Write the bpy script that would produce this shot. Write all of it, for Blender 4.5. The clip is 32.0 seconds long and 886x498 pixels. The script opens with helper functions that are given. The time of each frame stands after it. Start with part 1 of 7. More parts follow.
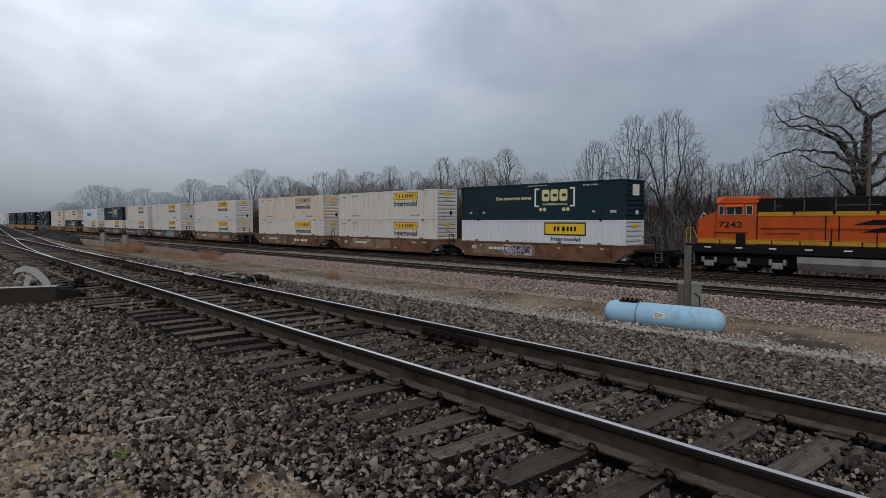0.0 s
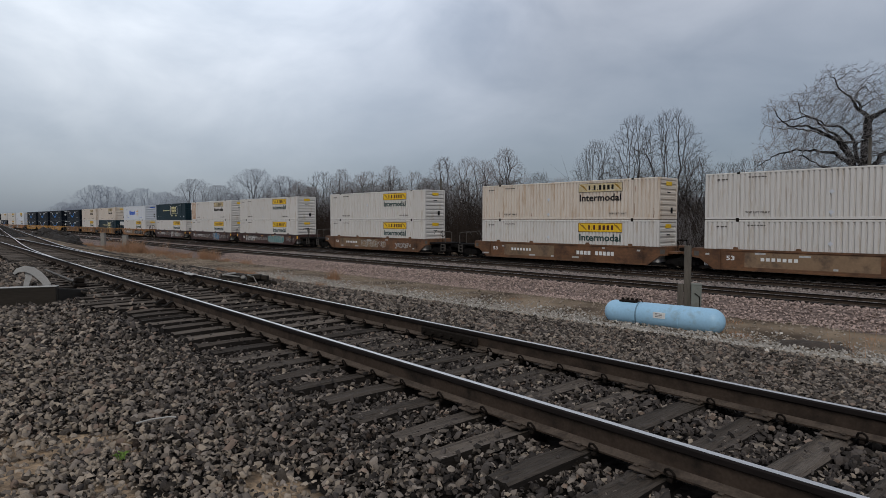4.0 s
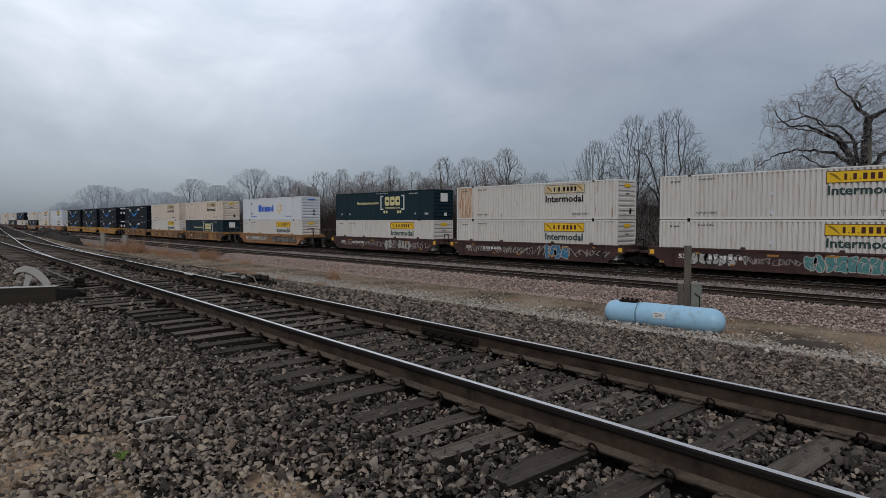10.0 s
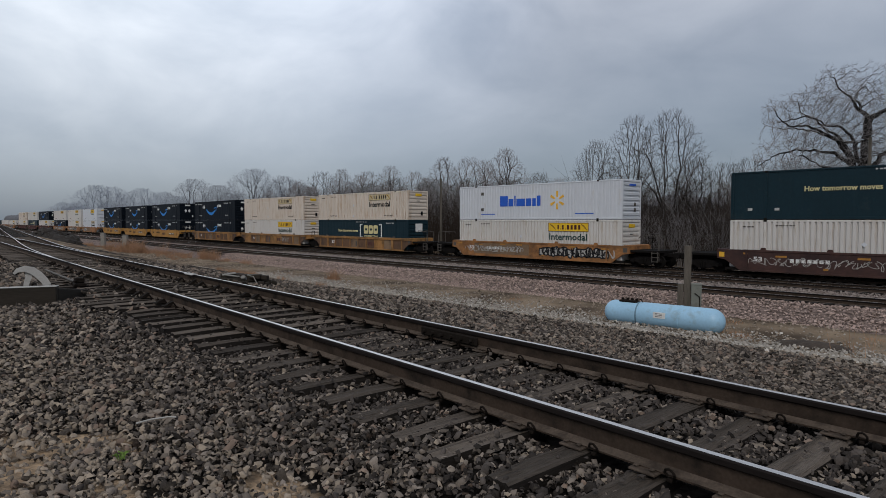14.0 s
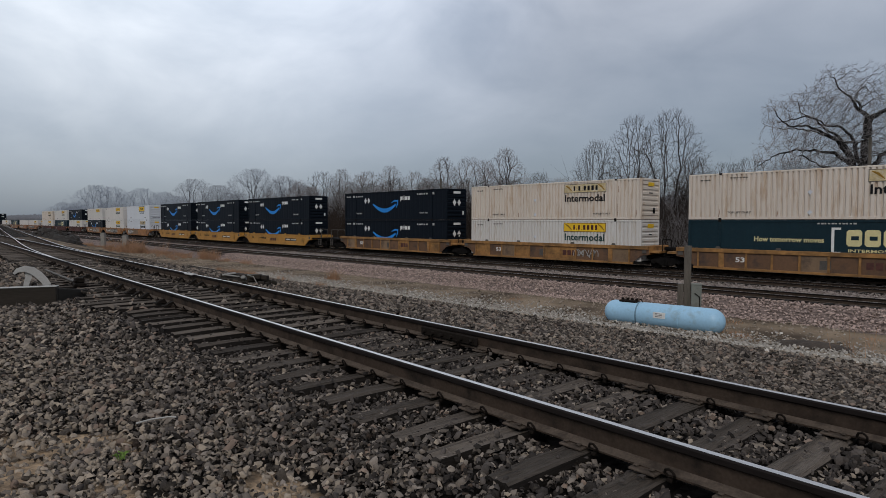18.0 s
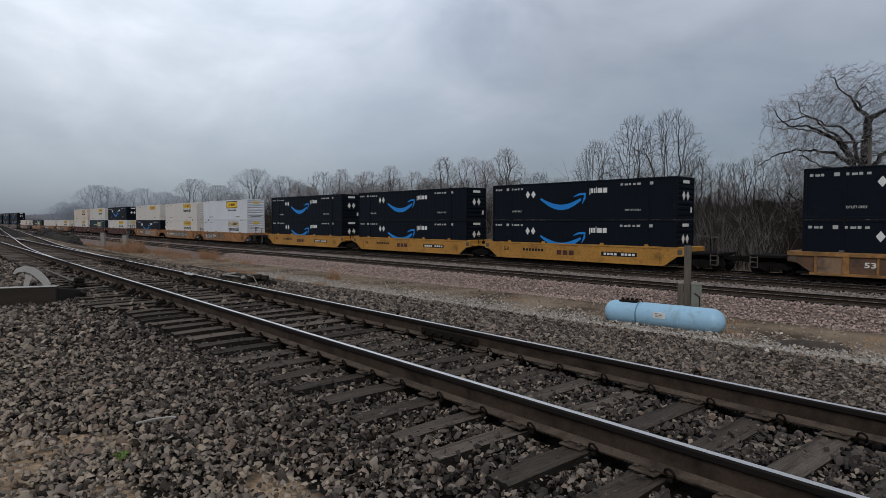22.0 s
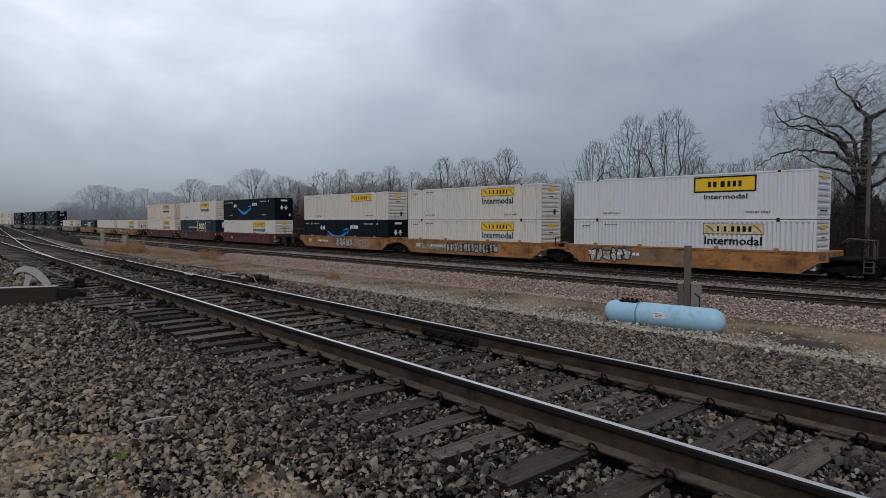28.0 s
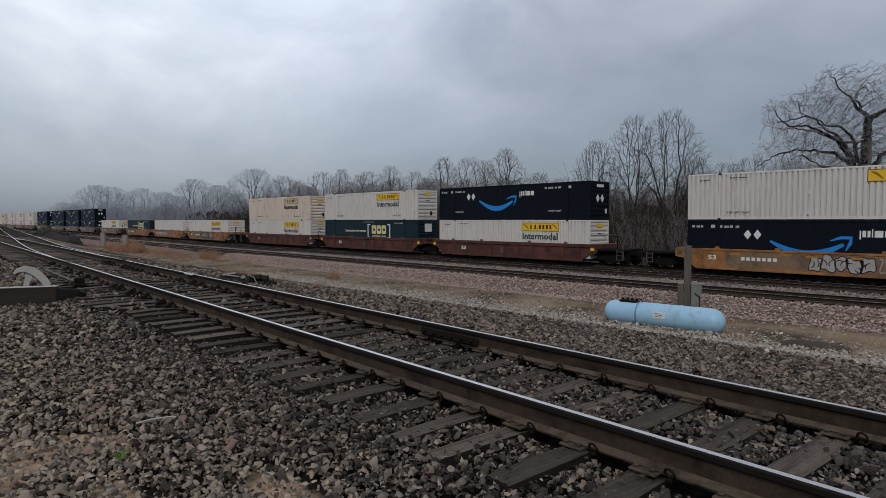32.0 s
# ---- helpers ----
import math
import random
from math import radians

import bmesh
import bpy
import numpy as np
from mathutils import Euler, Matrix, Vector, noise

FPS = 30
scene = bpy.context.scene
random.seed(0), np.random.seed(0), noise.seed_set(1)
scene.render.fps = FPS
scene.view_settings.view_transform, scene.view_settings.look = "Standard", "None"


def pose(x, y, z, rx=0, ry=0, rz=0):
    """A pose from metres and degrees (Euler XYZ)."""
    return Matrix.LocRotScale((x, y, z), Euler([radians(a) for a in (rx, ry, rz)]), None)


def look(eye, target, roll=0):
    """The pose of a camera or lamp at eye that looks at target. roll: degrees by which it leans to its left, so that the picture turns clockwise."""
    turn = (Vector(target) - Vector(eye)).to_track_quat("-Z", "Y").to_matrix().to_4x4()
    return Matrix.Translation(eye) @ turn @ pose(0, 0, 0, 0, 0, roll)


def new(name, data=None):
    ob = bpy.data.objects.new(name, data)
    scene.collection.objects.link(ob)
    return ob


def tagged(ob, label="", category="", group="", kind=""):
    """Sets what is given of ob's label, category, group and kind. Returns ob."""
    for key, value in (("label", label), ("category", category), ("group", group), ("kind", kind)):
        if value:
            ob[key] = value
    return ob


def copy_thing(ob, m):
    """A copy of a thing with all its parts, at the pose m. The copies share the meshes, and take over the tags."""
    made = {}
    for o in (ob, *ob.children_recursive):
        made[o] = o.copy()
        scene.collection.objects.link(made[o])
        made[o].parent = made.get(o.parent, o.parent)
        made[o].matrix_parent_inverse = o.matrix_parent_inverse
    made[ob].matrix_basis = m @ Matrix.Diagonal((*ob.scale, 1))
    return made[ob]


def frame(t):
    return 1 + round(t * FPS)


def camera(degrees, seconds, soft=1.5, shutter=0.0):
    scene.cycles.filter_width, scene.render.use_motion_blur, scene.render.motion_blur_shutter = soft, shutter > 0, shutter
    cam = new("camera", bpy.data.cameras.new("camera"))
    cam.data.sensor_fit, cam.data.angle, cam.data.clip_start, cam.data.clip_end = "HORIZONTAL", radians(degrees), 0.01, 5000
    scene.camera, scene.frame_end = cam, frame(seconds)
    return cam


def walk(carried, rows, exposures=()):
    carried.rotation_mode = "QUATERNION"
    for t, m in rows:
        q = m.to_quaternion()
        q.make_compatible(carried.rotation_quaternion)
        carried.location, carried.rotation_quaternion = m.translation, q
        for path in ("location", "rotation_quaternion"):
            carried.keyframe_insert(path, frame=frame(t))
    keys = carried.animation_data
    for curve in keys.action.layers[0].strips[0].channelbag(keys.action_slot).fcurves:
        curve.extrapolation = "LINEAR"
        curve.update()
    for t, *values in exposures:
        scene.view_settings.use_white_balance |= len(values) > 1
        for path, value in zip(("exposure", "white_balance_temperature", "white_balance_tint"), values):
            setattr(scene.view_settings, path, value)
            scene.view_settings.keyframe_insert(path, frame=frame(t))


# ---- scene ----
# ---------------------------------------------------------------- camera
CAM_Z = 1.437
YAW = math.atan(1034 / 1087)          # angle between the view and the main line
TILT = math.atan(51 / 1087)
cam = camera(71.6, 32.0, soft=0.6)
EYE = Vector((0, 0, CAM_Z))
AIM = EYE + Vector((-math.cos(YAW) * math.cos(TILT), math.sin(YAW) * math.cos(TILT), -math.sin(TILT)))
walk(cam, [(0.0, look(EYE, AIM)), (32.0, look(EYE, AIM))], exposures=[(0.0, 0.0), (32.0, 0.0)])

# ---------------------------------------------------------------- sky and sun
world = bpy.data.worlds.new("overcast_sky")
scene.world = world
world.use_nodes = True
wn, wl = world.node_tree.nodes, world.node_tree.links
wn.clear()
w_out = wn.new("ShaderNodeOutputWorld")
w_bg = wn.new("ShaderNodeBackground")
w_tc = wn.new("ShaderNodeTexCoord")
w_map = wn.new("ShaderNodeMapping")
w_map.inputs["Scale"].default_value = (1.0, 1.0, 2.3)
w_map.inputs["Location"].default_value = (0.35, 0.1, 0.0)
w_noise = wn.new("ShaderNodeTexNoise")
w_noise.inputs["Scale"].default_value = 2.3
w_noise.inputs["Detail"].default_value = 5.0
w_noise.inputs["Roughness"].default_value = 0.5
w_noise.inputs["Distortion"].default_value = 0.25
w_ramp = wn.new("ShaderNodeValToRGB")
w_ramp.color_ramp.elements[0].position = 0.33
w_ramp.color_ramp.elements[0].color = (0.205, 0.240, 0.303, 1)
w_ramp.color_ramp.elements[1].position = 0.70
w_ramp.color_ramp.elements[1].color = (0.470, 0.500, 0.565, 1)
w_sep = wn.new("ShaderNodeSeparateXYZ")
w_low = wn.new("ShaderNodeMapRange")     # the cloud base darkens towards the horizon
w_low.inputs["From Min"].default_value = 0.0
w_low.inputs["From Max"].default_value = 0.33
w_low.inputs["To Min"].default_value = 0.0
w_low.inputs["To Max"].default_value = 1.0
w_base = wn.new("ShaderNodeMix")
w_base.data_type = "RGBA"
w_base.inputs[6].default_value = (0.160, 0.193, 0.240, 1)
w_dot = wn.new("ShaderNodeVectorMath")    # thinner, brighter cloud towards the veiled sun in the west
w_dot.operation = "DOT_PRODUCT"
w_dot.inputs[1].default_value = (-0.93, 0.08, 0.36)
w_lobe = wn.new("ShaderNodeMapRange")
w_lobe.interpolation_type = "SMOOTHSTEP"
w_lobe.inputs["From Min"].default_value = 0.64
w_lobe.inputs["From Max"].default_value = 1.0
w_lobe.inputs["To Min"].default_value = 1.07
w_lobe.inputs["To Max"].default_value = 2.55
w_scale = wn.new("ShaderNodeVectorMath")
w_scale.operation = "SCALE"
w_sky = wn.new("ShaderNodeTexSky")
w_sky.sky_type = "NISHITA"
w_sky.sun_disc = False
w_sky.sun_elevation = radians(38)
w_sky.sun_rotation = radians(150)
w_add = wn.new("ShaderNodeMix")
w_add.data_type = "RGBA"
w_add.blend_type = "ADD"
w_add.inputs[0].default_value = 0.012
wl.new(w_tc.outputs["Generated"], w_map.inputs["Vector"])
wl.new(w_map.outputs["Vector"], w_noise.inputs["Vector"])
w_map2 = wn.new("ShaderNodeMapping")
w_map2.inputs["Scale"].default_value = (1.0, 1.0, 1.9)
w_map2.inputs["Location"].default_value = (1.7, 0.4, 0.2)
w_fine = wn.new("ShaderNodeTexNoise")
w_fine.inputs["Scale"].default_value = 4.3
w_fine.inputs["Detail"].default_value = 7.0
w_fine.inputs["Roughness"].default_value = 0.52
w_fine.inputs["Distortion"].default_value = 0.5
w_blend = wn.new("ShaderNodeMix")
w_blend.inputs[0].default_value = 0.42
wl.new(w_tc.outputs["Generated"], w_map2.inputs["Vector"])
wl.new(w_map2.outputs["Vector"], w_fine.inputs["Vector"])
wl.new(w_noise.outputs["Fac"], w_blend.inputs[2])
wl.new(w_fine.outputs["Fac"], w_blend.inputs[3])
wl.new(w_blend.outputs[0], w_ramp.inputs["Fac"])
wl.new(w_tc.outputs["Generated"], w_sep.inputs["Vector"])
wl.new(w_sep.outputs["Z"], w_low.inputs["Value"])
wl.new(w_low.outputs["Result"], w_base.inputs[0])
wl.new(w_tc.outputs["Generated"], w_dot.inputs[0])
wl.new(w_dot.outputs["Value"], w_lobe.inputs["Value"])
wl.new(w_ramp.outputs["Color"], w_scale.inputs[0])
wl.new(w_lobe.outputs["Result"], w_scale.inputs["Scale"])
w_warm = wn.new("ShaderNodeVectorMath")   # the thin cloud is whiter
w_warm.operation = "MULTIPLY"
w_tint = wn.new("ShaderNodeMix")
w_tint.data_type = "RGBA"
w_tint.inputs[6].default_value = (1, 1, 1, 1)
w_tint.inputs[7].default_value = (1.02, 1.0, 0.93, 1)
w_fac = wn.new("ShaderNodeMapRange")
w_fac.inputs["From Min"].default_value = 0.75
w_fac.inputs["From Max"].default_value = 1.0
wl.new(w_dot.outputs["Value"], w_fac.inputs["Value"])
wl.new(w_fac.outputs["Result"], w_tint.inputs[0])
wl.new(w_scale.outputs["Vector"], w_warm.inputs[0])
wl.new(w_tint.outputs[2], w_warm.inputs[1])
wl.new(w_warm.outputs["Vector"], w_base.inputs[7])
wl.new(w_base.outputs[2], w_add.inputs[6])
wl.new(w_sky.outputs["Color"], w_add.inputs[7])
wl.new(w_add.outputs[2], w_bg.inputs["Color"])
w_bg.inputs["Strength"].default_value = 1.0
wl.new(w_bg.outputs["Background"], w_out.inputs["Surface"])

sun = new("sun", bpy.data.lights.new("sun", "SUN"))
sun.data.energy = 1.3
sun.data.angle = radians(22)
sun.data.color = (1.0, 0.95, 0.89)
sun.matrix_world = look((26, -38, 42), (0, 0, 0))


# ---------------------------------------------------------------- materials
def mat(name, col, rough=0.8, metal=0.0, scale=6.0, vary=0.25, fine=40.0, bump=0.2, dist=0.01,
        dirt=None, dirt_amount=0.0, dirt_scale=1.2, per_object=0.0, per_island=0.0, stretch=(1, 1, 1), spec=0.35, tint=None, share=0.0):
    """A surface with tone variation at two scales, stains and a fine relief, in metres."""
    m = bpy.data.materials.new(name)
    m.use_nodes = True
    n, l = m.node_tree.nodes, m.node_tree.links
    p = n["Principled BSDF"]
    p.inputs["Roughness"].default_value = rough
    p.inputs["Metallic"].default_value = metal
    p.inputs["Specular IOR Level"].default_value = spec
    tc = n.new("ShaderNodeTexCoord")
    mp = n.new("ShaderNodeMapping")
    mp.inputs["Scale"].default_value = stretch
    l.new(tc.outputs["Object"], mp.inputs["Vector"])
    big = n.new("ShaderNodeTexNoise")
    big.inputs["Scale"].default_value = scale
    big.inputs["Detail"].default_value = 4
    small = n.new("ShaderNodeTexNoise")
    small.inputs["Scale"].default_value = fine
    small.inputs["Detail"].default_value = 3
    l.new(mp.outputs["Vector"], big.inputs["Vector"])
    l.new(mp.outputs["Vector"], small.inputs["Vector"])
    add = n.new("ShaderNodeMath")
    add.operation = "ADD"
    l.new(big.outputs["Fac"], add.inputs[0])
    l.new(small.outputs["Fac"], add.inputs[1])
    last = add.outputs[0]
    for amount, node, socket in ((per_object, "ShaderNodeObjectInfo", "Random"), (per_island, "ShaderNodeNewGeometry", "Random Per Island")):
        if amount:
            info = n.new(node)
            mul = n.new("ShaderNodeMath")
            mul.operation = "MULTIPLY_ADD"
            mul.inputs[1].default_value = amount
            l.new(info.outputs[socket], mul.inputs[0])
            l.new(last, mul.inputs[2])
            last = mul.outputs[0]
    total = 0.5 * (per_object + per_island)
    rng = n.new("ShaderNodeMapRange")
    rng.inputs["From Min"].default_value = 0.55 + total * 0.2
    rng.inputs["From Max"].default_value = 1.45 + total * 1.8
    rng.inputs["To Min"].default_value = 1 - vary
    rng.inputs["To Max"].default_value = 1 + vary
    l.new(last, rng.inputs["Value"])
    hsv = n.new("ShaderNodeHueSaturation")
    hsv.inputs["Color"].default_value = (*col, 1)
    l.new(rng.outputs["Result"], hsv.inputs["Value"])
    colour = hsv.outputs["Color"]
    if tint:                              # a share of the pieces is of another colour
        info = n.new("ShaderNodeNewGeometry")
        white = n.new("ShaderNodeTexWhiteNoise")
        white.noise_dimensions = "1D"
        l.new(info.outputs["Random Per Island"], white.inputs["W"])
        pick = n.new("ShaderNodeMath")
        pick.operation = "LESS_THAN"
        pick.inputs[1].default_value = share
        l.new(white.outputs["Value"], pick.inputs[0])
        other = n.new("ShaderNodeHueSaturation")
        other.inputs["Color"].default_value = (*tint, 1)
        l.new(rng.outputs["Result"], other.inputs["Value"])
        mix = n.new("ShaderNodeMix")
        mix.data_type = "RGBA"
        l.new(pick.outputs[0], mix.inputs[0])
        l.new(colour, mix.inputs[6])
        l.new(other.outputs["Color"], mix.inputs[7])
        colour = mix.outputs[2]
    if dirt:
        spot = n.new("ShaderNodeTexNoise")
        spot.inputs["Scale"].default_value = dirt_scale
        spot.inputs["Detail"].default_value = 6
        spot.inputs["Roughness"].default_value = 0.65
        l.new(mp.outputs["Vector"], spot.inputs["Vector"])
        cut = n.new("ShaderNodeMapRange")
        cut.inputs["From Min"].default_value = 0.62 - 0.3 * dirt_amount
        cut.inputs["From Max"].default_value = 0.80 - 0.2 * dirt_amount
        l.new(spot.outputs["Fac"], cut.inputs["Value"])
        mix = n.new("ShaderNodeMix")
        mix.data_type = "RGBA"
        mix.inputs[7].default_value = (*dirt, 1)
        l.new(cut.outputs["Result"], mix.inputs[0])
        l.new(colour, mix.inputs[6])
        colour = mix.outputs[2]
    l.new(colour, p.inputs["Base Color"])
    if bump:
        bp = n.new("ShaderNodeBump")
        bp.inputs["Strength"].default_value = bump
        bp.inputs["Distance"].default_value = dist
        l.new(add.outputs[0], bp.inputs["Height"])
        l.new(bp.outputs["Normal"], p.inputs["Normal"])
    return m


M = {}
M["stone"] = mat("ballast_stone", (0.132, 0.111, 0.093), 0.95, spec=0.05, scale=14, fine=90, vary=0.95, per_island=2.6, bump=0.4, dist=0.004, tint=(0.140, 0.104, 0.082), share=0.15)
# dark stones: oil stain near the ties, painted gap shade elsewhere
M["stone_dark"] = mat("oil_stained_stone", (0.054, 0.046, 0.041), 0.95, spec=0.08, scale=14, fine=90, vary=0.9, per_island=2.2, bump=0.4, dist=0.004)
M["stone_tan"] = mat("tan_stone", (0.25, 0.205, 0.16), 0.95, spec=0.05, scale=14, fine=90, vary=0.5, per_island=1.6, bump=0.4, dist=0.004)
M["stone_pink"] = mat("pink_ballast_stone", (0.33, 0.25, 0.215), 0.95, spec=0.08, scale=3, fine=30, vary=0.5, per_island=2.0, bump=0.3)
M["stone_pale"] = mat("pale_limestone", (0.27, 0.245, 0.21), 0.9, tint=(0.40, 0.37, 0.33), share=0.25, scale=9, fine=60, vary=0.4, per_island=1.2, bump=0.3)
M["tie"] = mat("weathered_tie_wood", (0.100, 0.083, 0.069), 0.88, scale=5, fine=22, vary=0.85, per_object=1.3, stretch=(4, 0.35, 4), bump=1.0, dist=0.02, spec=0.12,
               dirt=(0.022, 0.018, 0.015), dirt_amount=0.5, dirt_scale=2.6)
M["stone_main"] = mat("dusty_main_line_stone", (0.235, 0.20, 0.178), 0.95, spec=0.08, scale=3, fine=30, vary=0.5, per_island=1.6, bump=0.3)
# sides of the ties, much darker than their tops
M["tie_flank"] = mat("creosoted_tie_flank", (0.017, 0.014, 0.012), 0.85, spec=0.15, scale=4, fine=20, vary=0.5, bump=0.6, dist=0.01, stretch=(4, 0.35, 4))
M["tie_far"] = mat("dark_tie_wood", (0.030, 0.026, 0.023), 0.9, spec=0.15, scale=2, fine=9, vary=0.4, per_island=1.0, bump=0)
M["rail_side"] = mat("rail_rust", (0.050, 0.036, 0.027), 0.85, metal=0.0, scale=5, fine=50, vary=0.35, bump=0.3, dist=0.003, dirt=(0.015, 0.012, 0.010), dirt_amount=0.5, dirt_scale=4, spec=0.08)
M["rail_top"] = mat("polished_rail_head", (0.70, 0.68, 0.66), 0.42, metal=0.9, scale=2, fine=60, vary=0.2, bump=0.05, stretch=(0.3, 4, 4))
# head flanks darker, foot paler than the rusty web
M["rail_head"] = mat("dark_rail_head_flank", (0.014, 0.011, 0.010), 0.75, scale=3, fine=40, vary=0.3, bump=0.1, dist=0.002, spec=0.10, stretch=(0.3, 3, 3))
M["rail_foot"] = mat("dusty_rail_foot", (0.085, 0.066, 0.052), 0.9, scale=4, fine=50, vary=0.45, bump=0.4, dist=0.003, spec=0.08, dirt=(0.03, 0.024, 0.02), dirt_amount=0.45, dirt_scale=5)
M["iron"] = mat("rusty_iron", (0.014, 0.011, 0.009), 0.9, spec=0.06, scale=20, fine=80, vary=0.4, bump=0.3, dist=0.003)
M["white"] = mat("white_container_paint", (0.575, 0.552, 0.52), 0.5, scale=0.35, fine=5, vary=0.07, per_object=0.4, bump=0.03, dirt=(0.43, 0.36, 0.28), dirt_amount=0.24, dirt_scale=1.6, stretch=(1.6, 1, 0.3))
M["cream"] = mat("cream_container_paint", (0.60, 0.53, 0.455), 0.5, scale=0.35, fine=5, vary=0.08, per_object=0.4, bump=0.03, dirt=(0.42, 0.29, 0.18), dirt_amount=0.34, dirt_scale=1.5, stretch=(1.6, 1, 0.3))
M["rusted_white"] = mat("rust_streaked_paint", (0.58, 0.51, 0.43), 0.6, scale=0.8, fine=8, vary=0.12, bump=0.05, dirt=(0.36, 0.17, 0.06), dirt_amount=0.75, dirt_scale=3.5, stretch=(2.2, 1, 0.28))
M["cool_white"] = mat("cool_white_paint", (0.56, 0.585, 0.62), 0.5, scale=0.4, fine=5, vary=0.06, bump=0.03, dirt=(0.5, 0.48, 0.45), dirt_amount=0.1, stretch=(1.4, 1, 0.5))
M["green"] = mat("dark_green_blue_paint", (0.006, 0.022, 0.031), 0.55, spec=0.2, scale=0.5, fine=6, vary=0.2, bump=0.03, dirt=(0.02, 0.035, 0.04), dirt_amount=0.1)
M["navy"] = mat("blackish_navy_paint", (0.0042, 0.0074, 0.0125), 0.55, spec=0.1, scale=0.5, fine=6, vary=0.2, bump=0.03, dirt=(0.012, 0.015, 0.02), dirt_amount=0.1)
M["yellow_sign"] = mat("yellow_sign_paint", (0.72, 0.45, 0.02), 0.5, scale=1, fine=9, vary=0.12, bump=0, dirt=(0.3, 0.2, 0.05), dirt_amount=0.15)
M["faded_sign"] = mat("faded_yellow_sign", (0.50, 0.40, 0.22), 0.6, scale=2, fine=9, vary=0.35, bump=0, dirt=(0.62, 0.58, 0.5), dirt_amount=0.45, dirt_scale=3)
M["pale_yellow"] = mat("pale_yellow_lettering", (0.62, 0.55, 0.28), 0.6, scale=1, fine=9, vary=0.12, bump=0)
M["black"] = mat("black_paint", (0.008, 0.008, 0.009), 0.7, spec=0.15, scale=2, fine=12, vary=0.3, bump=0)
M["dark_green_word"] = mat("dark_green_lettering", (0.02, 0.05, 0.045), 0.6, scale=2, fine=12, vary=0.3, bump=0)
M["rust_run"] = mat("orange_rust_run", (0.20, 0.10, 0.05), 0.85, scale=4, fine=20, vary=0.4, bump=0.1)
M["maroon_mark"] = mat("dark_maroon_lettering", (0.06, 0.014, 0.009), 0.6, scale=2, fine=12, vary=0.2, bump=0)
M["ochre_mark"] = mat("dark_ochre_flourish", (0.26, 0.14, 0.012), 0.6, scale=2, fine=12, vary=0.2, bump=0)
M["letter_white"] = mat("white_lettering", (0.66, 0.66, 0.64), 0.6, scale=2, fine=12, vary=0.15, bump=0)
M["letter_grey"] = mat("dull_white_lettering", (0.40, 0.40, 0.39), 0.7, scale=4, fine=30, vary=0.4, bump=0)
M["blue_mark"] = mat("bright_blue_mark", (0.012, 0.21, 0.62), 0.5, scale=2, fine=12, vary=0.1, bump=0)
M["royal"] = mat("royal_blue_mark", (0.02, 0.10, 0.50), 0.5, scale=2, fine=12, vary=0.1, bump=0)
M["amber"] = mat("amber_mark", (0.75, 0.42, 0.04), 0.5, scale=2, fine=12, vary=0.1, bump=0)
CARCOL = {
    "brown": (0.135, 0.064, 0.030), "maroon": (0.055, 0.025, 0.02), "orange": (0.29, 0.13, 0.044), "yellow": (0.36, 0.18, 0.036),
    "ochre": (0.29, 0.145, 0.046), "rust": (0.25, 0.11, 0.042), "oxide": (0.085, 0.03, 0.022), "grey": (0.16, 0.12, 0.09)}
for cname, ccol in CARCOL.items():
    M["car_" + cname] = mat("car_paint_" + cname, ccol, 0.65, scale=0.6, fine=8, vary=0.38, bump=0.15, dirt=(ccol[0] * 0.36, ccol[1] * 0.40, ccol[2] * 0.5), dirt_amount=0.3 if cname == "yellow" else 0.62, dirt_scale=1.5, stretch=(0.6, 1, 0.8))
M["amber_dull"] = mat("dull_amber_reflector", (0.34, 0.16, 0.03), 0.5, scale=2, fine=12, vary=0.3, bump=0)
M["panel_brown"] = mat("weathered_side_panel", (0.12, 0.065, 0.035), 0.75, scale=0.8, fine=8, vary=0.35, per_object=0.5, bump=0.15, dirt=(0.05, 0.035, 0.03), dirt_amount=0.4)
M["steel_dark"] = mat("grimy_running_gear", (0.010, 0.009, 0.0085), 0.85, spec=0.06, scale=5, fine=30, vary=0.5, bump=0.2)
M["steel_mid"] = mat("dusty_steel", (0.09, 0.08, 0.07), 0.7, metal=0.2, scale=5, fine=30, vary=0.4, bump=0.2)


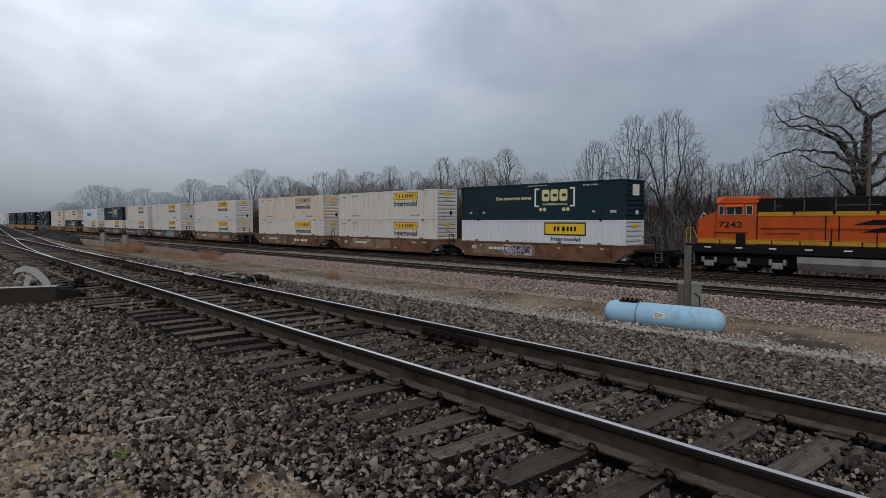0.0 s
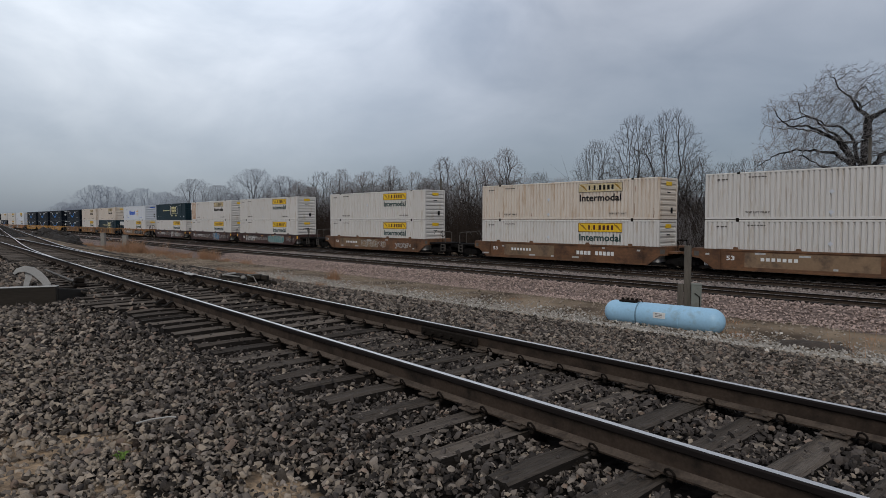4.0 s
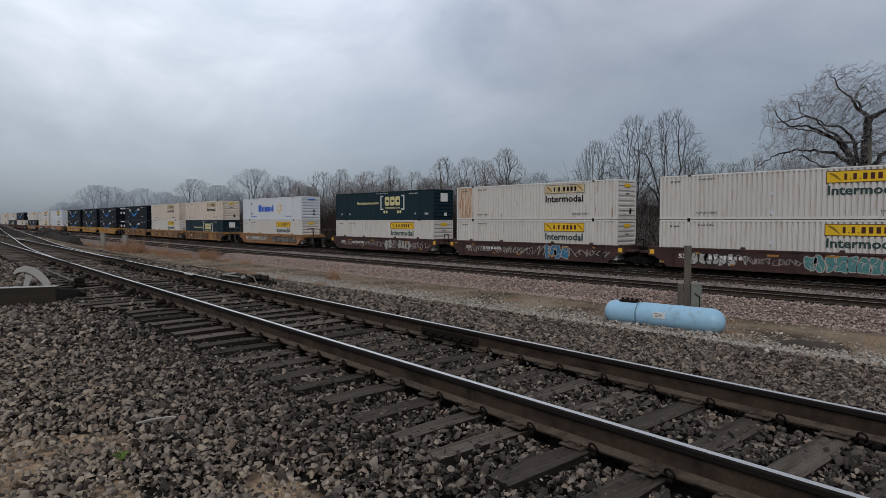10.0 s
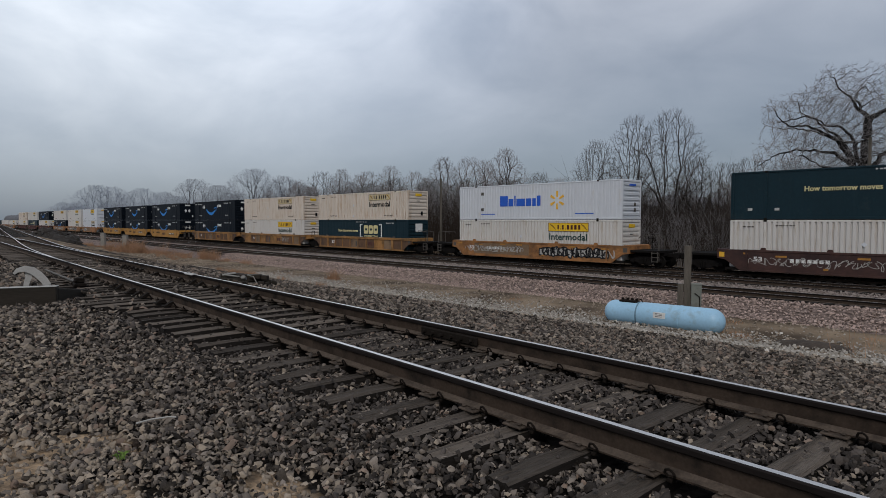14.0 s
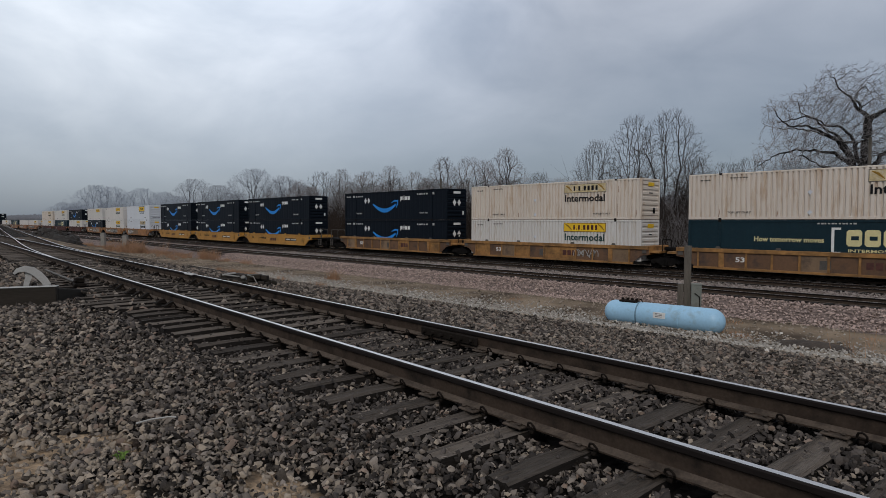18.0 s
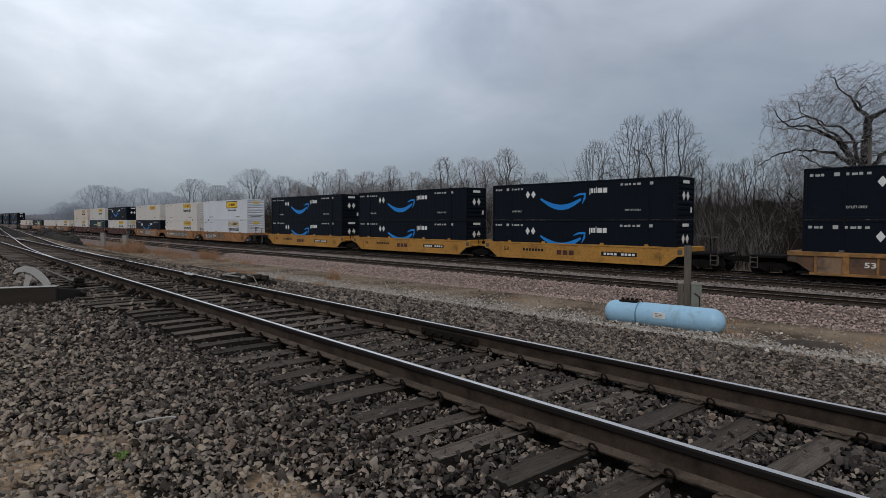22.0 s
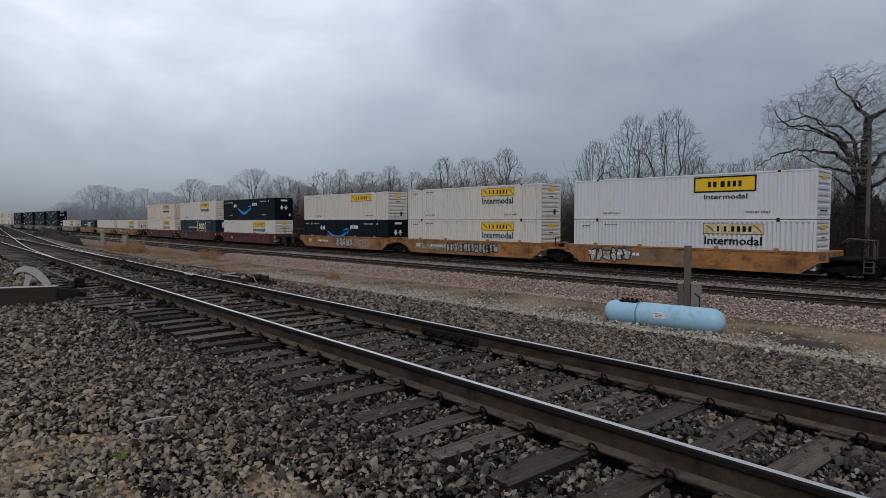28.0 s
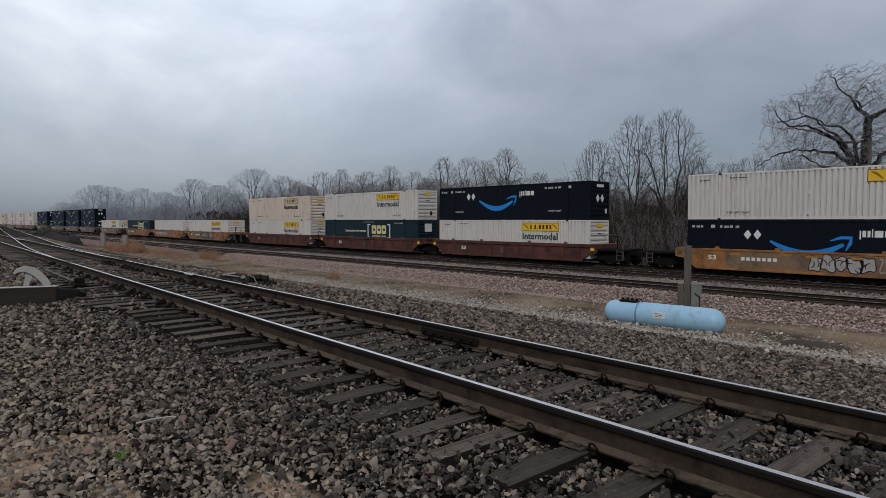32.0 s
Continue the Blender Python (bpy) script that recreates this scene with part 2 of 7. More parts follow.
# ---------------------------------------------------------------- mesh helpers
class MB:
    """A small mesh builder: boxes, tubes and prisms gathered into one mesh."""

    def __init__(self):
        self.v, self.f = [], []

    def add(self, verts, faces):
        o = len(self.v)
        self.v.extend(tuple(p) for p in verts)
        self.f.extend(tuple(i + o for i in q) for q in faces)
        return self

    def box(self, x0, x1, y0, y1, z0, z1, b=0.0):
        if b <= 0:
            vs = [(x, y, z) for x in (x0, x1) for y in (y0, y1) for z in (z0, z1)]
            return self.add(vs, [(0, 1, 3, 2), (4, 6, 7, 5), (0, 4, 5, 1), (2, 3, 7, 6), (0, 2, 6, 4), (1, 5, 7, 3)])
        bm = bmesh.new()
        bmesh.ops.create_cube(bm, size=1.0)
        for p in bm.verts:
            p.co = ((x0 + x1) / 2 + p.co.x * (x1 - x0), (y0 + y1) / 2 + p.co.y * (y1 - y0), (z0 + z1) / 2 + p.co.z * (z1 - z0))
        bmesh.ops.bevel(bm, geom=bm.edges[:], offset=b, segments=1, affect="EDGES", profile=0.5)
        bm.verts.index_update()
        self.add([p.co[:] for p in bm.verts], [[p.index for p in q.verts] for q in bm.faces])
        bm.free()
        return self

    def tube(self, p0, p1, r0, r1=None, n=8, cap=True):
        r1 = r0 if r1 is None else r1
        p0, p1 = Vector(p0), Vector(p1)
        d = (p1 - p0).normalized()
        a = d.orthogonal().normalized()
        b = d.cross(a)
        vs = []
        for p, r in ((p0, r0), (p1, r1)):
            vs += [p + (a * math.cos(2 * math.pi * i / n) + b * math.sin(2 * math.pi * i / n)) * r for i in range(n)]
        fs = [(i, (i + 1) % n, n + (i + 1) % n, n + i) for i in range(n)]
        if cap:
            fs += [tuple(range(n - 1, -1, -1)), tuple(range(n, 2 * n))]
        return self.add(vs, fs)

    def path(self, pts, r, n=6):
        for a, b in zip(pts[:-1], pts[1:]):
            self.tube(a, b, r, r, n)
        return self

    def prism(self, prof, a0, a1, axis="x"):
        """A closed outline carried from a0 to a1 along an axis. axis x: (y, z); y: (x, z); z: (x, y)."""
        n = len(prof)

        def put(a, p):
            return {"x": (a, p[0], p[1]), "y": (p[0], a, p[1]), "z": (p[0], p[1], a)}[axis]
        vs = [put(a0, p) for p in prof] + [put(a1, p) for p in prof]
        fs = [(i, (i + 1) % n, n + (i + 1) % n, n + i) for i in range(n)] + [tuple(range(n - 1, -1, -1)), tuple(range(n, 2 * n))]
        return self.add(vs, fs)

    def mesh(self, name, material, smooth=False):
        me = bpy.data.meshes.new(name)
        me.from_pydata(self.v, [], self.f)
        bm = bmesh.new()
        bm.from_mesh(me)
        bmesh.ops.recalc_face_normals(bm, faces=bm.faces[:])
        bm.to_mesh(me)
        bm.free()
        me.materials.append(material)
        if smooth:
            me.shade_smooth()
        return me


def part(name, mb, material, parent=None, label="", smooth=False):
    ob = new(name, mb.mesh(name, material, smooth) if isinstance(mb, MB) else mb)
    if parent is not None:
        ob.parent = parent
    if label:
        ob["label"] = label
    return ob


def piece(name, me, parent, m):
    ob = new(name, me)
    ob.parent = parent
    ob.matrix_basis = m
    return ob


def lettering(text, size, material, depth=0.006):
    """Raised letters in the x, z plane facing -y, as a mesh; they start at x = 0."""
    cu = bpy.data.curves.new("lettering", "FONT")
    cu.body, cu.size, cu.extrude, cu.resolution_u, cu.offset = text, size, depth, 2, 0.022
    tmp = bpy.data.objects.new("lettering", cu)
    scene.collection.objects.link(tmp)
    bpy.context.view_layer.update()
    me = bpy.data.meshes.new_from_object(tmp)
    bpy.data.objects.remove(tmp)
    bpy.data.curves.remove(cu)
    me.materials.clear()
    me.materials.append(material)
    me.transform(Matrix.Rotation(radians(90), 4, "X"))
    return me


def fit_word(text, x0, x1, z0, z1, y, material, name, parent, label=""):
    me = lettering(text, 1.0, material)
    xs = [p.co.x for p in me.vertices]
    zs = [p.co.z for p in me.vertices]
    sx, sz = (x1 - x0) / (max(xs) - min(xs)), (z1 - z0) / (max(zs) - min(zs))
    me.transform(Matrix.Translation((x0 - min(xs) * sx, y, z0 - min(zs) * sz)) @ Matrix.Diagonal((sx, 1, sz, 1)))
    return part(name, me, material, parent, label)


# ---------------------------------------------------------------- the plan
# x runs along the main line (trains go to +x), y away from the camera, z up; z = 0 is the top of the near ties.
RAIL_Z = -1.82                 # rail tops of the main line
BEND_X = -60.0                 # beyond this x the main line swings away over 40 m, and part of the way back further on
Y_A, Y_B, Y_C = 40.3, 35.6, 29.85
LEAN = math.radians(3.57)      # the near track runs at this angle to the main line
NEAR_V = 3.967                 # its distance from the camera's foot


def ease(d, k, length):
    """Sideways shift d metres into a bend of that curvature and length, then straight on."""
    d = max(0.0, d)
    return k * d * d / 2 if d < length else k * length * (d - length / 2)


def off(x):
    d = BEND_X - x
    return ease(d, 0.00114, 40.0) - ease(d - 120.0, 0.0009, 40.0)


def heading(x):
    """Slope dy/dx of the main line."""
    return (off(x + 0.5) - off(x - 0.5))


def near_uv(u, v):
    """World x, y from the distance along (to the right) and away from the near track's foot."""
    return (u * math.cos(LEAN) + v * math.sin(LEAN), -u * math.sin(LEAN) + v * math.cos(LEAN))


def branch(u):
    """Sideways shift of the diverging track of the turnout, u metres along."""
    w = -u
    if w < 20:
        return 0.0
    if w < 40:
        return 0.0031 * (w - 20) ** 2 / 2
    return 0.62 + 0.062 * (w - 40)


def smooth01(t):
    t = min(1.0, max(0.0, t))
    return t * t * (3 - 2 * t)


def ground_z(x, y):
    u = x * math.cos(LEAN) - y * math.sin(LEAN)
    v = x * math.sin(LEAN) + y * math.cos(LEAN)
    ym = y - off(x)
    edge = 5.6 + min(branch(u), 6.0)
    if v < 3.25:
        near = -0.075 - 0.045 * smooth01((-6.4 - u) / 0.8) * smooth01((v - 2.0) / 0.4) - 0.025 * smooth01((2.2 - v) / 2.0)
    else:
        near = -0.055 - 0.03 * smooth01((-6.4 - u) / 0.8) + (0.005 * smooth01((v - 5.0) / 0.4) if v > 5.0 else 0.0)
    y_edge = (edge - x * math.sin(LEAN)) / math.cos(LEAN)
    y_foot = max(y_edge + 2.0, 20.5 + off(x))
    if v > edge:
        t = (y - y_edge) / (y_foot - y_edge)
        near = -0.05 + (-2.54 + 0.05) * min(1.0, max(0.0, t))
    main = -2.04
    t = 0.0
    if ym > 26.2:
        t = smooth01((ym - 26.2) / 2.0)
    if ym > 43.5:
        t = 1 - smooth01((ym - 43.5) / 3.0) * 0.8
    z = near + (main - near) * t
    if x < -120:                       # far off all levels meet
        g = smooth01((-120 - x) / 150)
        z = z * (1 - g) + max(z, -2.04) * g
    return z


def bare_patch(x, y):
    """Sandy spots where the stones lie thin."""
    s = 0.0
    for cx, cy, rx, ry in ((-3.2, 1.74, 0.30, 0.20), (-4.85, 0.62, 0.55, 0.24), (-4.97, 1.07, 0.34, 0.13), (-4.6, 1.24, 0.30, 0.10), (-4.2, 0.5, 0.4, 0.2), (-3.7, 1.05, 0.35, 0.12)):
        d = ((x - cx) / rx) ** 2 + ((y - cy) / ry) ** 2
        s = max(s, 1.3 - d)
    return s + 0.5 * noise.noise((x * 3, y * 3, 4)) if s > 0 else 0.0


def ground_zone(x, y):
    """0 soil, 1 grey gravel, 2 pink ballast."""
    u = x * math.cos(LEAN) - y * math.sin(LEAN)
    v = x * math.sin(LEAN) + y * math.cos(LEAN)
    ym = y - off(x)
    wob = 0.9 * noise.noise((x * 0.25, y * 0.4, 3.0)) + 0.5 * noise.noise((x * 0.9, y * 0.9, 7.0))
    grey = 0.0
    if v < 8.5 + branch(u) + wob * 1.5:
        grey = 1.0
    elif v < 17 + wob * 2:
        grey = 0.55 + wob * 0.6
    if y < 0.9 + wob * 0.8 and x < -1.4:
        grey = min(grey, 0.55 + wob + 0.6 * smooth01((x + 3.4) / 2.0))
    if x < -17:                        # trodden brown dirt among the stones further along
        grey = min(grey, 0.62 - 0.012 * (-17 - x) + wob * 0.8)
    if bare_patch(x, y) > 0.25:
        grey = 0.0
    pink = 1.0 if 25.9 + wob * 0.5 < ym < 45 else 0.0
    return max(0.0, min(1.0, grey)), pink


def spread(a, b, step, far, grow):
    """Grid lines: even between a and b, then ever wider out to far."""
    out = list(np.arange(a, b + step / 2, step))
    d, p = step, b
    while p < far:
        d *= grow
        p += d
        out.append(p)
    d, p = step, a
    while p > -far:
        d *= grow
        p -= d
        out.insert(0, p)
    return out


def build_ground():
    xs = spread(-60.0, 6.0, 0.28, 2500, 1.1)
    ys = spread(-2.0, 46.0, 0.25, 2500, 1.16)
    verts, faces, grey, pink, sand = [], [], [], [], []
    for x in xs:
        for y in ys:
            z = ground_z(x, y)
            rough_z = 0.05 * noise.noise((x * 0.5, y * 0.5, 0)) + 0.02 * noise.noise((x * 2.1, y * 2.1, 5))
            v = x * math.sin(LEAN) + y * math.cos(LEAN)
            if 2.4 < v < 5.6:
                rough_z *= 0.3
            verts.append((x, y, z + rough_z - (0.07 if v < 8.5 else 0.03)))
            g, p = ground_zone(x, y)
            grey.append(g)
            pink.append(p)
            sand.append(1.0 if x > -9 and bare_patch(x, y) > 0.15 else 0.0)
    ny = len(ys)
    for i in range(len(xs) - 1):
        for j in range(ny - 1):
            faces.append((i * ny + j, (i + 1) * ny + j, (i + 1) * ny + j + 1, i * ny + j + 1))
    me = bpy.data.meshes.new("ground")
    me.from_pydata(verts, [], faces)
    for nm, vals in (("grey", grey), ("pink", pink), ("sand", sand)):
        at = me.attributes.new(nm, "FLOAT", "POINT")
        at.data.foreach_set("value", vals)
    me.shade_smooth()
    # soil, grey gravel and pink ballast, blended along ragged borders
    m = bpy.data.materials.new("soil_and_gravel")
    m.use_nodes = True
    n, l = m.node_tree.nodes, m.node_tree.links
    p = n["Principled BSDF"]
    p.inputs["Roughness"].default_value = 0.95
    p.inputs["Specular IOR Level"].default_value = 0.06
    tc = n.new("ShaderNodeTexCoord")

    def tex(kind, scale, detail=4.0):
        t = n.new(kind)
        t.inputs["Scale"].default_value = scale
        if kind == "ShaderNodeTexNoise":
            t.inputs["Detail"].default_value = detail
        l.new(tc.outputs["Object"], t.inputs["Vector"])
        return t

    def mixed(fac, a, b):
        x = n.new("ShaderNodeMix")
        x.data_type = "RGBA"
        for sock, val in ((0, fac), (6, a), (7, b)):
            if isinstance(val, tuple):
                x.inputs[sock].default_value = (*val, 1)
            else:
                l.new(val, x.inputs[sock])
        return x.outputs[2]
    broad, mid = tex("ShaderNodeTexNoise", 0.35, 6), tex("ShaderNodeTexNoise", 5.0, 5)
    cells = tex("ShaderNodeTexVoronoi", 17.0)
    cells2 = tex("ShaderNodeTexVoronoi", 9.0)
    # near-black gravel bed: shade between the loose stones put into the colour
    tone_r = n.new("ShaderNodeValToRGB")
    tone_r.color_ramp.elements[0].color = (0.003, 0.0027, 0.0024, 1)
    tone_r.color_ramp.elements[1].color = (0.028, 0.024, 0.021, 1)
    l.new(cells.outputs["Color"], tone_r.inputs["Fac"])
    pink_r = n.new("ShaderNodeValToRGB")
    pink_r.color_ramp.elements[0].color = (0.05, 0.038, 0.033, 1)
    pink_r.color_ramp.elements[1].color = (0.27, 0.205, 0.18, 1)
    l.new(cells2.outputs["Color"], pink_r.inputs["Fac"])
    soil_r = n.new("ShaderNodeValToRGB")
    soil_r.color_ramp.elements[0].position, soil_r.color_ramp.elements[1].position = 0.35, 0.65
    soil_r.color_ramp.elements[0].color = (0.075, 0.056, 0.041, 1)
    soil_r.color_ramp.elements[1].color = (0.25, 0.19, 0.132, 1)
    l.new(broad.outputs["Fac"], soil_r.inputs["Fac"])
    a_g, a_p, a_s = n.new("ShaderNodeAttribute"), n.new("ShaderNodeAttribute"), n.new("ShaderNodeAttribute")
    a_g.attribute_name, a_p.attribute_name, a_s.attribute_name = "grey", "pink", "sand"
    sand_r = n.new("ShaderNodeValToRGB")
    sand_r.color_ramp.elements[0].position, sand_r.color_ramp.elements[1].position = 0.3, 0.7
    sand_r.color_ramp.elements[0].color = (0.25, 0.18, 0.12, 1)
    sand_r.color_ramp.elements[1].color = (0.46, 0.335, 0.22, 1)
    l.new(mid.outputs["Fac"], sand_r.inputs["Fac"])

    def ragged(att):
        s = n.new("ShaderNodeMath")
        s.operation = "MULTIPLY_ADD"
        s.inputs[1].default_value = 0.9
        l.new(mid.outputs["Fac"], s.inputs[0])
        l.new(att.outputs["Fac"], s.inputs[2])
        r = n.new("ShaderNodeMapRange")
        r.inputs["From Min"].default_value, r.inputs["From Max"].default_value = 0.85, 1.05
        l.new(s.outputs[0], r.inputs["Value"])
        return r.outputs["Result"]
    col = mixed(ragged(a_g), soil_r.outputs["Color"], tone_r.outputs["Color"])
    col = mixed(ragged(a_p), col, pink_r.outputs["Color"])
    col = mixed(ragged(a_s), col, sand_r.outputs["Color"])
    l.new(col, p.inputs["Base Color"])
    bp = n.new("ShaderNodeBump")
    bp.inputs["Strength"].default_value = 0.8
    bp.inputs["Distance"].default_value = 0.04
    l.new(cells.outputs["Distance"], bp.inputs["Height"])
    bp2 = n.new("ShaderNodeBump")
    bp2.inputs["Strength"].default_value = 0.6
    bp2.inputs["Distance"].default_value = 0.05
    l.new(mid.outputs["Fac"], bp2.inputs["Height"])
    l.new(bp.outputs["Normal"], bp2.inputs["Normal"])
    l.new(bp2.outputs["Normal"], p.inputs["Normal"])
    me.materials.append(m)
    return tagged(new("ground", me), "brown soil and grey gravel railway land, damp, gaps between stones painted shade-dark", "ground", kind="structure")


build_ground()

# ---------------------------------------------------------------- tracks
RAIL_PROFILE = [(-0.068, 0.0), (0.068, 0.0), (0.068, 0.011), (0.022, 0.026), (0.009, 0.034), (0.009, 0.128), (0.034, 0.142), (0.036, 0.172),
                (0.029, 0.179), (0.022, 0.1805), (-0.022, 0.1805), (-0.029, 0.179), (-0.036, 0.172), (-0.034, 0.142), (-0.009, 0.128), (-0.009, 0.034), (-0.022, 0.026), (-0.068, 0.011)]


def rail_mesh(points, z, name):
    """A rail along x, y points; its foot lies at z. Two materials: rusty flanks, polished running surface."""
    vs, fs, mi = [], [], []
    k = len(RAIL_PROFILE)
    for i, (x, y) in enumerate(points):
        a, b = points[max(0, i - 1)], points[min(len(points) - 1, i + 1)]
        d = Vector((b[0] - a[0], b[1] - a[1])).normalized()
        for q, w in RAIL_PROFILE:
            vs.append((x - d.y * q, y + d.x * q, z + w))
    for i in range(len(points) - 1):
        for j in range(k):
            fs.append((i * k + j, i * k + (j + 1) % k, (i + 1) * k + (j + 1) % k, (i + 1) * k + j))
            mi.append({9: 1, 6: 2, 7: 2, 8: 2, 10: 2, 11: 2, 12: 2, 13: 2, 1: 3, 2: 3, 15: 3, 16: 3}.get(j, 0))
    fs += [tuple(range(k - 1, -1, -1)), tuple((len(points) - 1) * k + j for j in range(k))]
    mi += [0, 0]
    me = bpy.data.meshes.new(name)
    me.from_pydata(vs, [], fs)
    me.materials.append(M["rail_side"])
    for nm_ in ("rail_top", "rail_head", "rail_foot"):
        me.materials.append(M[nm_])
    me.polygons.foreach_set("material_index", mi)
    return me


near_track = tagged(new("near_track"), "worn yard track with steel rails on weathered wooden ties", "railway track", kind="structure")
GA = 0.7525
us = list(np.arange(-300, 40.1, 4.0))
for side in (-GA, GA):
    part("rail", rail_mesh([near_uv(u, NEAR_V + side) for u in us], 0.0, "rail"), None, near_track, "rust-brown steel rail with a polished head")
ub = list(np.arange(-240, -19.9, 3.0))
for side in (-GA, GA):
    part("rail", rail_mesh([near_uv(u, NEAR_V + side + branch(u)) for u in ub], 0.0, "rail"), None, near_track, "rust-brown steel turnout rail")
for side in (-GA + 0.11, GA - 0.11):      # check rails by the frog
    part("rail", rail_mesh([near_uv(u, NEAR_V + side) for u in np.arange(-52, -46, 2.0)], 0.0, "rail"), None, near_track)


def tie_mesh(seed, length=2.6, w=0.225, h=0.17):
    """A worn tie along y: uneven top, split end."""
    rr = random.Random(seed)
    bm = bmesh.new()
    nx, ny = 8, 8
    grid = {}
    groove = [rr.choice((0.0, 0.0, 0.004, 0.012)) for _ in range(nx + 1)]
    for i in range(nx + 1):
        for j in range(ny + 1):
            x = (i / nx - 0.5) * w
            y = (j / ny - 0.5) * length
            edge = 0.012 if i in (0, nx) else 0.0
            grid[i, j] = bm.verts.new((x + rr.uniform(-0.006, 0.006), y, -edge - abs(rr.gauss(0, 0.004)) - groove[i] - (0.01 if j in (0, ny) else 0)))
    for i in range(nx):
        for j in range(ny):
            bm.faces.new((grid[i, j], grid[i + 1, j], grid[i + 1, j + 1], grid[i, j + 1]))
    low = {}
    ring = [(i, 0) for i in range(nx + 1)] + [(nx, j) for j in range(1, ny + 1)] + [(i, ny) for i in range(nx - 1, -1, -1)] + [(0, j) for j in range(ny - 1, 0, -1)]
    for k in ring:
        c = grid[k].co
        low[k] = bm.verts.new((c.x, c.y, -h))
    for a, b in zip(ring, ring[1:] + ring[:1]):
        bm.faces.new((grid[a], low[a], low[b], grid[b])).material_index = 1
    me = bpy.data.meshes.new("tie")
    bm.to_mesh(me)
    bm.free()
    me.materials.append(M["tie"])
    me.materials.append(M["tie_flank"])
    return me


TIE_STEP, TIE_PHASE = 0.495, 0.0
tie_forms = [tie_mesh(i) for i in range(7)]
rt = random.Random(4)
plate = MB()
plate.box(-0.085, 0.085, -0.125, 0.125, 0.0, 0.016, 0.004)
for sx in (-0.05, 0.05):
    for sy in (-0.088, 0.088):
        plate.box(sx - 0.010, sx + 0.010, sy - 0.010, sy + 0.010, 0.012, 0.026)
        plate.box(sx - 0.015, sx + 0.015, sy - 0.020, sy + 0.014, 0.024, 0.034, 0.004)
plate_me = plate.mesh("tie_plate", M["rail_foot"])
clip = MB()
clip.path([(0.03, -0.075, 0.005), (0.034, -0.09, 0.03), (0.012, -0.097, 0.052), (-0.016, -0.092, 0.046), (-0.026, -0.085, 0.022), (-0.01, -0.08, 0.008)], 0.008, 5)
clip.box(-0.016, 0.016, -0.085, 0.085, -0.03, -0.006, 0.004)
clip_me = clip.mesh("rail_anchor", M["iron"])
for k in range(-130, 20):
    u = (k + 0.09) * TIE_STEP + TIE_PHASE + rt.uniform(-0.022, 0.022)
    x, y = near_uv(u, NEAR_V - 0.13 + branch(u) * 0.5 + rt.uniform(-0.03, 0.03))
    tilt = rt.uniform(-1.4, 1.4)
    tw = 1.10 + 0.5 * min(1.0, branch(u) / 2) + (0.0 if u > -20 else 0.1)
    if -24 < u < -11.5:                 # long switch ties reach out to the near side
        tw, (x, y) = 1.16, near_uv(u, NEAR_V - 0.22 + rt.uniform(-0.22, 0.22))
    piece("tie", tie_forms[k % 7], near_track, pose(x, y, rt.uniform(-0.03, -0.012), 0, rt.uniform(-2.5, 2.5), -math.degrees(LEAN) + tilt) @ Matrix.Diagonal((rt.uniform(0.72, 0.90), tw, 1, 1)))
    if u > -26:
        for side in (-GA, GA):
            px, py = near_uv(u, NEAR_V + side)
            piece("tie_plate", plate_me, near_track, pose(px, py, -0.013, 0, 0, -math.degrees(LEAN)))
            qx, qy = near_uv(u + 0.15, NEAR_V + side)
            piece("rail_anchor", clip_me, near_track, pose(qx, qy, 0.0, 0, 0, -math.degrees(LEAN)))
brace = MB()
brace.prism([(0.0, 0.0), (0.17, 0.0), (0.17, 0.03), (0.05, 0.12), (0.0, 0.12)], -0.07, 0.07, "x")
brace.box(-0.1, 0.1, -0.02, 0.24, -0.012, 0.012, 0.004)
brace_me = brace.mesh("rail_brace", M["iron"])
for k in range(-48, -21):
    u = (k + 0.09) * TIE_STEP
    for side, turned in ((-GA, 0), (-GA, 180), (GA, 180), (GA, 0)):
        if rt.random() < 0.55:
            px, py = near_uv(u, NEAR_V + side + (0.07 if turned == 0 else -0.07))
            piece("rail_brace", brace_me, near_track, pose(px, py, 0.0, 0, 0, turned - math.degrees(LEAN)) @ Matrix.Diagonal((0.8, rt.uniform(0.6, 0.9), rt.uniform(0.45, 0.8), 1)))
far_ties = MB()
for k in range(-420, -130):
    u = k * TIE_STEP
    c = near_uv(u, NEAR_V + branch(u) / 2)
    far_ties.box(c[0] - 0.11, c[0] + 0.11, c[1] - 1.4 - branch(u) / 2, c[1] + 1.4 + branch(u) / 2, -0.17, -0.012)
tagged(part("far_tie", far_ties, M["tie_far"], near_track, "dark wooden ties far along the track"), kind="stuff")

for nm, yc in (("main_track_far", Y_A), ("main_track_middle", Y_B), ("main_track_near", Y_C)):
    trk = tagged(new(nm), "main line track with steel rails on dark wooden ties", "railway track", kind="structure")
    pts = list(np.arange(-600, -56, 5.0)) + [-50.0, 60.0, 200.0]
    for side in (-GA, GA):
        part("rail", rail_mesh([(x, yc + side + off(x)) for x in pts], RAIL_Z - 0.18, "rail"), None, trk, "brown steel rail with a polished head")
    tm = MB()
    for k in range(-500, 60):
        x = k * 0.52
        tm.box(x - 0.115, x + 0.115, yc - 1.3 + off(x), yc + 1.3 + off(x), RAIL_Z - 0.36, RAIL_Z - 0.165)
    tagged(part("tie", tm, M["tie_far"], trk, "dark wooden ties in ballast"), kind="stuff")
# ---------------------------------------------------------------- containers
CL, CW, CH = 16.15, 2.6, 2.9      # length, width and height of a 53-foot container


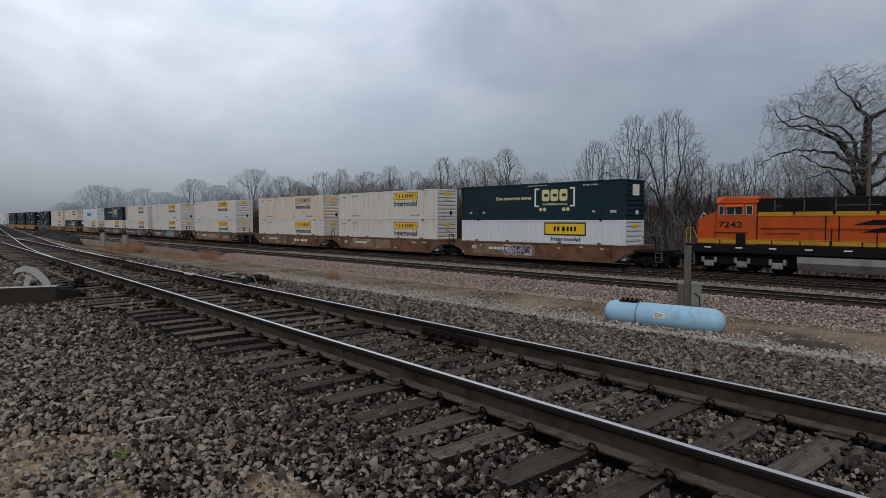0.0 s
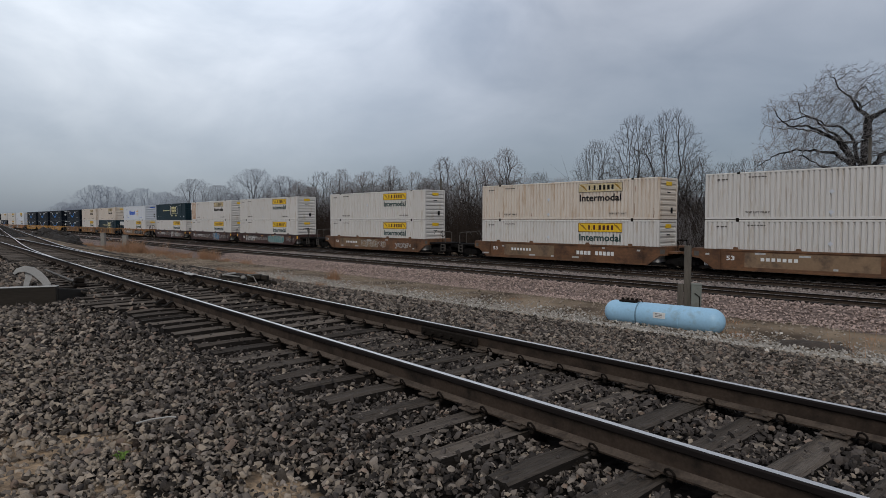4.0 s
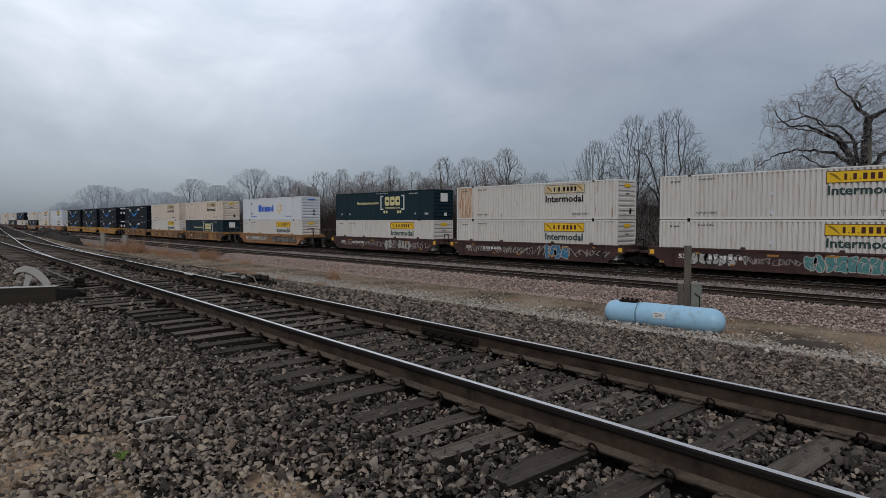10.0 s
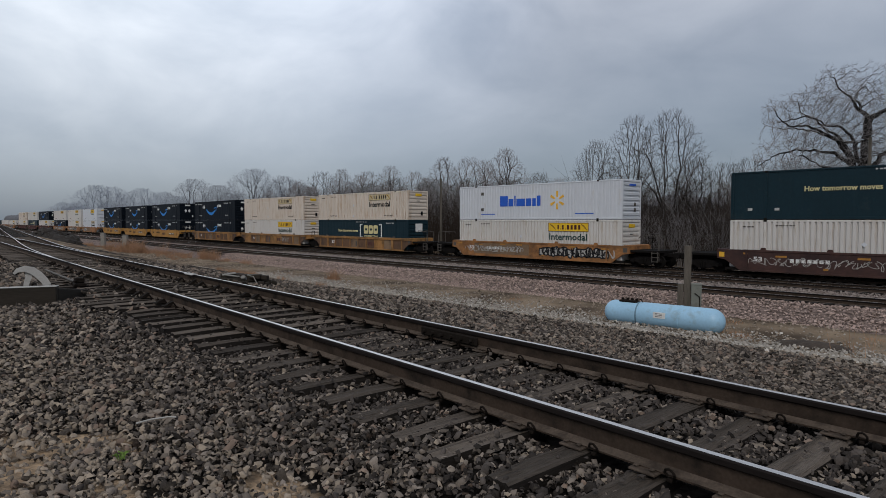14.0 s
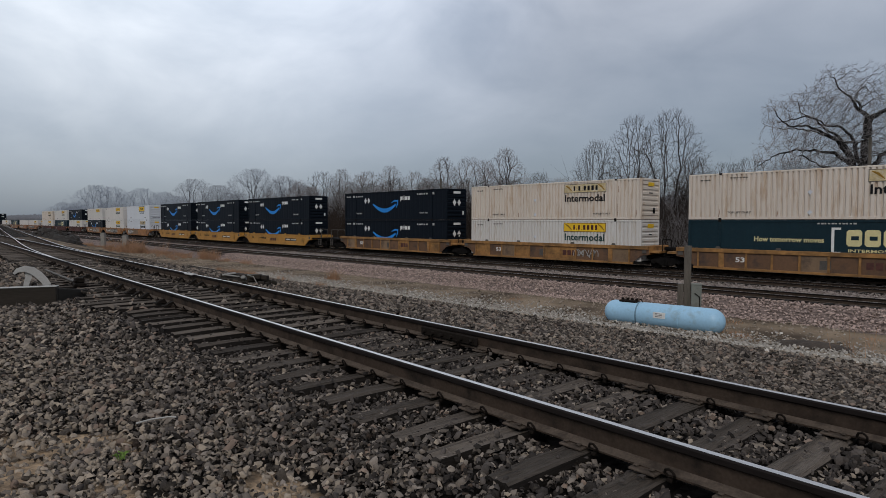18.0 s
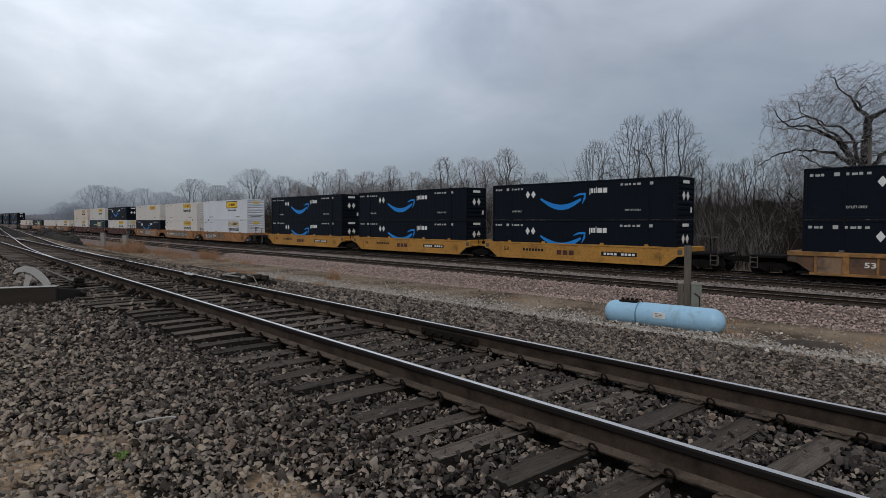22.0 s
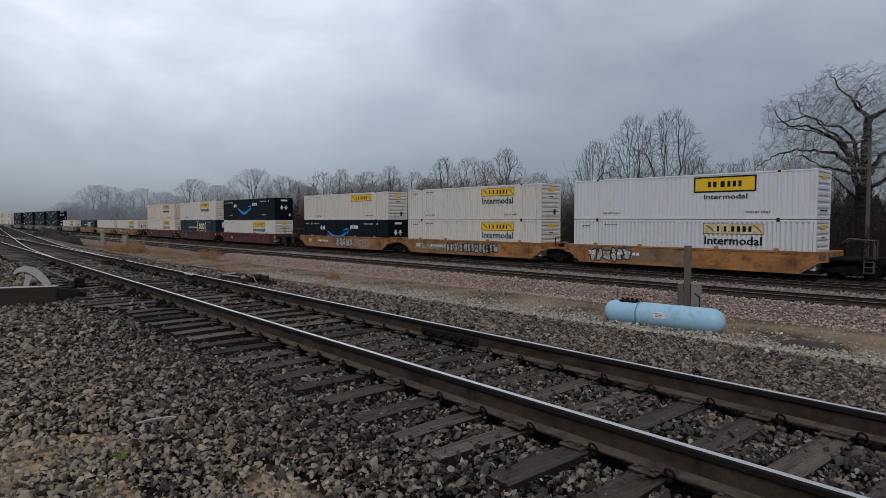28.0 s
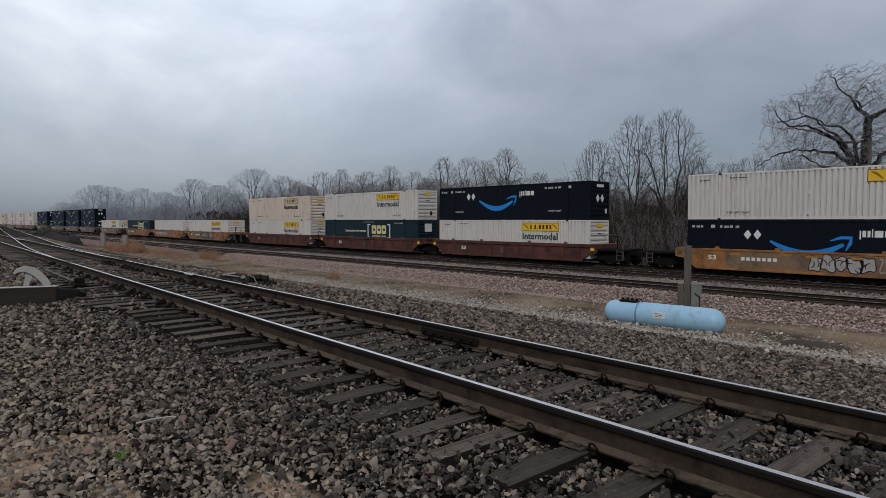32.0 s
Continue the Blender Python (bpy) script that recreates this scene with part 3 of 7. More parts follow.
def ribbed_wall(x0, x1, z0, z1, y, pitch, depth):
    """A side wall in the x, z plane with trapezoid ribs that stand out to -y, and a closed back."""
    n = max(1, round((x1 - x0) / pitch))
    p = (x1 - x0) / n
    out = []
    for i in range(n):
        a = x0 + i * p
        out += [(a, y), (a + p * 0.20, y), (a + p * 0.32, y - depth), (a + p * 0.90, y - depth)]
    out.append((x1, y))
    k = len(out)
    vs = [(px, py, z0) for px, py in out] + [(px, py, z1) for px, py in out]
    vs += [(x0, y + 0.04, z0), (x1, y + 0.04, z0), (x0, y + 0.04, z1), (x1, y + 0.04, z1)]
    fs = [(i, i + 1, k + i + 1, k + i) for i in range(k - 1)] + [(2 * k, 2 * k + 1, 2 * k + 3, 2 * k + 2)]
    fs += [tuple(range(k)) + (2 * k + 1, 2 * k), tuple(range(k, 2 * k)) + (2 * k + 3, 2 * k + 2)]
    return MB().add(vs, fs)


def stroke_band(pts, widths, y, thick=0.006):
    """A flat painted band in the x, z plane along points."""
    mb = MB()
    n = len(pts)
    lo, hi = [], []
    for i, (p, w) in enumerate(zip(pts, widths)):
        a, b = Vector(pts[max(0, i - 1)]), Vector(pts[min(n - 1, i + 1)])
        d = (b - a).normalized()
        nn = Vector((-d.y, d.x))
        lo.append(Vector(p) - nn * w / 2)
        hi.append(Vector(p) + nn * w / 2)
    vs = [(p.x, y, p.y) for p in lo] + [(p.x, y, p.y) for p in hi] + [(p.x, y - thick, p.y) for p in lo] + [(p.x, y - thick, p.y) for p in hi]
    fs = []
    for i in range(n - 1):
        fs += [(2 * n + i, 2 * n + i + 1, 3 * n + i + 1, 3 * n + i), (i, i + 1, n + i + 1, n + i),
               (i, i + 1, 2 * n + i + 1, 2 * n + i), (n + i, n + i + 1, 3 * n + i + 1, 3 * n + i)]
    return mb.add(vs, fs)


SKIN = {"jb": "white", "jb_old": "cream", "jb_new": "cool_white", "csx": "green", "mart": "cool_white", "smile": "navy", "plain": "white", "jb_rust": "white", "jb_bare": "white", "jb_faded": "cool_white"}
LABEL = {
    "jb": "white ribbed steel freight container with a yellow name panel",
    "jb_old": "cream ribbed steel freight container with a faded yellow panel, rust stains",
    "jb_new": "clean white freight container with a framed yellow panel",
    "csx": "dark green-blue freight container with pale yellow bracketed lettering",
    "mart": "white freight container with a blue name and amber spark",
    "smile": "blackish navy freight container with a bright blue curved arrow",
    "plain": "plain white ribbed freight container",
    "jb_faded": "white freight container with a bleached name panel",
    "jb_bare": "white ribbed steel freight container with a yellow panel alone",
    "jb_rust": "white ribbed freight container with one rust-streaked end bay and faded panel"}


def make_container(kind):
    skin = M[SKIN[kind]]
    ribbed = kind in ("jb", "jb_old", "jb_rust", "jb_bare", "jb_faded", "plain", "mart", "jb_new")
    root = tagged(new("freight_container"), LABEL[kind], "container", group="containers of the train")
    hx, hy = CL / 2, CW / 2
    depth = 0.085 if kind in ("jb", "jb_old", "jb_rust", "jb_bare", "jb_faded", "plain") else (0.028 if ribbed else 0.007)
    pitch = 0.285 if ribbed else 0.62
    yw = -hy + 0.005 + max(0.04, depth)
    # three bays of side wall between the corner and the lifting posts
    for a, b in ((-hx + 0.16, -6.14), (-6.0, 6.0), (6.14, hx - 0.16)):
        wall = part("side_wall", ribbed_wall(a, b, 0.17, CH - 0.10, yw, pitch, depth), M["rusted_white"] if kind == "jb_rust" and b < 0 else skin, root)
        if kind == "jb_rust" and b < 0:
            wall["label"] = "rust-streaked cream side panel"
    part("side_wall", MB().box(-hx + 0.1, hx - 0.1, hy - 0.05, hy - 0.01, 0.1, CH - 0.06), skin, root)
    for sx in (-1, 1):
        for sy in (-1, 1):
            mb = MB()
            mb.box(sx * hx - (0.16 if sx > 0 else 0), sx * hx + (0.16 if sx < 0 else 0), sy * hy - (0.16 if sy > 0 else 0), sy * hy + (0.16 if sy < 0 else 0), 0.03, CH - 0.03, 0.012)
            part("corner_post", mb, skin, root)
    for sx in (-6.07, 6.07):
        part("lifting_post", MB().box(sx - 0.07, sx + 0.07, -hy + 0.003, -hy + 0.12, 0.0, CH - 0.02, 0.008), skin, root)
        for z in (0.0, CH - 0.11):
            part("casting", MB().box(sx - 0.09, sx + 0.09, -hy - 0.012, -hy + 0.17, z, z + 0.118, 0.01), M["iron"], root, "dark steel lifting casting")
    part("top_rail", MB().box(-hx + 0.15, hx - 0.15, -hy + 0.002, -hy + 0.1, CH - 0.115, CH - 0.03, 0.01), skin, root)
    part("bottom_rail", MB().box(-hx + 0.15, hx - 0.15, -hy + 0.002, -hy + 0.1, 0.03, 0.18, 0.01), skin, root)
    part("roof", MB().box(-hx + 0.02, hx - 0.02, -hy + 0.03, hy - 0.03, CH - 0.05, CH - 0.012, 0.01), skin, root)
    part("floor", MB().box(-hx + 0.05, hx - 0.05, -hy + 0.05, hy - 0.05, 0.04, 0.12), M["steel_dark"], root)
    # nose end with broad horizontal ribs, and a plain far end
    mb = MB()
    prof = [(hx - 0.12, 0.08)]
    nrib = 7
    for i in range(nrib):
        z0 = 0.2 + i * (CH - 0.4) / nrib
        st = (CH - 0.4) / nrib
        prof += [(hx - 0.075, z0), (hx - 0.075, z0 + st * 0.3), (hx - 0.012, z0 + st * 0.42), (hx - 0.012, z0 + st * 0.88)]
    prof += [(hx - 0.075, CH - 0.2), (hx - 0.12, CH - 0.06)]
    mb.prism(prof, -hy + 0.15, hy - 0.15, "y")
    part("end_wall", mb, skin, root)
    part("end_wall", MB().box(-hx + 0.03, -hx + 0.1, -hy + 0.14, hy - 0.14, 0.06, CH - 0.05, 0.01), skin, root)
    for z0, z1 in ((0.03, 0.2), (CH - 0.17, CH - 0.03)):
        part("end_rail", MB().box(hx - 0.12, hx - 0.004, -hy + 0.14, hy - 0.14, z0, z1, 0.01), skin, root)
    yf = yw - depth - 0.004     # face on which marks are painted
    o = -hx                      # marks are placed from the left end

    def bar(x0, x1, z0, z1, m, name="mark", lab=""):
        return part(name, MB().box(o + x0, o + x1, yf - 0.006, yf + 0.004, z0, z1), M[m], root, lab)

    def stencil(x0, x1, z, h, m):
        """A short illegible stencil as a row of small blocks."""
        n = max(3, int((x1 - x0) / (h * 2.1)))
        st = (x1 - x0) / n
        for i in range(n):
            bar(x0 + i * st, x0 + i * st + st * (0.62, 0.8, 0.5)[i % 3], z, z + h * (1, 0.85, 1, 0.9)[i % 4], m, "letter_bar")

    def lift_word(x0, x1, z, h, m):
        fit_word("TOP LIFT ONLY", o + x0, o + x1, z, z + h, yf - 0.004, M[m], "lettering", root, "small stencilled words")

    def end_bar(y0, y1, z0, z1, m, name="mark"):
        return part(name, MB().box(hx - 0.02, hx + 0.006, y0, y1, z0, z1), M[m], root)
    if kind in ("jb", "jb_old", "jb_rust", "jb_bare", "jb_faded"):
        word = "dark_green_word" if kind == "jb" else "black"
        fresh = kind in ("jb", "jb_bare")
        panel = part("name_panel", MB().box(o + 9.75, o + 13.4, yf - 0.006, yf + 0.004, 2.02, 2.68), M["yellow_sign" if fresh else "faded_sign"], root, "yellow name panel with a dark name")
        edge = MB()
        for z in (2.02, 2.645):
            edge.box(o + 9.75, o + 13.4, yf - 0.010, yf - 0.004, z, z + 0.035)
        for x in (9.75, 13.365):
            edge.box(o + x, o + x + 0.035, yf - 0.010, yf - 0.004, 2.055, 2.645)
        part("panel_border", edge, M["maroon_mark" if fresh else "steel_mid"], panel, "thin dark border")
        x = 10.62
        for wide in (0.17, 0.06, 0.2, 0.06, 0.24, 0.24, 0.25, 0.22):      # the name as plain upright bars
            tall_ = 0.34 if wide > 0.1 else 0.07
            part("letter_bar", MB().box(o + x, o + x + wide * 0.8, yf - 0.012, yf - 0.004, 2.18, 2.18 + tall_), M["maroon_mark" if fresh else "black"], panel)
            x += wide + 0.095
        for x0, x1 in ((9.9, 10.5), (12.75, 13.28)):
            part("flourish", stroke_band([(o + x0, 2.58), (o + x0 * 0.55 + x1 * 0.45, 2.44), (o + x0 * 0.3 + x1 * 0.7, 2.3), (o + x1, 2.13)], (0.06, 0.13, 0.10, 0.02), yf - 0.007), M["ochre_mark"], panel)
        if kind != "jb_bare":
            fit_word("Intermodal", o + 9.85, o + 13.28, 1.36, 1.88, yf - 0.004, M[word], "lettering", root, "dark word on the side wall")
        lift_word(2.45, 3.85, 0.40, 0.12, "steel_mid")
        lift_word(12.3, 13.75, 0.40, 0.12, "steel_mid")
        stencil(0.75, 1.5, CH - 0.45, 0.09, "steel_mid")
        stencil(2.6, 3.7, CH - 0.36, 0.08, "steel_mid")
        for z0, z1 in ((0.36, 0.5), (1.5, 1.64)):
            part("placard", MB().prism([(o + 7.0, (z0 + z1) / 2 + 0.14), (o + 6.86, (z0 + z1) / 2), (o + 7.0, (z0 + z1) / 2 - 0.14), (o + 7.14, (z0 + z1) / 2)], yf - 0.006, yf + 0.004, "y"), M["cool_white"], root, "small diamond placard holder")
        if kind in ("jb_old", "jb_rust"):
            for x, z, h in ((14.32, 0.25, 0.9), (14.36, 1.9, 0.5), (15.75, 0.12, 0.7), (1.95, 0.2, 0.5), (5.3, 0.2, 0.35)):
                part("rust_run", stroke_band([(o + x, z + h), (o + x + 0.03, z + h * 0.5), (o + x - 0.02, z)], (0.012, 0.035, 0.02), yf + 0.001), M["rust_run"], root, "rust run down the wall")
        end_bar(-0.35, 0.45, 2.36, 2.62, "yellow_sign", "end_panel")
        end_bar(0.35, 0.6, 0.45, 0.85, "black")
        end_bar(-0.2, 0.25, 1.85, 1.92, "black")
    elif kind == "jb_new":
        part("name_panel", MB().box(o + 9.1, o + 12.9, yf - 0.004, yf + 0.004, 1.72, 2.72), M["black"], root, "black frame")
        part("name_panel", MB().box(o + 9.2, o + 12.8, yf - 0.009, yf + 0.004, 1.82, 2.62), M["yellow_sign"], root, "yellow name panel")
        for x0, x1 in ((10.0, 10.25), (10.33, 10.6), (10.78, 11.1), (11.2, 11.45), (11.52, 11.78), (11.86, 12.1)):
            part("letter_bar", MB().box(o + x0, o + x1 - 0.06, yf - 0.014, yf - 0.004, 2.05, 2.4), M["black"], root)
        fit_word("Intermodal", o + 9.75, o + 12.4, 1.3, 1.6, yf - 0.004, M["dark_green_word"], "lettering", root, "dark green word")
        lift_word(2.45, 3.85, 0.42, 0.12, "steel_mid")
        lift_word(12.3, 13.75, 0.42, 0.12, "steel_mid")
        end_bar(-0.35, 0.45, 2.36, 2.6, "yellow_sign", "end_panel")
        end_bar(-0.7, 0.7, 0.5, 0.56, "black")
    elif kind == "csx":
        for x0, x1, s in ((8.1, 8.55, 1), (11.45, 11.9, -1)):
            xa = o + (x0 if s > 0 else x1 - 0.14)
            part("bracket", MB().box(xa, xa + 0.14, yf - 0.008, yf + 0.004, 1.02, 2.48), M["letter_white"], root, "pale bracket")
            for z in (1.02, 2.36):
                part("bracket", MB().box(o + x0, o + x1, yf - 0.009, yf + 0.004, z, z + 0.12), M["letter_white"], root)
        # the name as three plain blocks
        for cx in (9.18, 10.02, 10.86):
            c = o + cx
            part("name_block", MB().prism([(c - 0.36, 1.58), (c - 0.26, 1.46), (c + 0.26, 1.46), (c + 0.36, 1.58), (c + 0.36, 2.24), (c + 0.26, 2.36), (c - 0.26, 2.36), (c - 0.36, 2.24)], yf - 0.008, yf + 0.004, "y"), M["pale_yellow"], root)
            part("name_slot", MB().box(c - 0.14, c + 0.22, yf - 0.012, yf - 0.006, 1.80, 2.02), M["green"], root)
        fit_word("INTERMODAL", o + 8.92, o + 11.28, 1.14, 1.3, yf - 0.004, M["pale_yellow"], "lettering", root, "pale yellow word")
        for cx in (8.72, 9.1, 10.9, 11.28):
            mb = MB()
            mb.tube((o + cx, yf + 0.004, 0.82), (o + cx, yf - 0.008, 0.82), 0.15, n=14)
            part("dot", mb, M["pale_yellow"], root)
        fit_word("How tomorrow moves", o + 4.05, o + 7.75, 1.62, 1.92, yf - 0.003, M["pale_yellow"], "lettering", root, "slanted pale lettering")
        stencil(12.6, 14.0, 2.54, 0.1, "letter_grey")
        for x0 in (1.0, 2.5, 13.4):
            bar(x0, x0 + 0.26, 0.55, 0.7, "letter_grey")
        bar(14.9, 15.4, 0.52, 0.7, "letter_grey")
        stencil(7.4, 9.3, 2.66, 0.08, "letter_grey")
        end_bar(-0.35, 0.55, 1.75, 2.55, "letter_white", "end_panel")
        end_bar(0.1, 0.45, 0.4, 0.7, "letter_white")
    elif kind == "mart":
        for x0, x1, z1 in ((4.75, 5.6, 2.0), (5.68, 6.2, 1.75), (6.3, 6.42, 2.0), (6.52, 7.4, 1.75), (7.5, 8.05, 1.75), (8.15, 8.5, 1.75), (8.6, 8.95, 1.95)):
            part("letter_bar", MB().box(o + x0, o + x1, yf - 0.007, yf + 0.004, 1.12, z1 - 0.02), M["royal"], root, "blue letter shape")
        for i in range(6):
            a = math.radians(90 + 60 * i)
            c = Vector((o + 10.55, 1.52))
            d = Vector((math.cos(a), math.sin(a)))
            p, q = c + d * 0.24, c + d * 0.70
            part("spark_ray", stroke_band([p[:], q[:]], (0.13, 0.2), yf - 0.003), M["amber"], root)
        bar(2.6, 2.9, 0.75, 1.0, "steel_mid")
        bar(2.6, 2.9, 2.1, 2.35, "steel_mid")
        bar(2.6, 4.2, 0.45, 0.52, "royal")
        bar(12.2, 13.8, 0.45, 0.52, "royal")
        end_bar(-0.35, 0.55, 2.45, 2.58, "royal", "end_panel")
        for z in (0.6, 1.0):
            end_bar(0.3, 0.55, z, z + 0.25, "steel_mid")
    elif kind == "smile":
        pts, wid = [], []
        for i in range(15):
            t = i / 14
            pts.append((o + 5.0 + 3.75 * t, 1.83 - 0.93 * math.sin(math.pi * (0.06 + 0.80 * t)) + 0.12 * t))
            wid.append(0.07 + 0.34 * math.sin(math.pi * min(1, t * 0.85 + 0.05)))
        part("curved_arrow", stroke_band(pts, wid, yf - 0.003), M["blue_mark"], root, "bright blue smile-shaped band")
        part("arrow_head", stroke_band([(o + 8.1, 1.74), (o + 8.6, 1.92), (o + 9.1, 1.92), (o + 9.05, 1.6), (o + 8.85, 1.2)], (0.06, 0.16, 0.2, 0.18, 0.05), yf - 0.006), M["blue_mark"], root)
        for x0, x1, z0, z1 in ((9.47, 9.56, 1.85, 2.32), (9.6, 9.78, 1.97, 2.32), (9.83, 9.98, 1.97, 2.32), (10.03, 10.1, 1.97, 2.42), (10.15, 10.55, 1.97, 2.32), (10.61, 10.95, 1.97, 2.32)):
            bar(x0, x1 - 0.02, z0, z1, "letter_white", "letter_bar")
        for cx in (3.72, 4.28):
            mb = MB()
            mb.prism([(o + cx - 0.22, 2.02), (o + cx, 1.72), (o + cx + 0.22, 2.02), (o + cx, 2.32)], yf - 0.008, yf + 0.004, "y")
            part("diamond", mb, M["letter_white"], root)
        for x0, x1, z in ((0.3, 1.15, 2.42), (2.0, 3.35, 2.42), (12.0, 13.6, 2.42)):
            stencil(x0, x1, z, 0.15, "letter_grey")
        for cx in (1.5, 14.2):
            bar(cx, cx + 0.26, 2.4, 2.6, "letter_grey")
        lift_word(2.0, 3.1, 0.62, 0.15, "letter_grey")
        lift_word(12.35, 13.6, 0.62, 0.15, "letter_grey")
        end_bar(-0.4, 0.5, 2.45, 2.66, "letter_white", "end_panel")
        for y in (-0.5, 0.1):
            mb = MB()
            mb.prism([(y, 1.62), (y + 0.22, 1.3), (y + 0.44, 1.62), (y + 0.22, 1.94)], hx - 0.02, hx + 0.006, "x")
            part("diamond", mb, M["letter_white"], root)
        end_bar(0.75, 0.95, 0.5, 0.85, "letter_white")
    elif kind == "plain":
        bar(2.7, 4.0, 0.74, 0.79, "steel_mid")
        bar(12.5, 13.9, 0.74, 0.79, "steel_mid")
    return root


# ---------------------------------------------------------------- well cars
def truck_parts(root, x):
    """A two-axle truck at x: side frames with bearings, bolster, four wheels."""
    mb = MB()
    for sy in (-1, 1):
        y0, y1 = (sy * 1.0 - 0.07, sy * 1.0 + 0.07)
        mb.prism([(-1.15, 0.36), (-0.62, 0.36), (-0.38, 0.2), (0.38, 0.2), (0.62, 0.36), (1.15, 0.36), (1.15, 0.56), (0.5, 0.74), (-0.5, 0.74), (-1.15, 0.56)], y0, y1, "y")
        for ax in (-0.87, 0.87):
            mb.tube((ax, sy * 1.04, 0.42), (ax, sy * 1.2, 0.42), 0.11, 0.1, 10)
        for k in (-0.16, 0.0, 0.16):
            mb.tube((k, sy * 1.1, 0.28), (k, sy * 1.1, 0.6), 0.06, n=8)
    mb.box(-0.2, 0.2, -1.0, 1.0, 0.5, 0.8, 0.02)
    for ax in (-0.87, 0.87):
        mb.tube((ax, -1.0, 0.42), (ax, 1.0, 0.42), 0.08, n=8)
    bogie = part("bogie", mb, M["steel_dark"], root, "grimy cast steel truck")
    bogie.location = (x, 0, 0)
    for ax in (-0.87, 0.87):
        for sy in (-1, 1):
            ob = new("wheel", WHEEL)
            ob.parent = bogie
            ob.matrix_basis = pose(ax, sy * 0.75, 0.42)
    return bogie


def wheel_mesh():
    mb = MB()
    prof = [(-0.07, 0.44), (-0.045, 0.42), (0.06, 0.415), (0.06, 0.36), (0.02, 0.33), (0.02, 0.14), (0.07, 0.12), (0.07, 0.05)]
    n = 18
    vs = [(r * math.cos(2 * math.pi * i / n), -a, r * math.sin(2 * math.pi * i / n)) for a, r in prof for i in range(n)]
    fs = [(k * n + i, k * n + (i + 1) % n, (k + 1) * n + (i + 1) % n, (k + 1) * n + i) for k in range(len(prof) - 1) for i in range(n)]
    fs += [tuple(range(n)), tuple(range((len(prof) - 1) * n, len(prof) * n))]
    mb.add(vs, fs)
    return mb.mesh("wheel", M["steel_dark"])


WHEEL = wheel_mesh()
M["tag_white"] = mat("faded_white_spray_paint", (0.34, 0.33, 0.31), 0.7, scale=2, fine=9, vary=0.25, bump=0)
M["tag_tan"] = mat("faded_tan_spray_paint", (0.20, 0.13, 0.07), 0.75, scale=2, fine=9, vary=0.3, bump=0)
M["tag_dark"] = mat("black_spray_paint", (0.012, 0.012, 0.014), 0.75, scale=2, fine=9, vary=0.25, bump=0)
M["tag_teal"] = mat("teal_spray_paint", (0.07, 0.20, 0.20), 0.7, scale=2, fine=9, vary=0.25, bump=0)
M["tag_blue"] = mat("blue_spray_paint", (0.03, 0.14, 0.26), 0.7, scale=2, fine=9, vary=0.25, bump=0)
M["tag_purple"] = mat("purple_spray_paint", (0.09, 0.03, 0.11), 0.7, scale=2, fine=9, vary=0.25, bump=0)


M["panel_tan"] = mat("dusty_tan_panel", (0.19, 0.125, 0.075), 0.8, scale=0.8, fine=8, vary=0.3, per_object=0.5, bump=0.1, dirt=(0.08, 0.055, 0.04), dirt_amount=0.4)


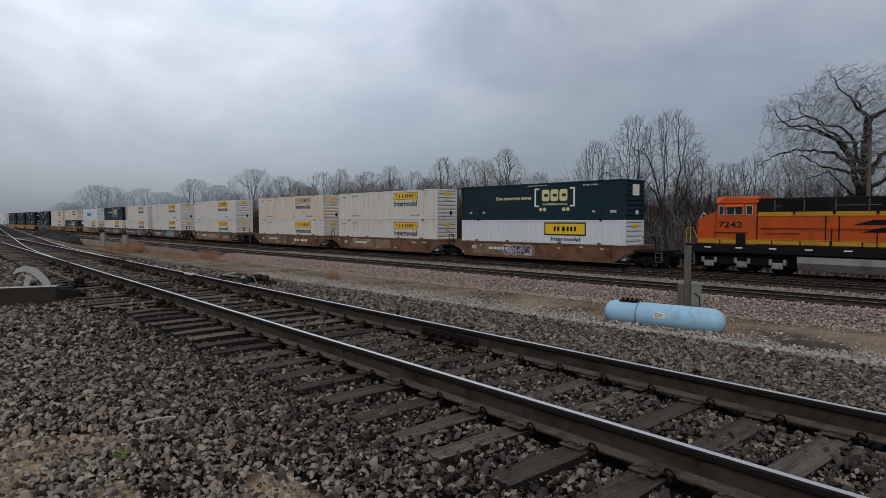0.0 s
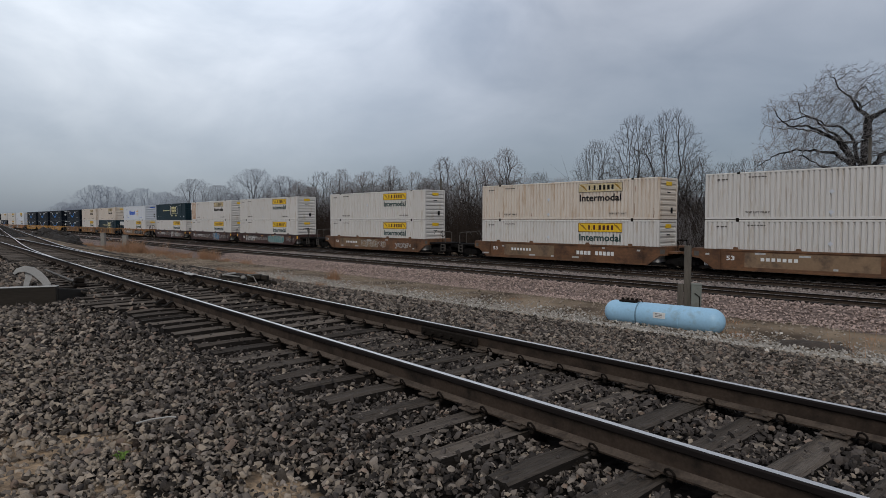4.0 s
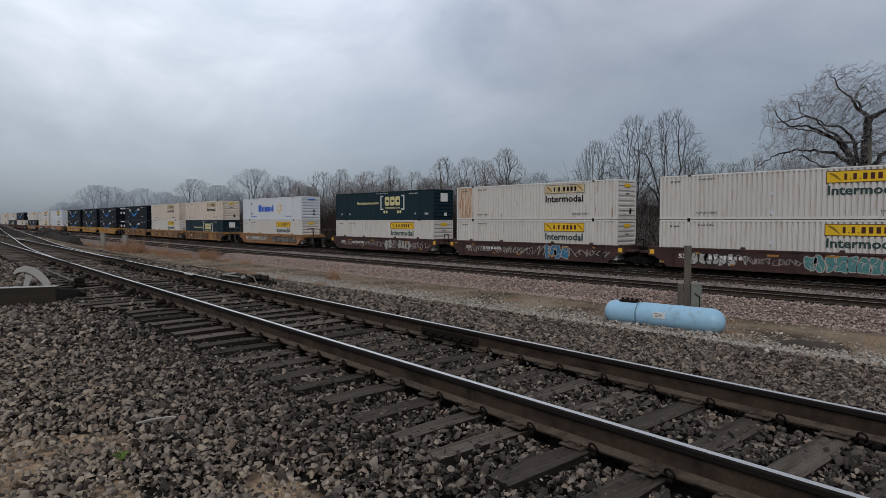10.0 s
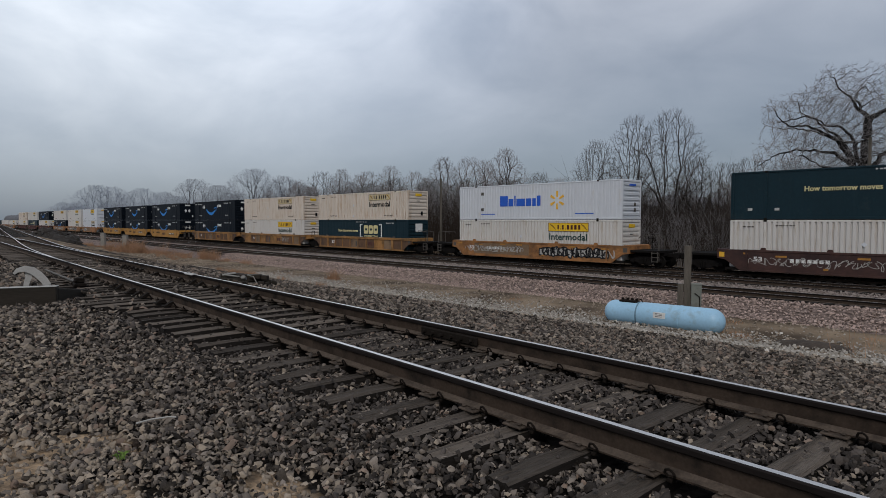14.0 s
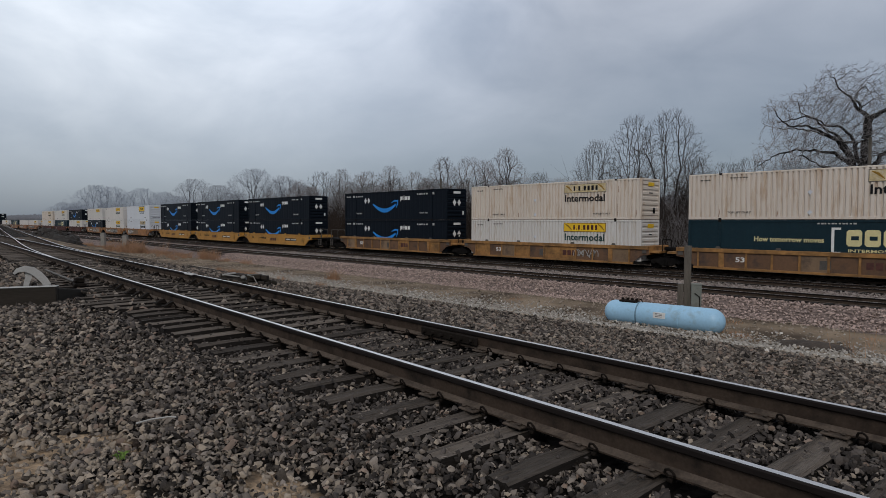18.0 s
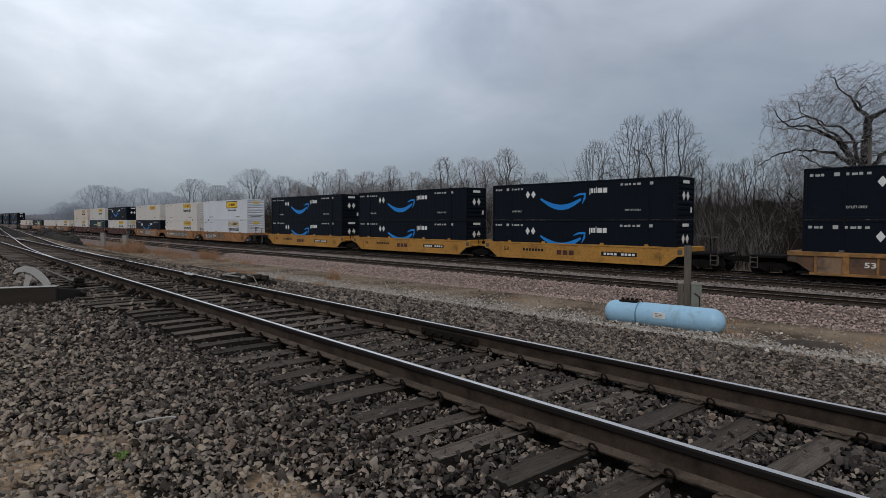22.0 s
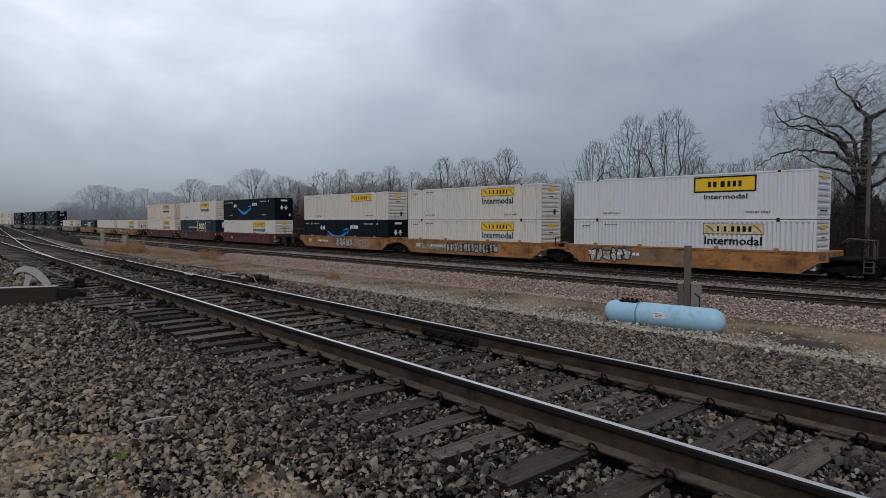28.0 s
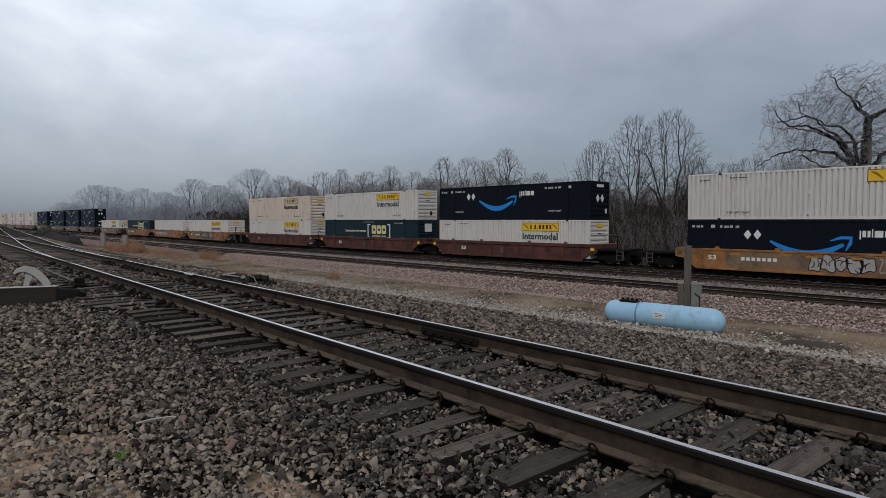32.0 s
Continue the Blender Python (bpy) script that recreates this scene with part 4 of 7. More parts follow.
def graffiti(root, rr, x0, x1, m, h=0.8, zc=0.85, w=0.07):
    """Spray paint: bloated filled shapes with outlines, or looping scrawl; nothing that can be read."""
    x = x0
    while x < x1:
        step = rr.uniform(0.5, 0.8) * max(0.6, h)
        cx, cz = x + step / 2, zc + rr.uniform(-0.06, 0.06)
        if h > 0.6 and rr.random() < 0.85:
            waves = [(k, rr.uniform(0.04, 0.17), rr.uniform(0, 6.28)) for k in (2, 3, 4)]
            ring = []
            for i in range(26):
                a = 2 * math.pi * i / 26
                q = 1 + sum(amp * math.sin(k * a + ph) for k, amp, ph in waves)
                sx, sz = math.copysign(abs(math.cos(a)) ** 0.7, math.cos(a)), math.copysign(abs(math.sin(a)) ** 0.7, math.sin(a))
                ring.append((cx + sx * step * 0.50 * q, cz + sz * h * 0.45 * q))
            body = part("spray_letter", MB().prism(ring, SIDE_Y - 0.004, SIDE_Y - 0.001, "y"), M[m], root, "faded bloated spray-paint letter")
            line = M["tag_white"] if m != "tag_white" else M["tag_dark"]
            part("outline", stroke_band(ring + ring[:1], [w * rr.uniform(0.7, 1.0) for _ in range(27)], SIDE_Y - 0.006, 0.003), line, body, "spray-paint outline")
            for _ in range(2):                      # short curved cuts inside the letter
                a0, bend = rr.uniform(0, 6.28), rr.choice((-1, 1)) * rr.uniform(0.25, 0.45)
                px_, pz_ = cx + rr.uniform(-0.2, 0.2) * step, cz + rr.uniform(-0.2, 0.2) * h
                pts = []
                for i in range(6):
                    pts.append((px_, pz_))
                    px_, pz_ = px_ + math.cos(a0 + bend * i) * 0.10 * h, pz_ + math.sin(a0 + bend * i) * 0.10 * h
                part("inner_line", stroke_band(pts, [w * v for v in (0.4, 0.8, 0.9, 0.9, 0.7, 0.3)], SIDE_Y - 0.008, 0.003), line, body)
        else:                                       # one looping stroke
            f1, f2, ph = rr.uniform(0.8, 2.0), rr.uniform(0.7, 1.9), rr.uniform(0, 6.28)
            tall_ = h * rr.uniform(0.32, 0.58)
            pts = [(cx + (i / 17 - 0.5) * step * 1.25 + 0.34 * step * math.sin(2 * math.pi * f1 * i / 17 + ph), cz + tall_ * math.sin(2 * math.pi * f2 * i / 17 + 1.3 * ph) * rr.uniform(0.8, 1.0)) for i in range(18)]
            part("spray_letter", stroke_band(pts, [w * rr.uniform(0.6, 1.0) for _ in pts], SIDE_Y - 0.006, 0.003), M["tag_white"] if m != "tag_dark" else M["tag_dark"], root, "thin looping spray-paint letter")
        x += step * rr.uniform(0.6, 1.05)


SIDE_Y = -1.53


def make_car(style, colour, left, right, seed, tags=()):
    """One unit of a well car: container centred on it, z = 0 at the rail top. left, right: 'joint' or 'coupler'."""
    rr = random.Random(seed)
    paint = M["car_" + colour]
    words = {"brown": "brown", "maroon": "dark maroon", "orange": "rusty orange", "yellow": "bright yellow", "ochre": "ochre yellow", "rust": "rust-orange",
             "oxide": "dark red oxide", "grey": "dusty grey-brown"}[colour]
    form = "rib-sided" if style == "rib" else "smooth-sided"
    root = tagged(new("well_car"), words + " " + form + " railway well car, weathered" + (" and sprayed with graffiti" if tags else ""), "well car", group="well cars of the train")
    lx = -8.75
    rx = 8.75
    outline = [(lx, 1.47), (rx, 1.47), (rx, 0.92), (8.25, 0.84), (7.35, 0.20), (-7.35, 0.20), (-8.25, 0.84), (lx, 0.92)]
    if style == "smooth":
        for sy in (-1, 1):
            y0, y1 = (SIDE_Y, SIDE_Y + 0.10) if sy < 0 else (1.42, 1.52)
            part("side_sill", MB().prism(outline, y0, y1, "y"), paint, root)
        part("top_chord", MB().box(-7.2, 7.2, SIDE_Y - 0.035, SIDE_Y + 0.10, 1.36, 1.485, 0.012), paint, root)
        part("bottom_chord", MB().box(-7.3, 7.3, SIDE_Y - 0.03, SIDE_Y + 0.08, 0.19, 0.30, 0.012), paint, root)
        for x in (-7.0, 7.0):
            part("gusset", MB().prism([(x - 0.06, 0.22), (x + 0.06, 0.22), (x + 0.06, 1.46), (x - 0.06, 1.46)], SIDE_Y - 0.05, SIDE_Y + 0.02, "y"), paint, root)
    else:
        for sy in (-1, 1):
            y0, y1 = (SIDE_Y + 0.05, SIDE_Y + 0.10) if sy < 0 else (1.42, 1.47)
            part("side_sill", MB().prism(outline, y0, y1, "y"), M["panel_brown"] if colour in ("ochre", "yellow") else paint, root)
        part("top_chord", MB().box(-8.75, 8.75, SIDE_Y - 0.05, SIDE_Y + 0.14, 1.25, 1.49, 0.015), paint, root)
        part("bottom_chord", MB().box(-7.6, 7.6, SIDE_Y - 0.03, SIDE_Y + 0.10, 0.20, 0.34, 0.012), paint, root)
        for i in range(11):
            x = -7.3 + i * 1.46
            wide = 0.16 if i in (1, 9) else 0.06
            if i < 10:
                part("panel", MB().box(x + 0.05, x + 1.41, SIDE_Y + 0.03, SIDE_Y + 0.06, 0.32, 1.27), rr.choice((paint, M["panel_brown"], M["panel_brown"], M["panel_tan"])) if colour == "ochre" else paint, root)
            part("rib", MB().box(x - wide, x + wide, SIDE_Y - 0.03, SIDE_Y + 0.07, 0.3, 1.3, 0.01), paint, root)
        if colour == "ochre":
            for k in range(3):
                part("emblem_bar", MB().box(1.75 + k * 0.42, 2.08 + k * 0.42, SIDE_Y + 0.015, SIDE_Y + 0.034, 0.62, 1.0), M["car_oxide"], root)
        part("data_panel", MB().box(-0.45, 0.1, SIDE_Y + 0.02, SIDE_Y + 0.032, 0.5, 1.0), M["steel_mid"], root)
    part("well_floor", MB().box(-8.3, 8.3, -1.42, 1.42, 0.22, 0.36), M["steel_dark"], root)
    for x in (-6.07, -2.6, 2.6, 6.07):
        part("guide_stub", MB().prism([(x - 0.16, 1.47), (x + 0.16, 1.47), (x + 0.10, 1.62), (x - 0.10, 1.62)], SIDE_Y - 0.01, SIDE_Y + 0.09, "y"), paint if style == "smooth" else M["steel_mid"], root)
    if style == "smooth":
        for k in range(7):
            x, z = -7.6 + k * 2.4 + rr.uniform(-0.7, 0.7), rr.choice((0.45, 1.08, 1.12, 1.2))
            w = rr.choice((0.12, 0.2, 0.3))
            part("reflector", MB().box(x - w, x + w, SIDE_Y - 0.010, SIDE_Y + 0.002, z, z + 0.11), M["amber_dull" if colour in ("maroon", "orange", "yellow") else "letter_grey"], root, "small reflector strip")
        part("dust_panel", MB().box(-6.9 + rr.uniform(0, 2), -1.0 + rr.uniform(0, 4), SIDE_Y - 0.0035, SIDE_Y + 0.001, 0.42, 1.30), M["panel_tan" if colour in ("brown", "orange", "rust", "grey") else "car_" + colour], root, "paler weathered stretch of the side")
    for sx, end in ((-1, left), (1, right)):
        reach = 9.45 if end == "joint" else 10.9
        a, b = sorted((sx * 8.2, sx * reach))
        part("end_platform", MB().box(a, b, -1.35, 1.35, 1.02, 1.18, 0.02), M["steel_dark"] if end == "coupler" else paint, root)
        part("bolster", MB().prism([(sx * 8.2, 1.05), (sx * 8.2, 0.6), (sx * 8.8, 0.45), (sx * 9.3, 0.8), (sx * reach, 0.8), (sx * reach, 1.05)], -0.6, 0.6, "y"), M["steel_dark"], root)
        a, b = sorted((sx * 8.25, sx * 8.75))
        part("end_bulkhead", MB().box(a, b, -1.40, 1.40, 0.9, 1.50, 0.03), paint, root)
        a, b = sorted((sx * 8.8, sx * 9.3))
        part("data_plate", MB().box(min(sx * 8.3, sx * 8.62), max(sx * 8.3, sx * 8.62), SIDE_Y - 0.012, SIDE_Y + 0.002, 1.0, 1.3), M["amber" if colour in ("maroon", "oxide") else "steel_mid"], root)
        if end == "coupler":
            mb = MB()
            mb.box(min(sx * 10.8, sx * 11.45), max(sx * 10.8, sx * 11.45), -0.12, 0.12, 0.72, 0.98, 0.02)
            mb.box(min(sx * 11.35, sx * 11.72), max(sx * 11.35, sx * 11.72), -0.22, 0.2, 0.66, 1.04, 0.04)
            part("coupler", mb, M["steel_dark"], root, "grimy steel coupler")
            for y in (-1.3, -0.45):
                part("handrail", MB().path([(sx * 10.8, y, 1.2), (sx * 10.8, y, 2.15), (sx * 9.6, y, 2.25), (sx * 9.35, y, 2.0)], 0.025, 5), M["steel_mid"], root, "bent steel grab rail")
            part("stanchion", MB().path([(sx * 10.86, -1.3, 0.45), (sx * 10.86, -1.3, 1.9)], 0.025, 5), M["steel_mid"], root)
            steps = MB()
            for z in (0.42, 0.72, 1.0):
                steps.box(min(sx * 10.4, sx * 10.85), max(sx * 10.4, sx * 10.85), -1.46, -1.34, z, z + 0.04)
            for x in (10.4, 10.82):
                steps.box(sx * x - 0.02, sx * x + 0.02, -1.45, -1.39, 0.4, 1.1)
            part("step", steps, M["steel_mid"], root)
            if sx > 0:
                wheel = MB()
                for i in range(14):
                    a0, a1 = 2 * math.pi * i / 14, 2 * math.pi * (i + 1) / 14
                    wheel.tube((10.2 + 0.28 * math.cos(a0), -1.0, 2.0 + 0.28 * math.sin(a0)), (10.2 + 0.28 * math.cos(a1), -1.0, 2.0 + 0.28 * math.sin(a1)), 0.02, n=5)
                wheel.path([(10.2, -1.0, 1.2), (10.2, -1.0, 2.28)], 0.03, 5)
                wheel.path([(9.92, -1.0, 2.0), (10.48, -1.0, 2.0)], 0.018, 5)
                part("brake_wheel", wheel, M["steel_dark"], root)
            truck_parts(root, sx * 9.75)
        elif sx < 0:
            truck_parts(root, -9.62)
            part("articulation_joint", MB().box(-10.1, -9.1, -0.5, 0.5, 1.2, 1.42, 0.03), M["steel_dark"], root, "grimy articulated joint")
            part("grab_loop", MB().path([(-9.9, -1.1, 1.2), (-9.9, -1.1, 1.95), (-9.3, -1.1, 1.95), (-9.3, -1.1, 1.2)], 0.035, 5), M["steel_dark"], root)
    if tags == ("number",):
        for i in range(10):
            if i != 4:
                part("number_bar", MB().box(1.7 + i * 0.32, 1.94 + i * 0.32, SIDE_Y - 0.008, SIDE_Y + 0.004, 0.72, 1.0), M["letter_white"], root)
    elif tags:
        for x0, x1, m, h, w in tags:
            graffiti(root, rr, x0, x1, m, h, 0.83, w)
    if style == "smooth":
        fit_word("53", -6.6, -6.1, 0.8, 1.08, SIDE_Y - 0.006, M["black"] if colour in ("yellow",) else M["letter_white"], "length_mark", root)
        for i in range(7):
            part("number_bar", MB().box(-4.6 + i * 0.3, -4.4 + i * 0.3, SIDE_Y - 0.008, SIDE_Y + 0.004, 0.82, 1.02), M["letter_white"] if colour != "yellow" else M["black"], root)
        if colour == "yellow":
            part("number_plate", MB().box(2.6, 5.4, SIDE_Y - 0.007, SIDE_Y + 0.002, 0.70, 1.0), M["black"], root)
            for i in range(9):
                if i != 4:
                    part("number_bar", MB().box(2.8 + i * 0.28, 3.0 + i * 0.28, SIDE_Y - 0.012, SIDE_Y - 0.004, 0.77, 0.93), M["letter_white"], root)
            for i in range(3):
                part("emblem_bar", MB().box(-1.3 + i * 0.55, -0.86 + i * 0.55, SIDE_Y - 0.008, SIDE_Y + 0.002, 0.62, 0.98), M["car_oxide"], root)
    else:
        fit_word("53", -5.0, -4.45, 0.7, 1.0, SIDE_Y + 0.022, M["letter_white"], "length_mark", root)
    return root


# The train, unit by unit: left end of the container at 0 s, car, colour, ends, upper and lower load.
TRAIN = [
    (-38.57, "smooth", "brown", "joint", "coupler", "csx", "jb_new"),
    (-57.93, "smooth", "brown", "joint", "joint", "jb", "jb"),
    (-77.15, "smooth", "brown", "coupler", "joint", "jb_old", "jb"),
    (-100.69, "smooth", "brown", "coupler", "coupler", "jb", "jb"),
    (-124.09, "smooth", "maroon", "joint", "coupler", "jb", "jb"),
    (-143.4, "smooth", "maroon", "joint", "joint", "jb_rust", "jb"),
    (-162.65, "smooth", "maroon", "coupler", "joint", "csx", "jb"),
    (-186.21, "smooth", "orange", "coupler", "coupler", "mart", "jb"),
    (-209.46, "rib", "ochre", "joint", "coupler", "jb_old", "csx"),
    (-228.92, "rib", "ochre", "joint", "joint", "jb_old", "jb"),
    (-248.21, "rib", "ochre", "coupler", "joint", "smile", "smile"),
    (-271.81, "smooth", "yellow", "joint", "coupler", "smile", "smile"),
    (-291.1, "smooth", "yellow", "joint", "joint", "smile", "smile"),
    (-310.4, "smooth", "yellow", "coupler", "joint", "smile", "smile"),
    (-333.85, "smooth", "orange", "joint", "coupler", "jb_new", "jb_faded"),
    (-353.09, "smooth", "orange", "joint", "joint", "jb", "jb"),
    (-372.42, "smooth", "orange", "coupler", "joint", "jb_bare", "smile"),
    (-395.92, "rib", "oxide", "joint", "coupler", "smile", "jb"),
    (-415.15, "rib", "oxide", "joint", "joint", "jb", "csx"),
    (-434.45, "rib", "oxide", "coupler", "joint", "jb_old", "jb"),
    (-457.95, "smooth", "rust", "joint", "coupler", None, "jb"),
    (-477.25, "smooth", "rust", "joint", "joint", None, "plain"),
    (-496.55, "smooth", "rust", "coupler", "joint", None, "csx"),
    (-520.05, "smooth", "grey", "coupler", "coupler", None, "jb"),
    (-543.55, "smooth", "grey", "joint", "coupler", "smile", "smile"),
    (-562.85, "smooth", "grey", "joint", "joint", "smile", "smile"),
    (-582.15, "smooth", "grey", "coupler", "joint", "smile", "smile"),
    (-605.65, "smooth", "grey", "coupler", "coupler", "smile", "smile"),
    (-629.15, "smooth", "grey", "joint", "coupler", "jb", "jb"),
    (-648.45, "smooth", "grey", "joint", "joint", "jb", "jb"),
    (-667.75, "smooth", "grey", "coupler", "joint", "jb", "jb"),
    (-691.25, "smooth", "grey", "joint", "coupler", "jb_old", "jb"),
    (-710.55, "smooth", "grey", "joint", "joint", "jb", "jb"),
    (-729.85, "smooth", "grey", "coupler", "joint", "jb", "jb"),
]
# Spray-painted tags by unit: from, to, colour, height, stroke.
TAGS = {
    0: ((-3.0, -0.2, "tag_purple", 0.9, 0.12),),
    2: ("number",),
    3: ((-1.8, 2.0, "tag_tan", 0.62, 0.05), (3.9, 5.9, "tag_white", 0.5, 0.10)),
    4: ((-5.8, -2.6, "tag_white", 0.75, 0.05), (0.8, 4.8, "tag_teal", 0.95, 0.06), (5.6, 7.4, "tag_white", 0.45, 0.04), (-2.2, 0.4, "tag_white", 0.4, 0.035)),
    5: ((-6.6, 0.6, "tag_white", 0.55, 0.045), (1.2, 4.4, "tag_blue", 1.0, 0.07), (4.8, 7.2, "tag_white", 0.5, 0.045)),
    6: ((-6.8, 0.8, "tag_white", 0.5, 0.04), (1.0, 4.6, "tag_white", 0.95, 0.05), (4.8, 7.4, "tag_white", 0.55, 0.04)),
    7: ((-7.0, -1.0, "tag_white", 0.5, 0.07), (1.0, 7.0, "tag_white", 0.7, 0.12)),
    9: ((2.9, 4.6, "tag_white", 0.6, 0.06),),
    14: ((-6.5, -3.7, "tag_white", 0.85, 0.08),),
    15: ((-6.8, -2.6, "tag_white", 0.55, 0.06), (-2.4, 3.3, "tag_white", 0.8, 0.08)),
    16: ((-0.9, 2.0, "tag_white", 0.95, 0.06), (2.3, 5.0, "tag_tan", 0.9, 0.06)),
    20: ((-3.0, 3.0, "tag_white", 0.7, 0.1),),
    21: ((-6.0, 0.0, "tag_white", 0.6, 0.1),),
}
MOVERS = []        # (thing, x at 0 s, height above the rail)
forms = {}


def container(kind, q, h):
    if kind not in forms:
        ob = forms[kind] = make_container(kind)
    else:
        ob = copy_thing(forms[kind], pose(0, 0, 0))
    MOVERS.append((ob, q + CL / 2, h))


for i, (q, style, colour, left, right, upper, lower) in enumerate(TRAIN):
    MOVERS.append((make_car(style, colour, left, right, 40 + i, TAGS.get(i, ())), q + CL / 2, 0.0))
    container(lower, q, 0.37)
    if upper:
        container(upper, q, 3.275)


# ---------------------------------------------------------------- locomotive
M["loco_orange"] = mat("orange_engine_paint", (0.42, 0.068, 0.012), 0.5, spec=0.2, scale=0.8, fine=8, vary=0.15, bump=0.04, dirt=(0.16, 0.05, 0.02), dirt_amount=0.25, dirt_scale=1.2)
M["loco_yellow"] = mat("yellow_stripe_paint", (0.40, 0.22, 0.02), 0.55, spec=0.2, scale=1, fine=9, vary=0.15, bump=0, dirt=(0.2, 0.12, 0.03), dirt_amount=0.3)
M["loco_black"] = mat("black_engine_paint", (0.006, 0.006, 0.007), 0.6, spec=0.15, scale=1, fine=9, vary=0.3, bump=0.05)
M["loco_tank"] = mat("dusty_fuel_tank", (0.21, 0.20, 0.19), 0.75, scale=0.8, fine=9, vary=0.2, bump=0.1, dirt=(0.12, 0.11, 0.1), dirt_amount=0.4)
M["glass"] = mat("dark_window_glass", (0.008, 0.010, 0.012), 0.2, scale=1, fine=2, vary=0.1, bump=0, spec=0.6)
M["silver"] = mat("aluminium_frame", (0.45, 0.45, 0.45), 0.4, metal=0.6, scale=3, fine=20, vary=0.15, bump=0)


def make_locomotive():
    """A six-axle diesel, cab towards -x. Lengths from the nose face; z = 0 at the rail top."""
    root = tagged(new("locomotive"), "orange and black diesel locomotive with yellow stripes and dusty trucks", "locomotive")
    o = -10.4
    part("frame", MB().box(o - 0.7, o + 21.5, -1.5, 1.5, 1.25, 1.78, 0.02), M["loco_black"], root, "black underframe and walkway")
    part("stripe", MB().box(o + 0.15, o + 20.5, -1.475, -1.455, 1.84, 2.07), M["loco_yellow"], root, "yellow lower stripe")
    part("stripe", MB().box(o + 0.15, o + 20.5, -1.478, -1.455, 2.10, 2.13), M["loco_yellow"], root, "thin yellow line")
    for k in range(1, 14):
        part("stripe_joint", MB().box(o + k * 1.5, o + k * 1.5 + 0.07, -1.482, -1.46, 1.80, 2.08), M["loco_black"], root)
    nose = MB()
    nose.prism([(o, 1.78), (o + 1.4, 1.78), (o + 1.4, 3.82), (o + 1.2, 3.80), (o + 0.12, 3.40), (o, 3.25)], -1.2, 1.2, "y")
    part("nose", nose, M["loco_orange"], root, "low sloping orange nose")
    cab = MB()
    cab.prism([(o + 1.3, 1.78), (o + 3.65, 1.78), (o + 3.65, 4.55), (o + 1.75, 4.62), (o + 1.35, 4.3), (o + 1.3, 3.8)], -1.45, 1.45, "y")
    part("cab", cab, M["loco_orange"], root, "orange crew cab")
    part("roof", MB().prism([(-1.5, 4.36), (-1.1, 4.72), (1.1, 4.72), (1.5, 4.36), (1.5, 4.30), (-1.5, 4.30)], o + 1.25, o + 3.75, "x"), M["loco_orange"], root, "sloping orange cab roof")
    for x0, x1 in ((1.48, 1.72), (1.95, 2.35), (2.45, 2.85), (3.1, 3.4)):
        w = part("window", MB().box(o + x0 - 0.05, o + x1 + 0.05, -1.475, -1.45, 3.56, 4.16, 0.01), M["silver"], root)
        part("pane", MB().box(o + x0, o + x1, -1.482, -1.46, 3.61, 4.11), M["glass"], w)
    part("awning", MB().prism([(-1.45, 4.25), (-1.72, 4.06), (-1.71, 4.04), (-1.45, 4.20)], o + 1.85, o + 2.95, "x"), M["loco_orange"], root)
    part("side_door", MB().box(o + 2.5, o + 3.05, -1.48, -1.44, 1.7, 2.46), M["loco_black"], root, "dark step recess")
    for k in range(5):
        xs_ = o + 4.6 + k * 1.55
        part("hood_frame", MB().box(xs_, xs_ + 0.06, -1.40, -1.36, 3.80, 4.42), M["steel_mid"], root, "grey frame of a hood screen")
    for xs_ in (4.7, 7.8, 9.3):
        part("hood_frame", MB().box(o + xs_, o + xs_ + 1.4, -1.395, -1.36, 4.06, 4.11), M["steel_mid"], root)
    part("walkway_rail", MB().path([(o + 3.9, -1.5, 2.78), (o + 20.3, -1.5, 2.78)], 0.02, 5), M["loco_black"], root, "thin black handrail")
    for k in range(7):
        part("stanchion", MB().path([(o + 7.6 + k * 2.1, -1.5, 1.78), (o + 7.6 + k * 2.1, -1.5, 2.78)], 0.025, 5), M["loco_black"], root)
    # dark box added to fill the black shade behind the trucks
    part("underframe", MB().box(o - 0.3, o + 20.6, -0.95, 0.95, 0.42, 1.26, 0.03), M["steel_dark"], root, "dark box added in place of the shade under the engine")
    part("hood_step", MB().box(o + 12.0, o + 19.9, -1.5, 1.5, 3.55, 4.62, 0.04), M["loco_black"], root, "wider black radiator section")
    part("engine_hood", MB().box(o + 3.6, o + 19.8, -1.42, 1.42, 1.78, 3.60, 0.02), M["loco_orange"], root, "long orange engine hood")
    part("upper_hood", MB().box(o + 3.62, o + 19.7, -1.38, 1.38, 3.58, 4.55, 0.05), M["loco_black"], root, "black upper hood")
    for k in range(8):
        part("stripe", MB().box(o + 3.75 + k * 2.0, o + 5.6 + k * 2.0, -1.45, -1.41, 3.50, 3.74), M["loco_yellow"], root, "yellow upper stripe")
    for x in (5.0, 6.3, 9.8, 12.4):
        part("intake_screen", MB().box(o + x, o + x + 1.1, -1.40, -1.37, 3.85, 4.42, 0.01), M["steel_dark"], root)
    for x in (3.66, 7.25, 7.9, 11.0, 14.0):
        part("panel_seam", MB().box(o + x, o + x + 0.06, -1.435, -1.41, 1.8, 3.5), M["loco_black"], root)
    fit_word("7242", o + 1.42, o + 2.85, 2.80, 3.18, -1.452, M["black"], "road_number", root, "black numerals")
    for x0, x1, z in ((8.6, 10.6, 3.0), (9.0, 11.2, 2.6)):
        part("emblem_bar", MB().prism([(o + x0, z), (o + x1, z), (o + x1 + 0.5, z + 0.28), (o + x0 + 0.9, z + 0.28)], -1.44, -1.415, "y"), M["loco_black"], root)
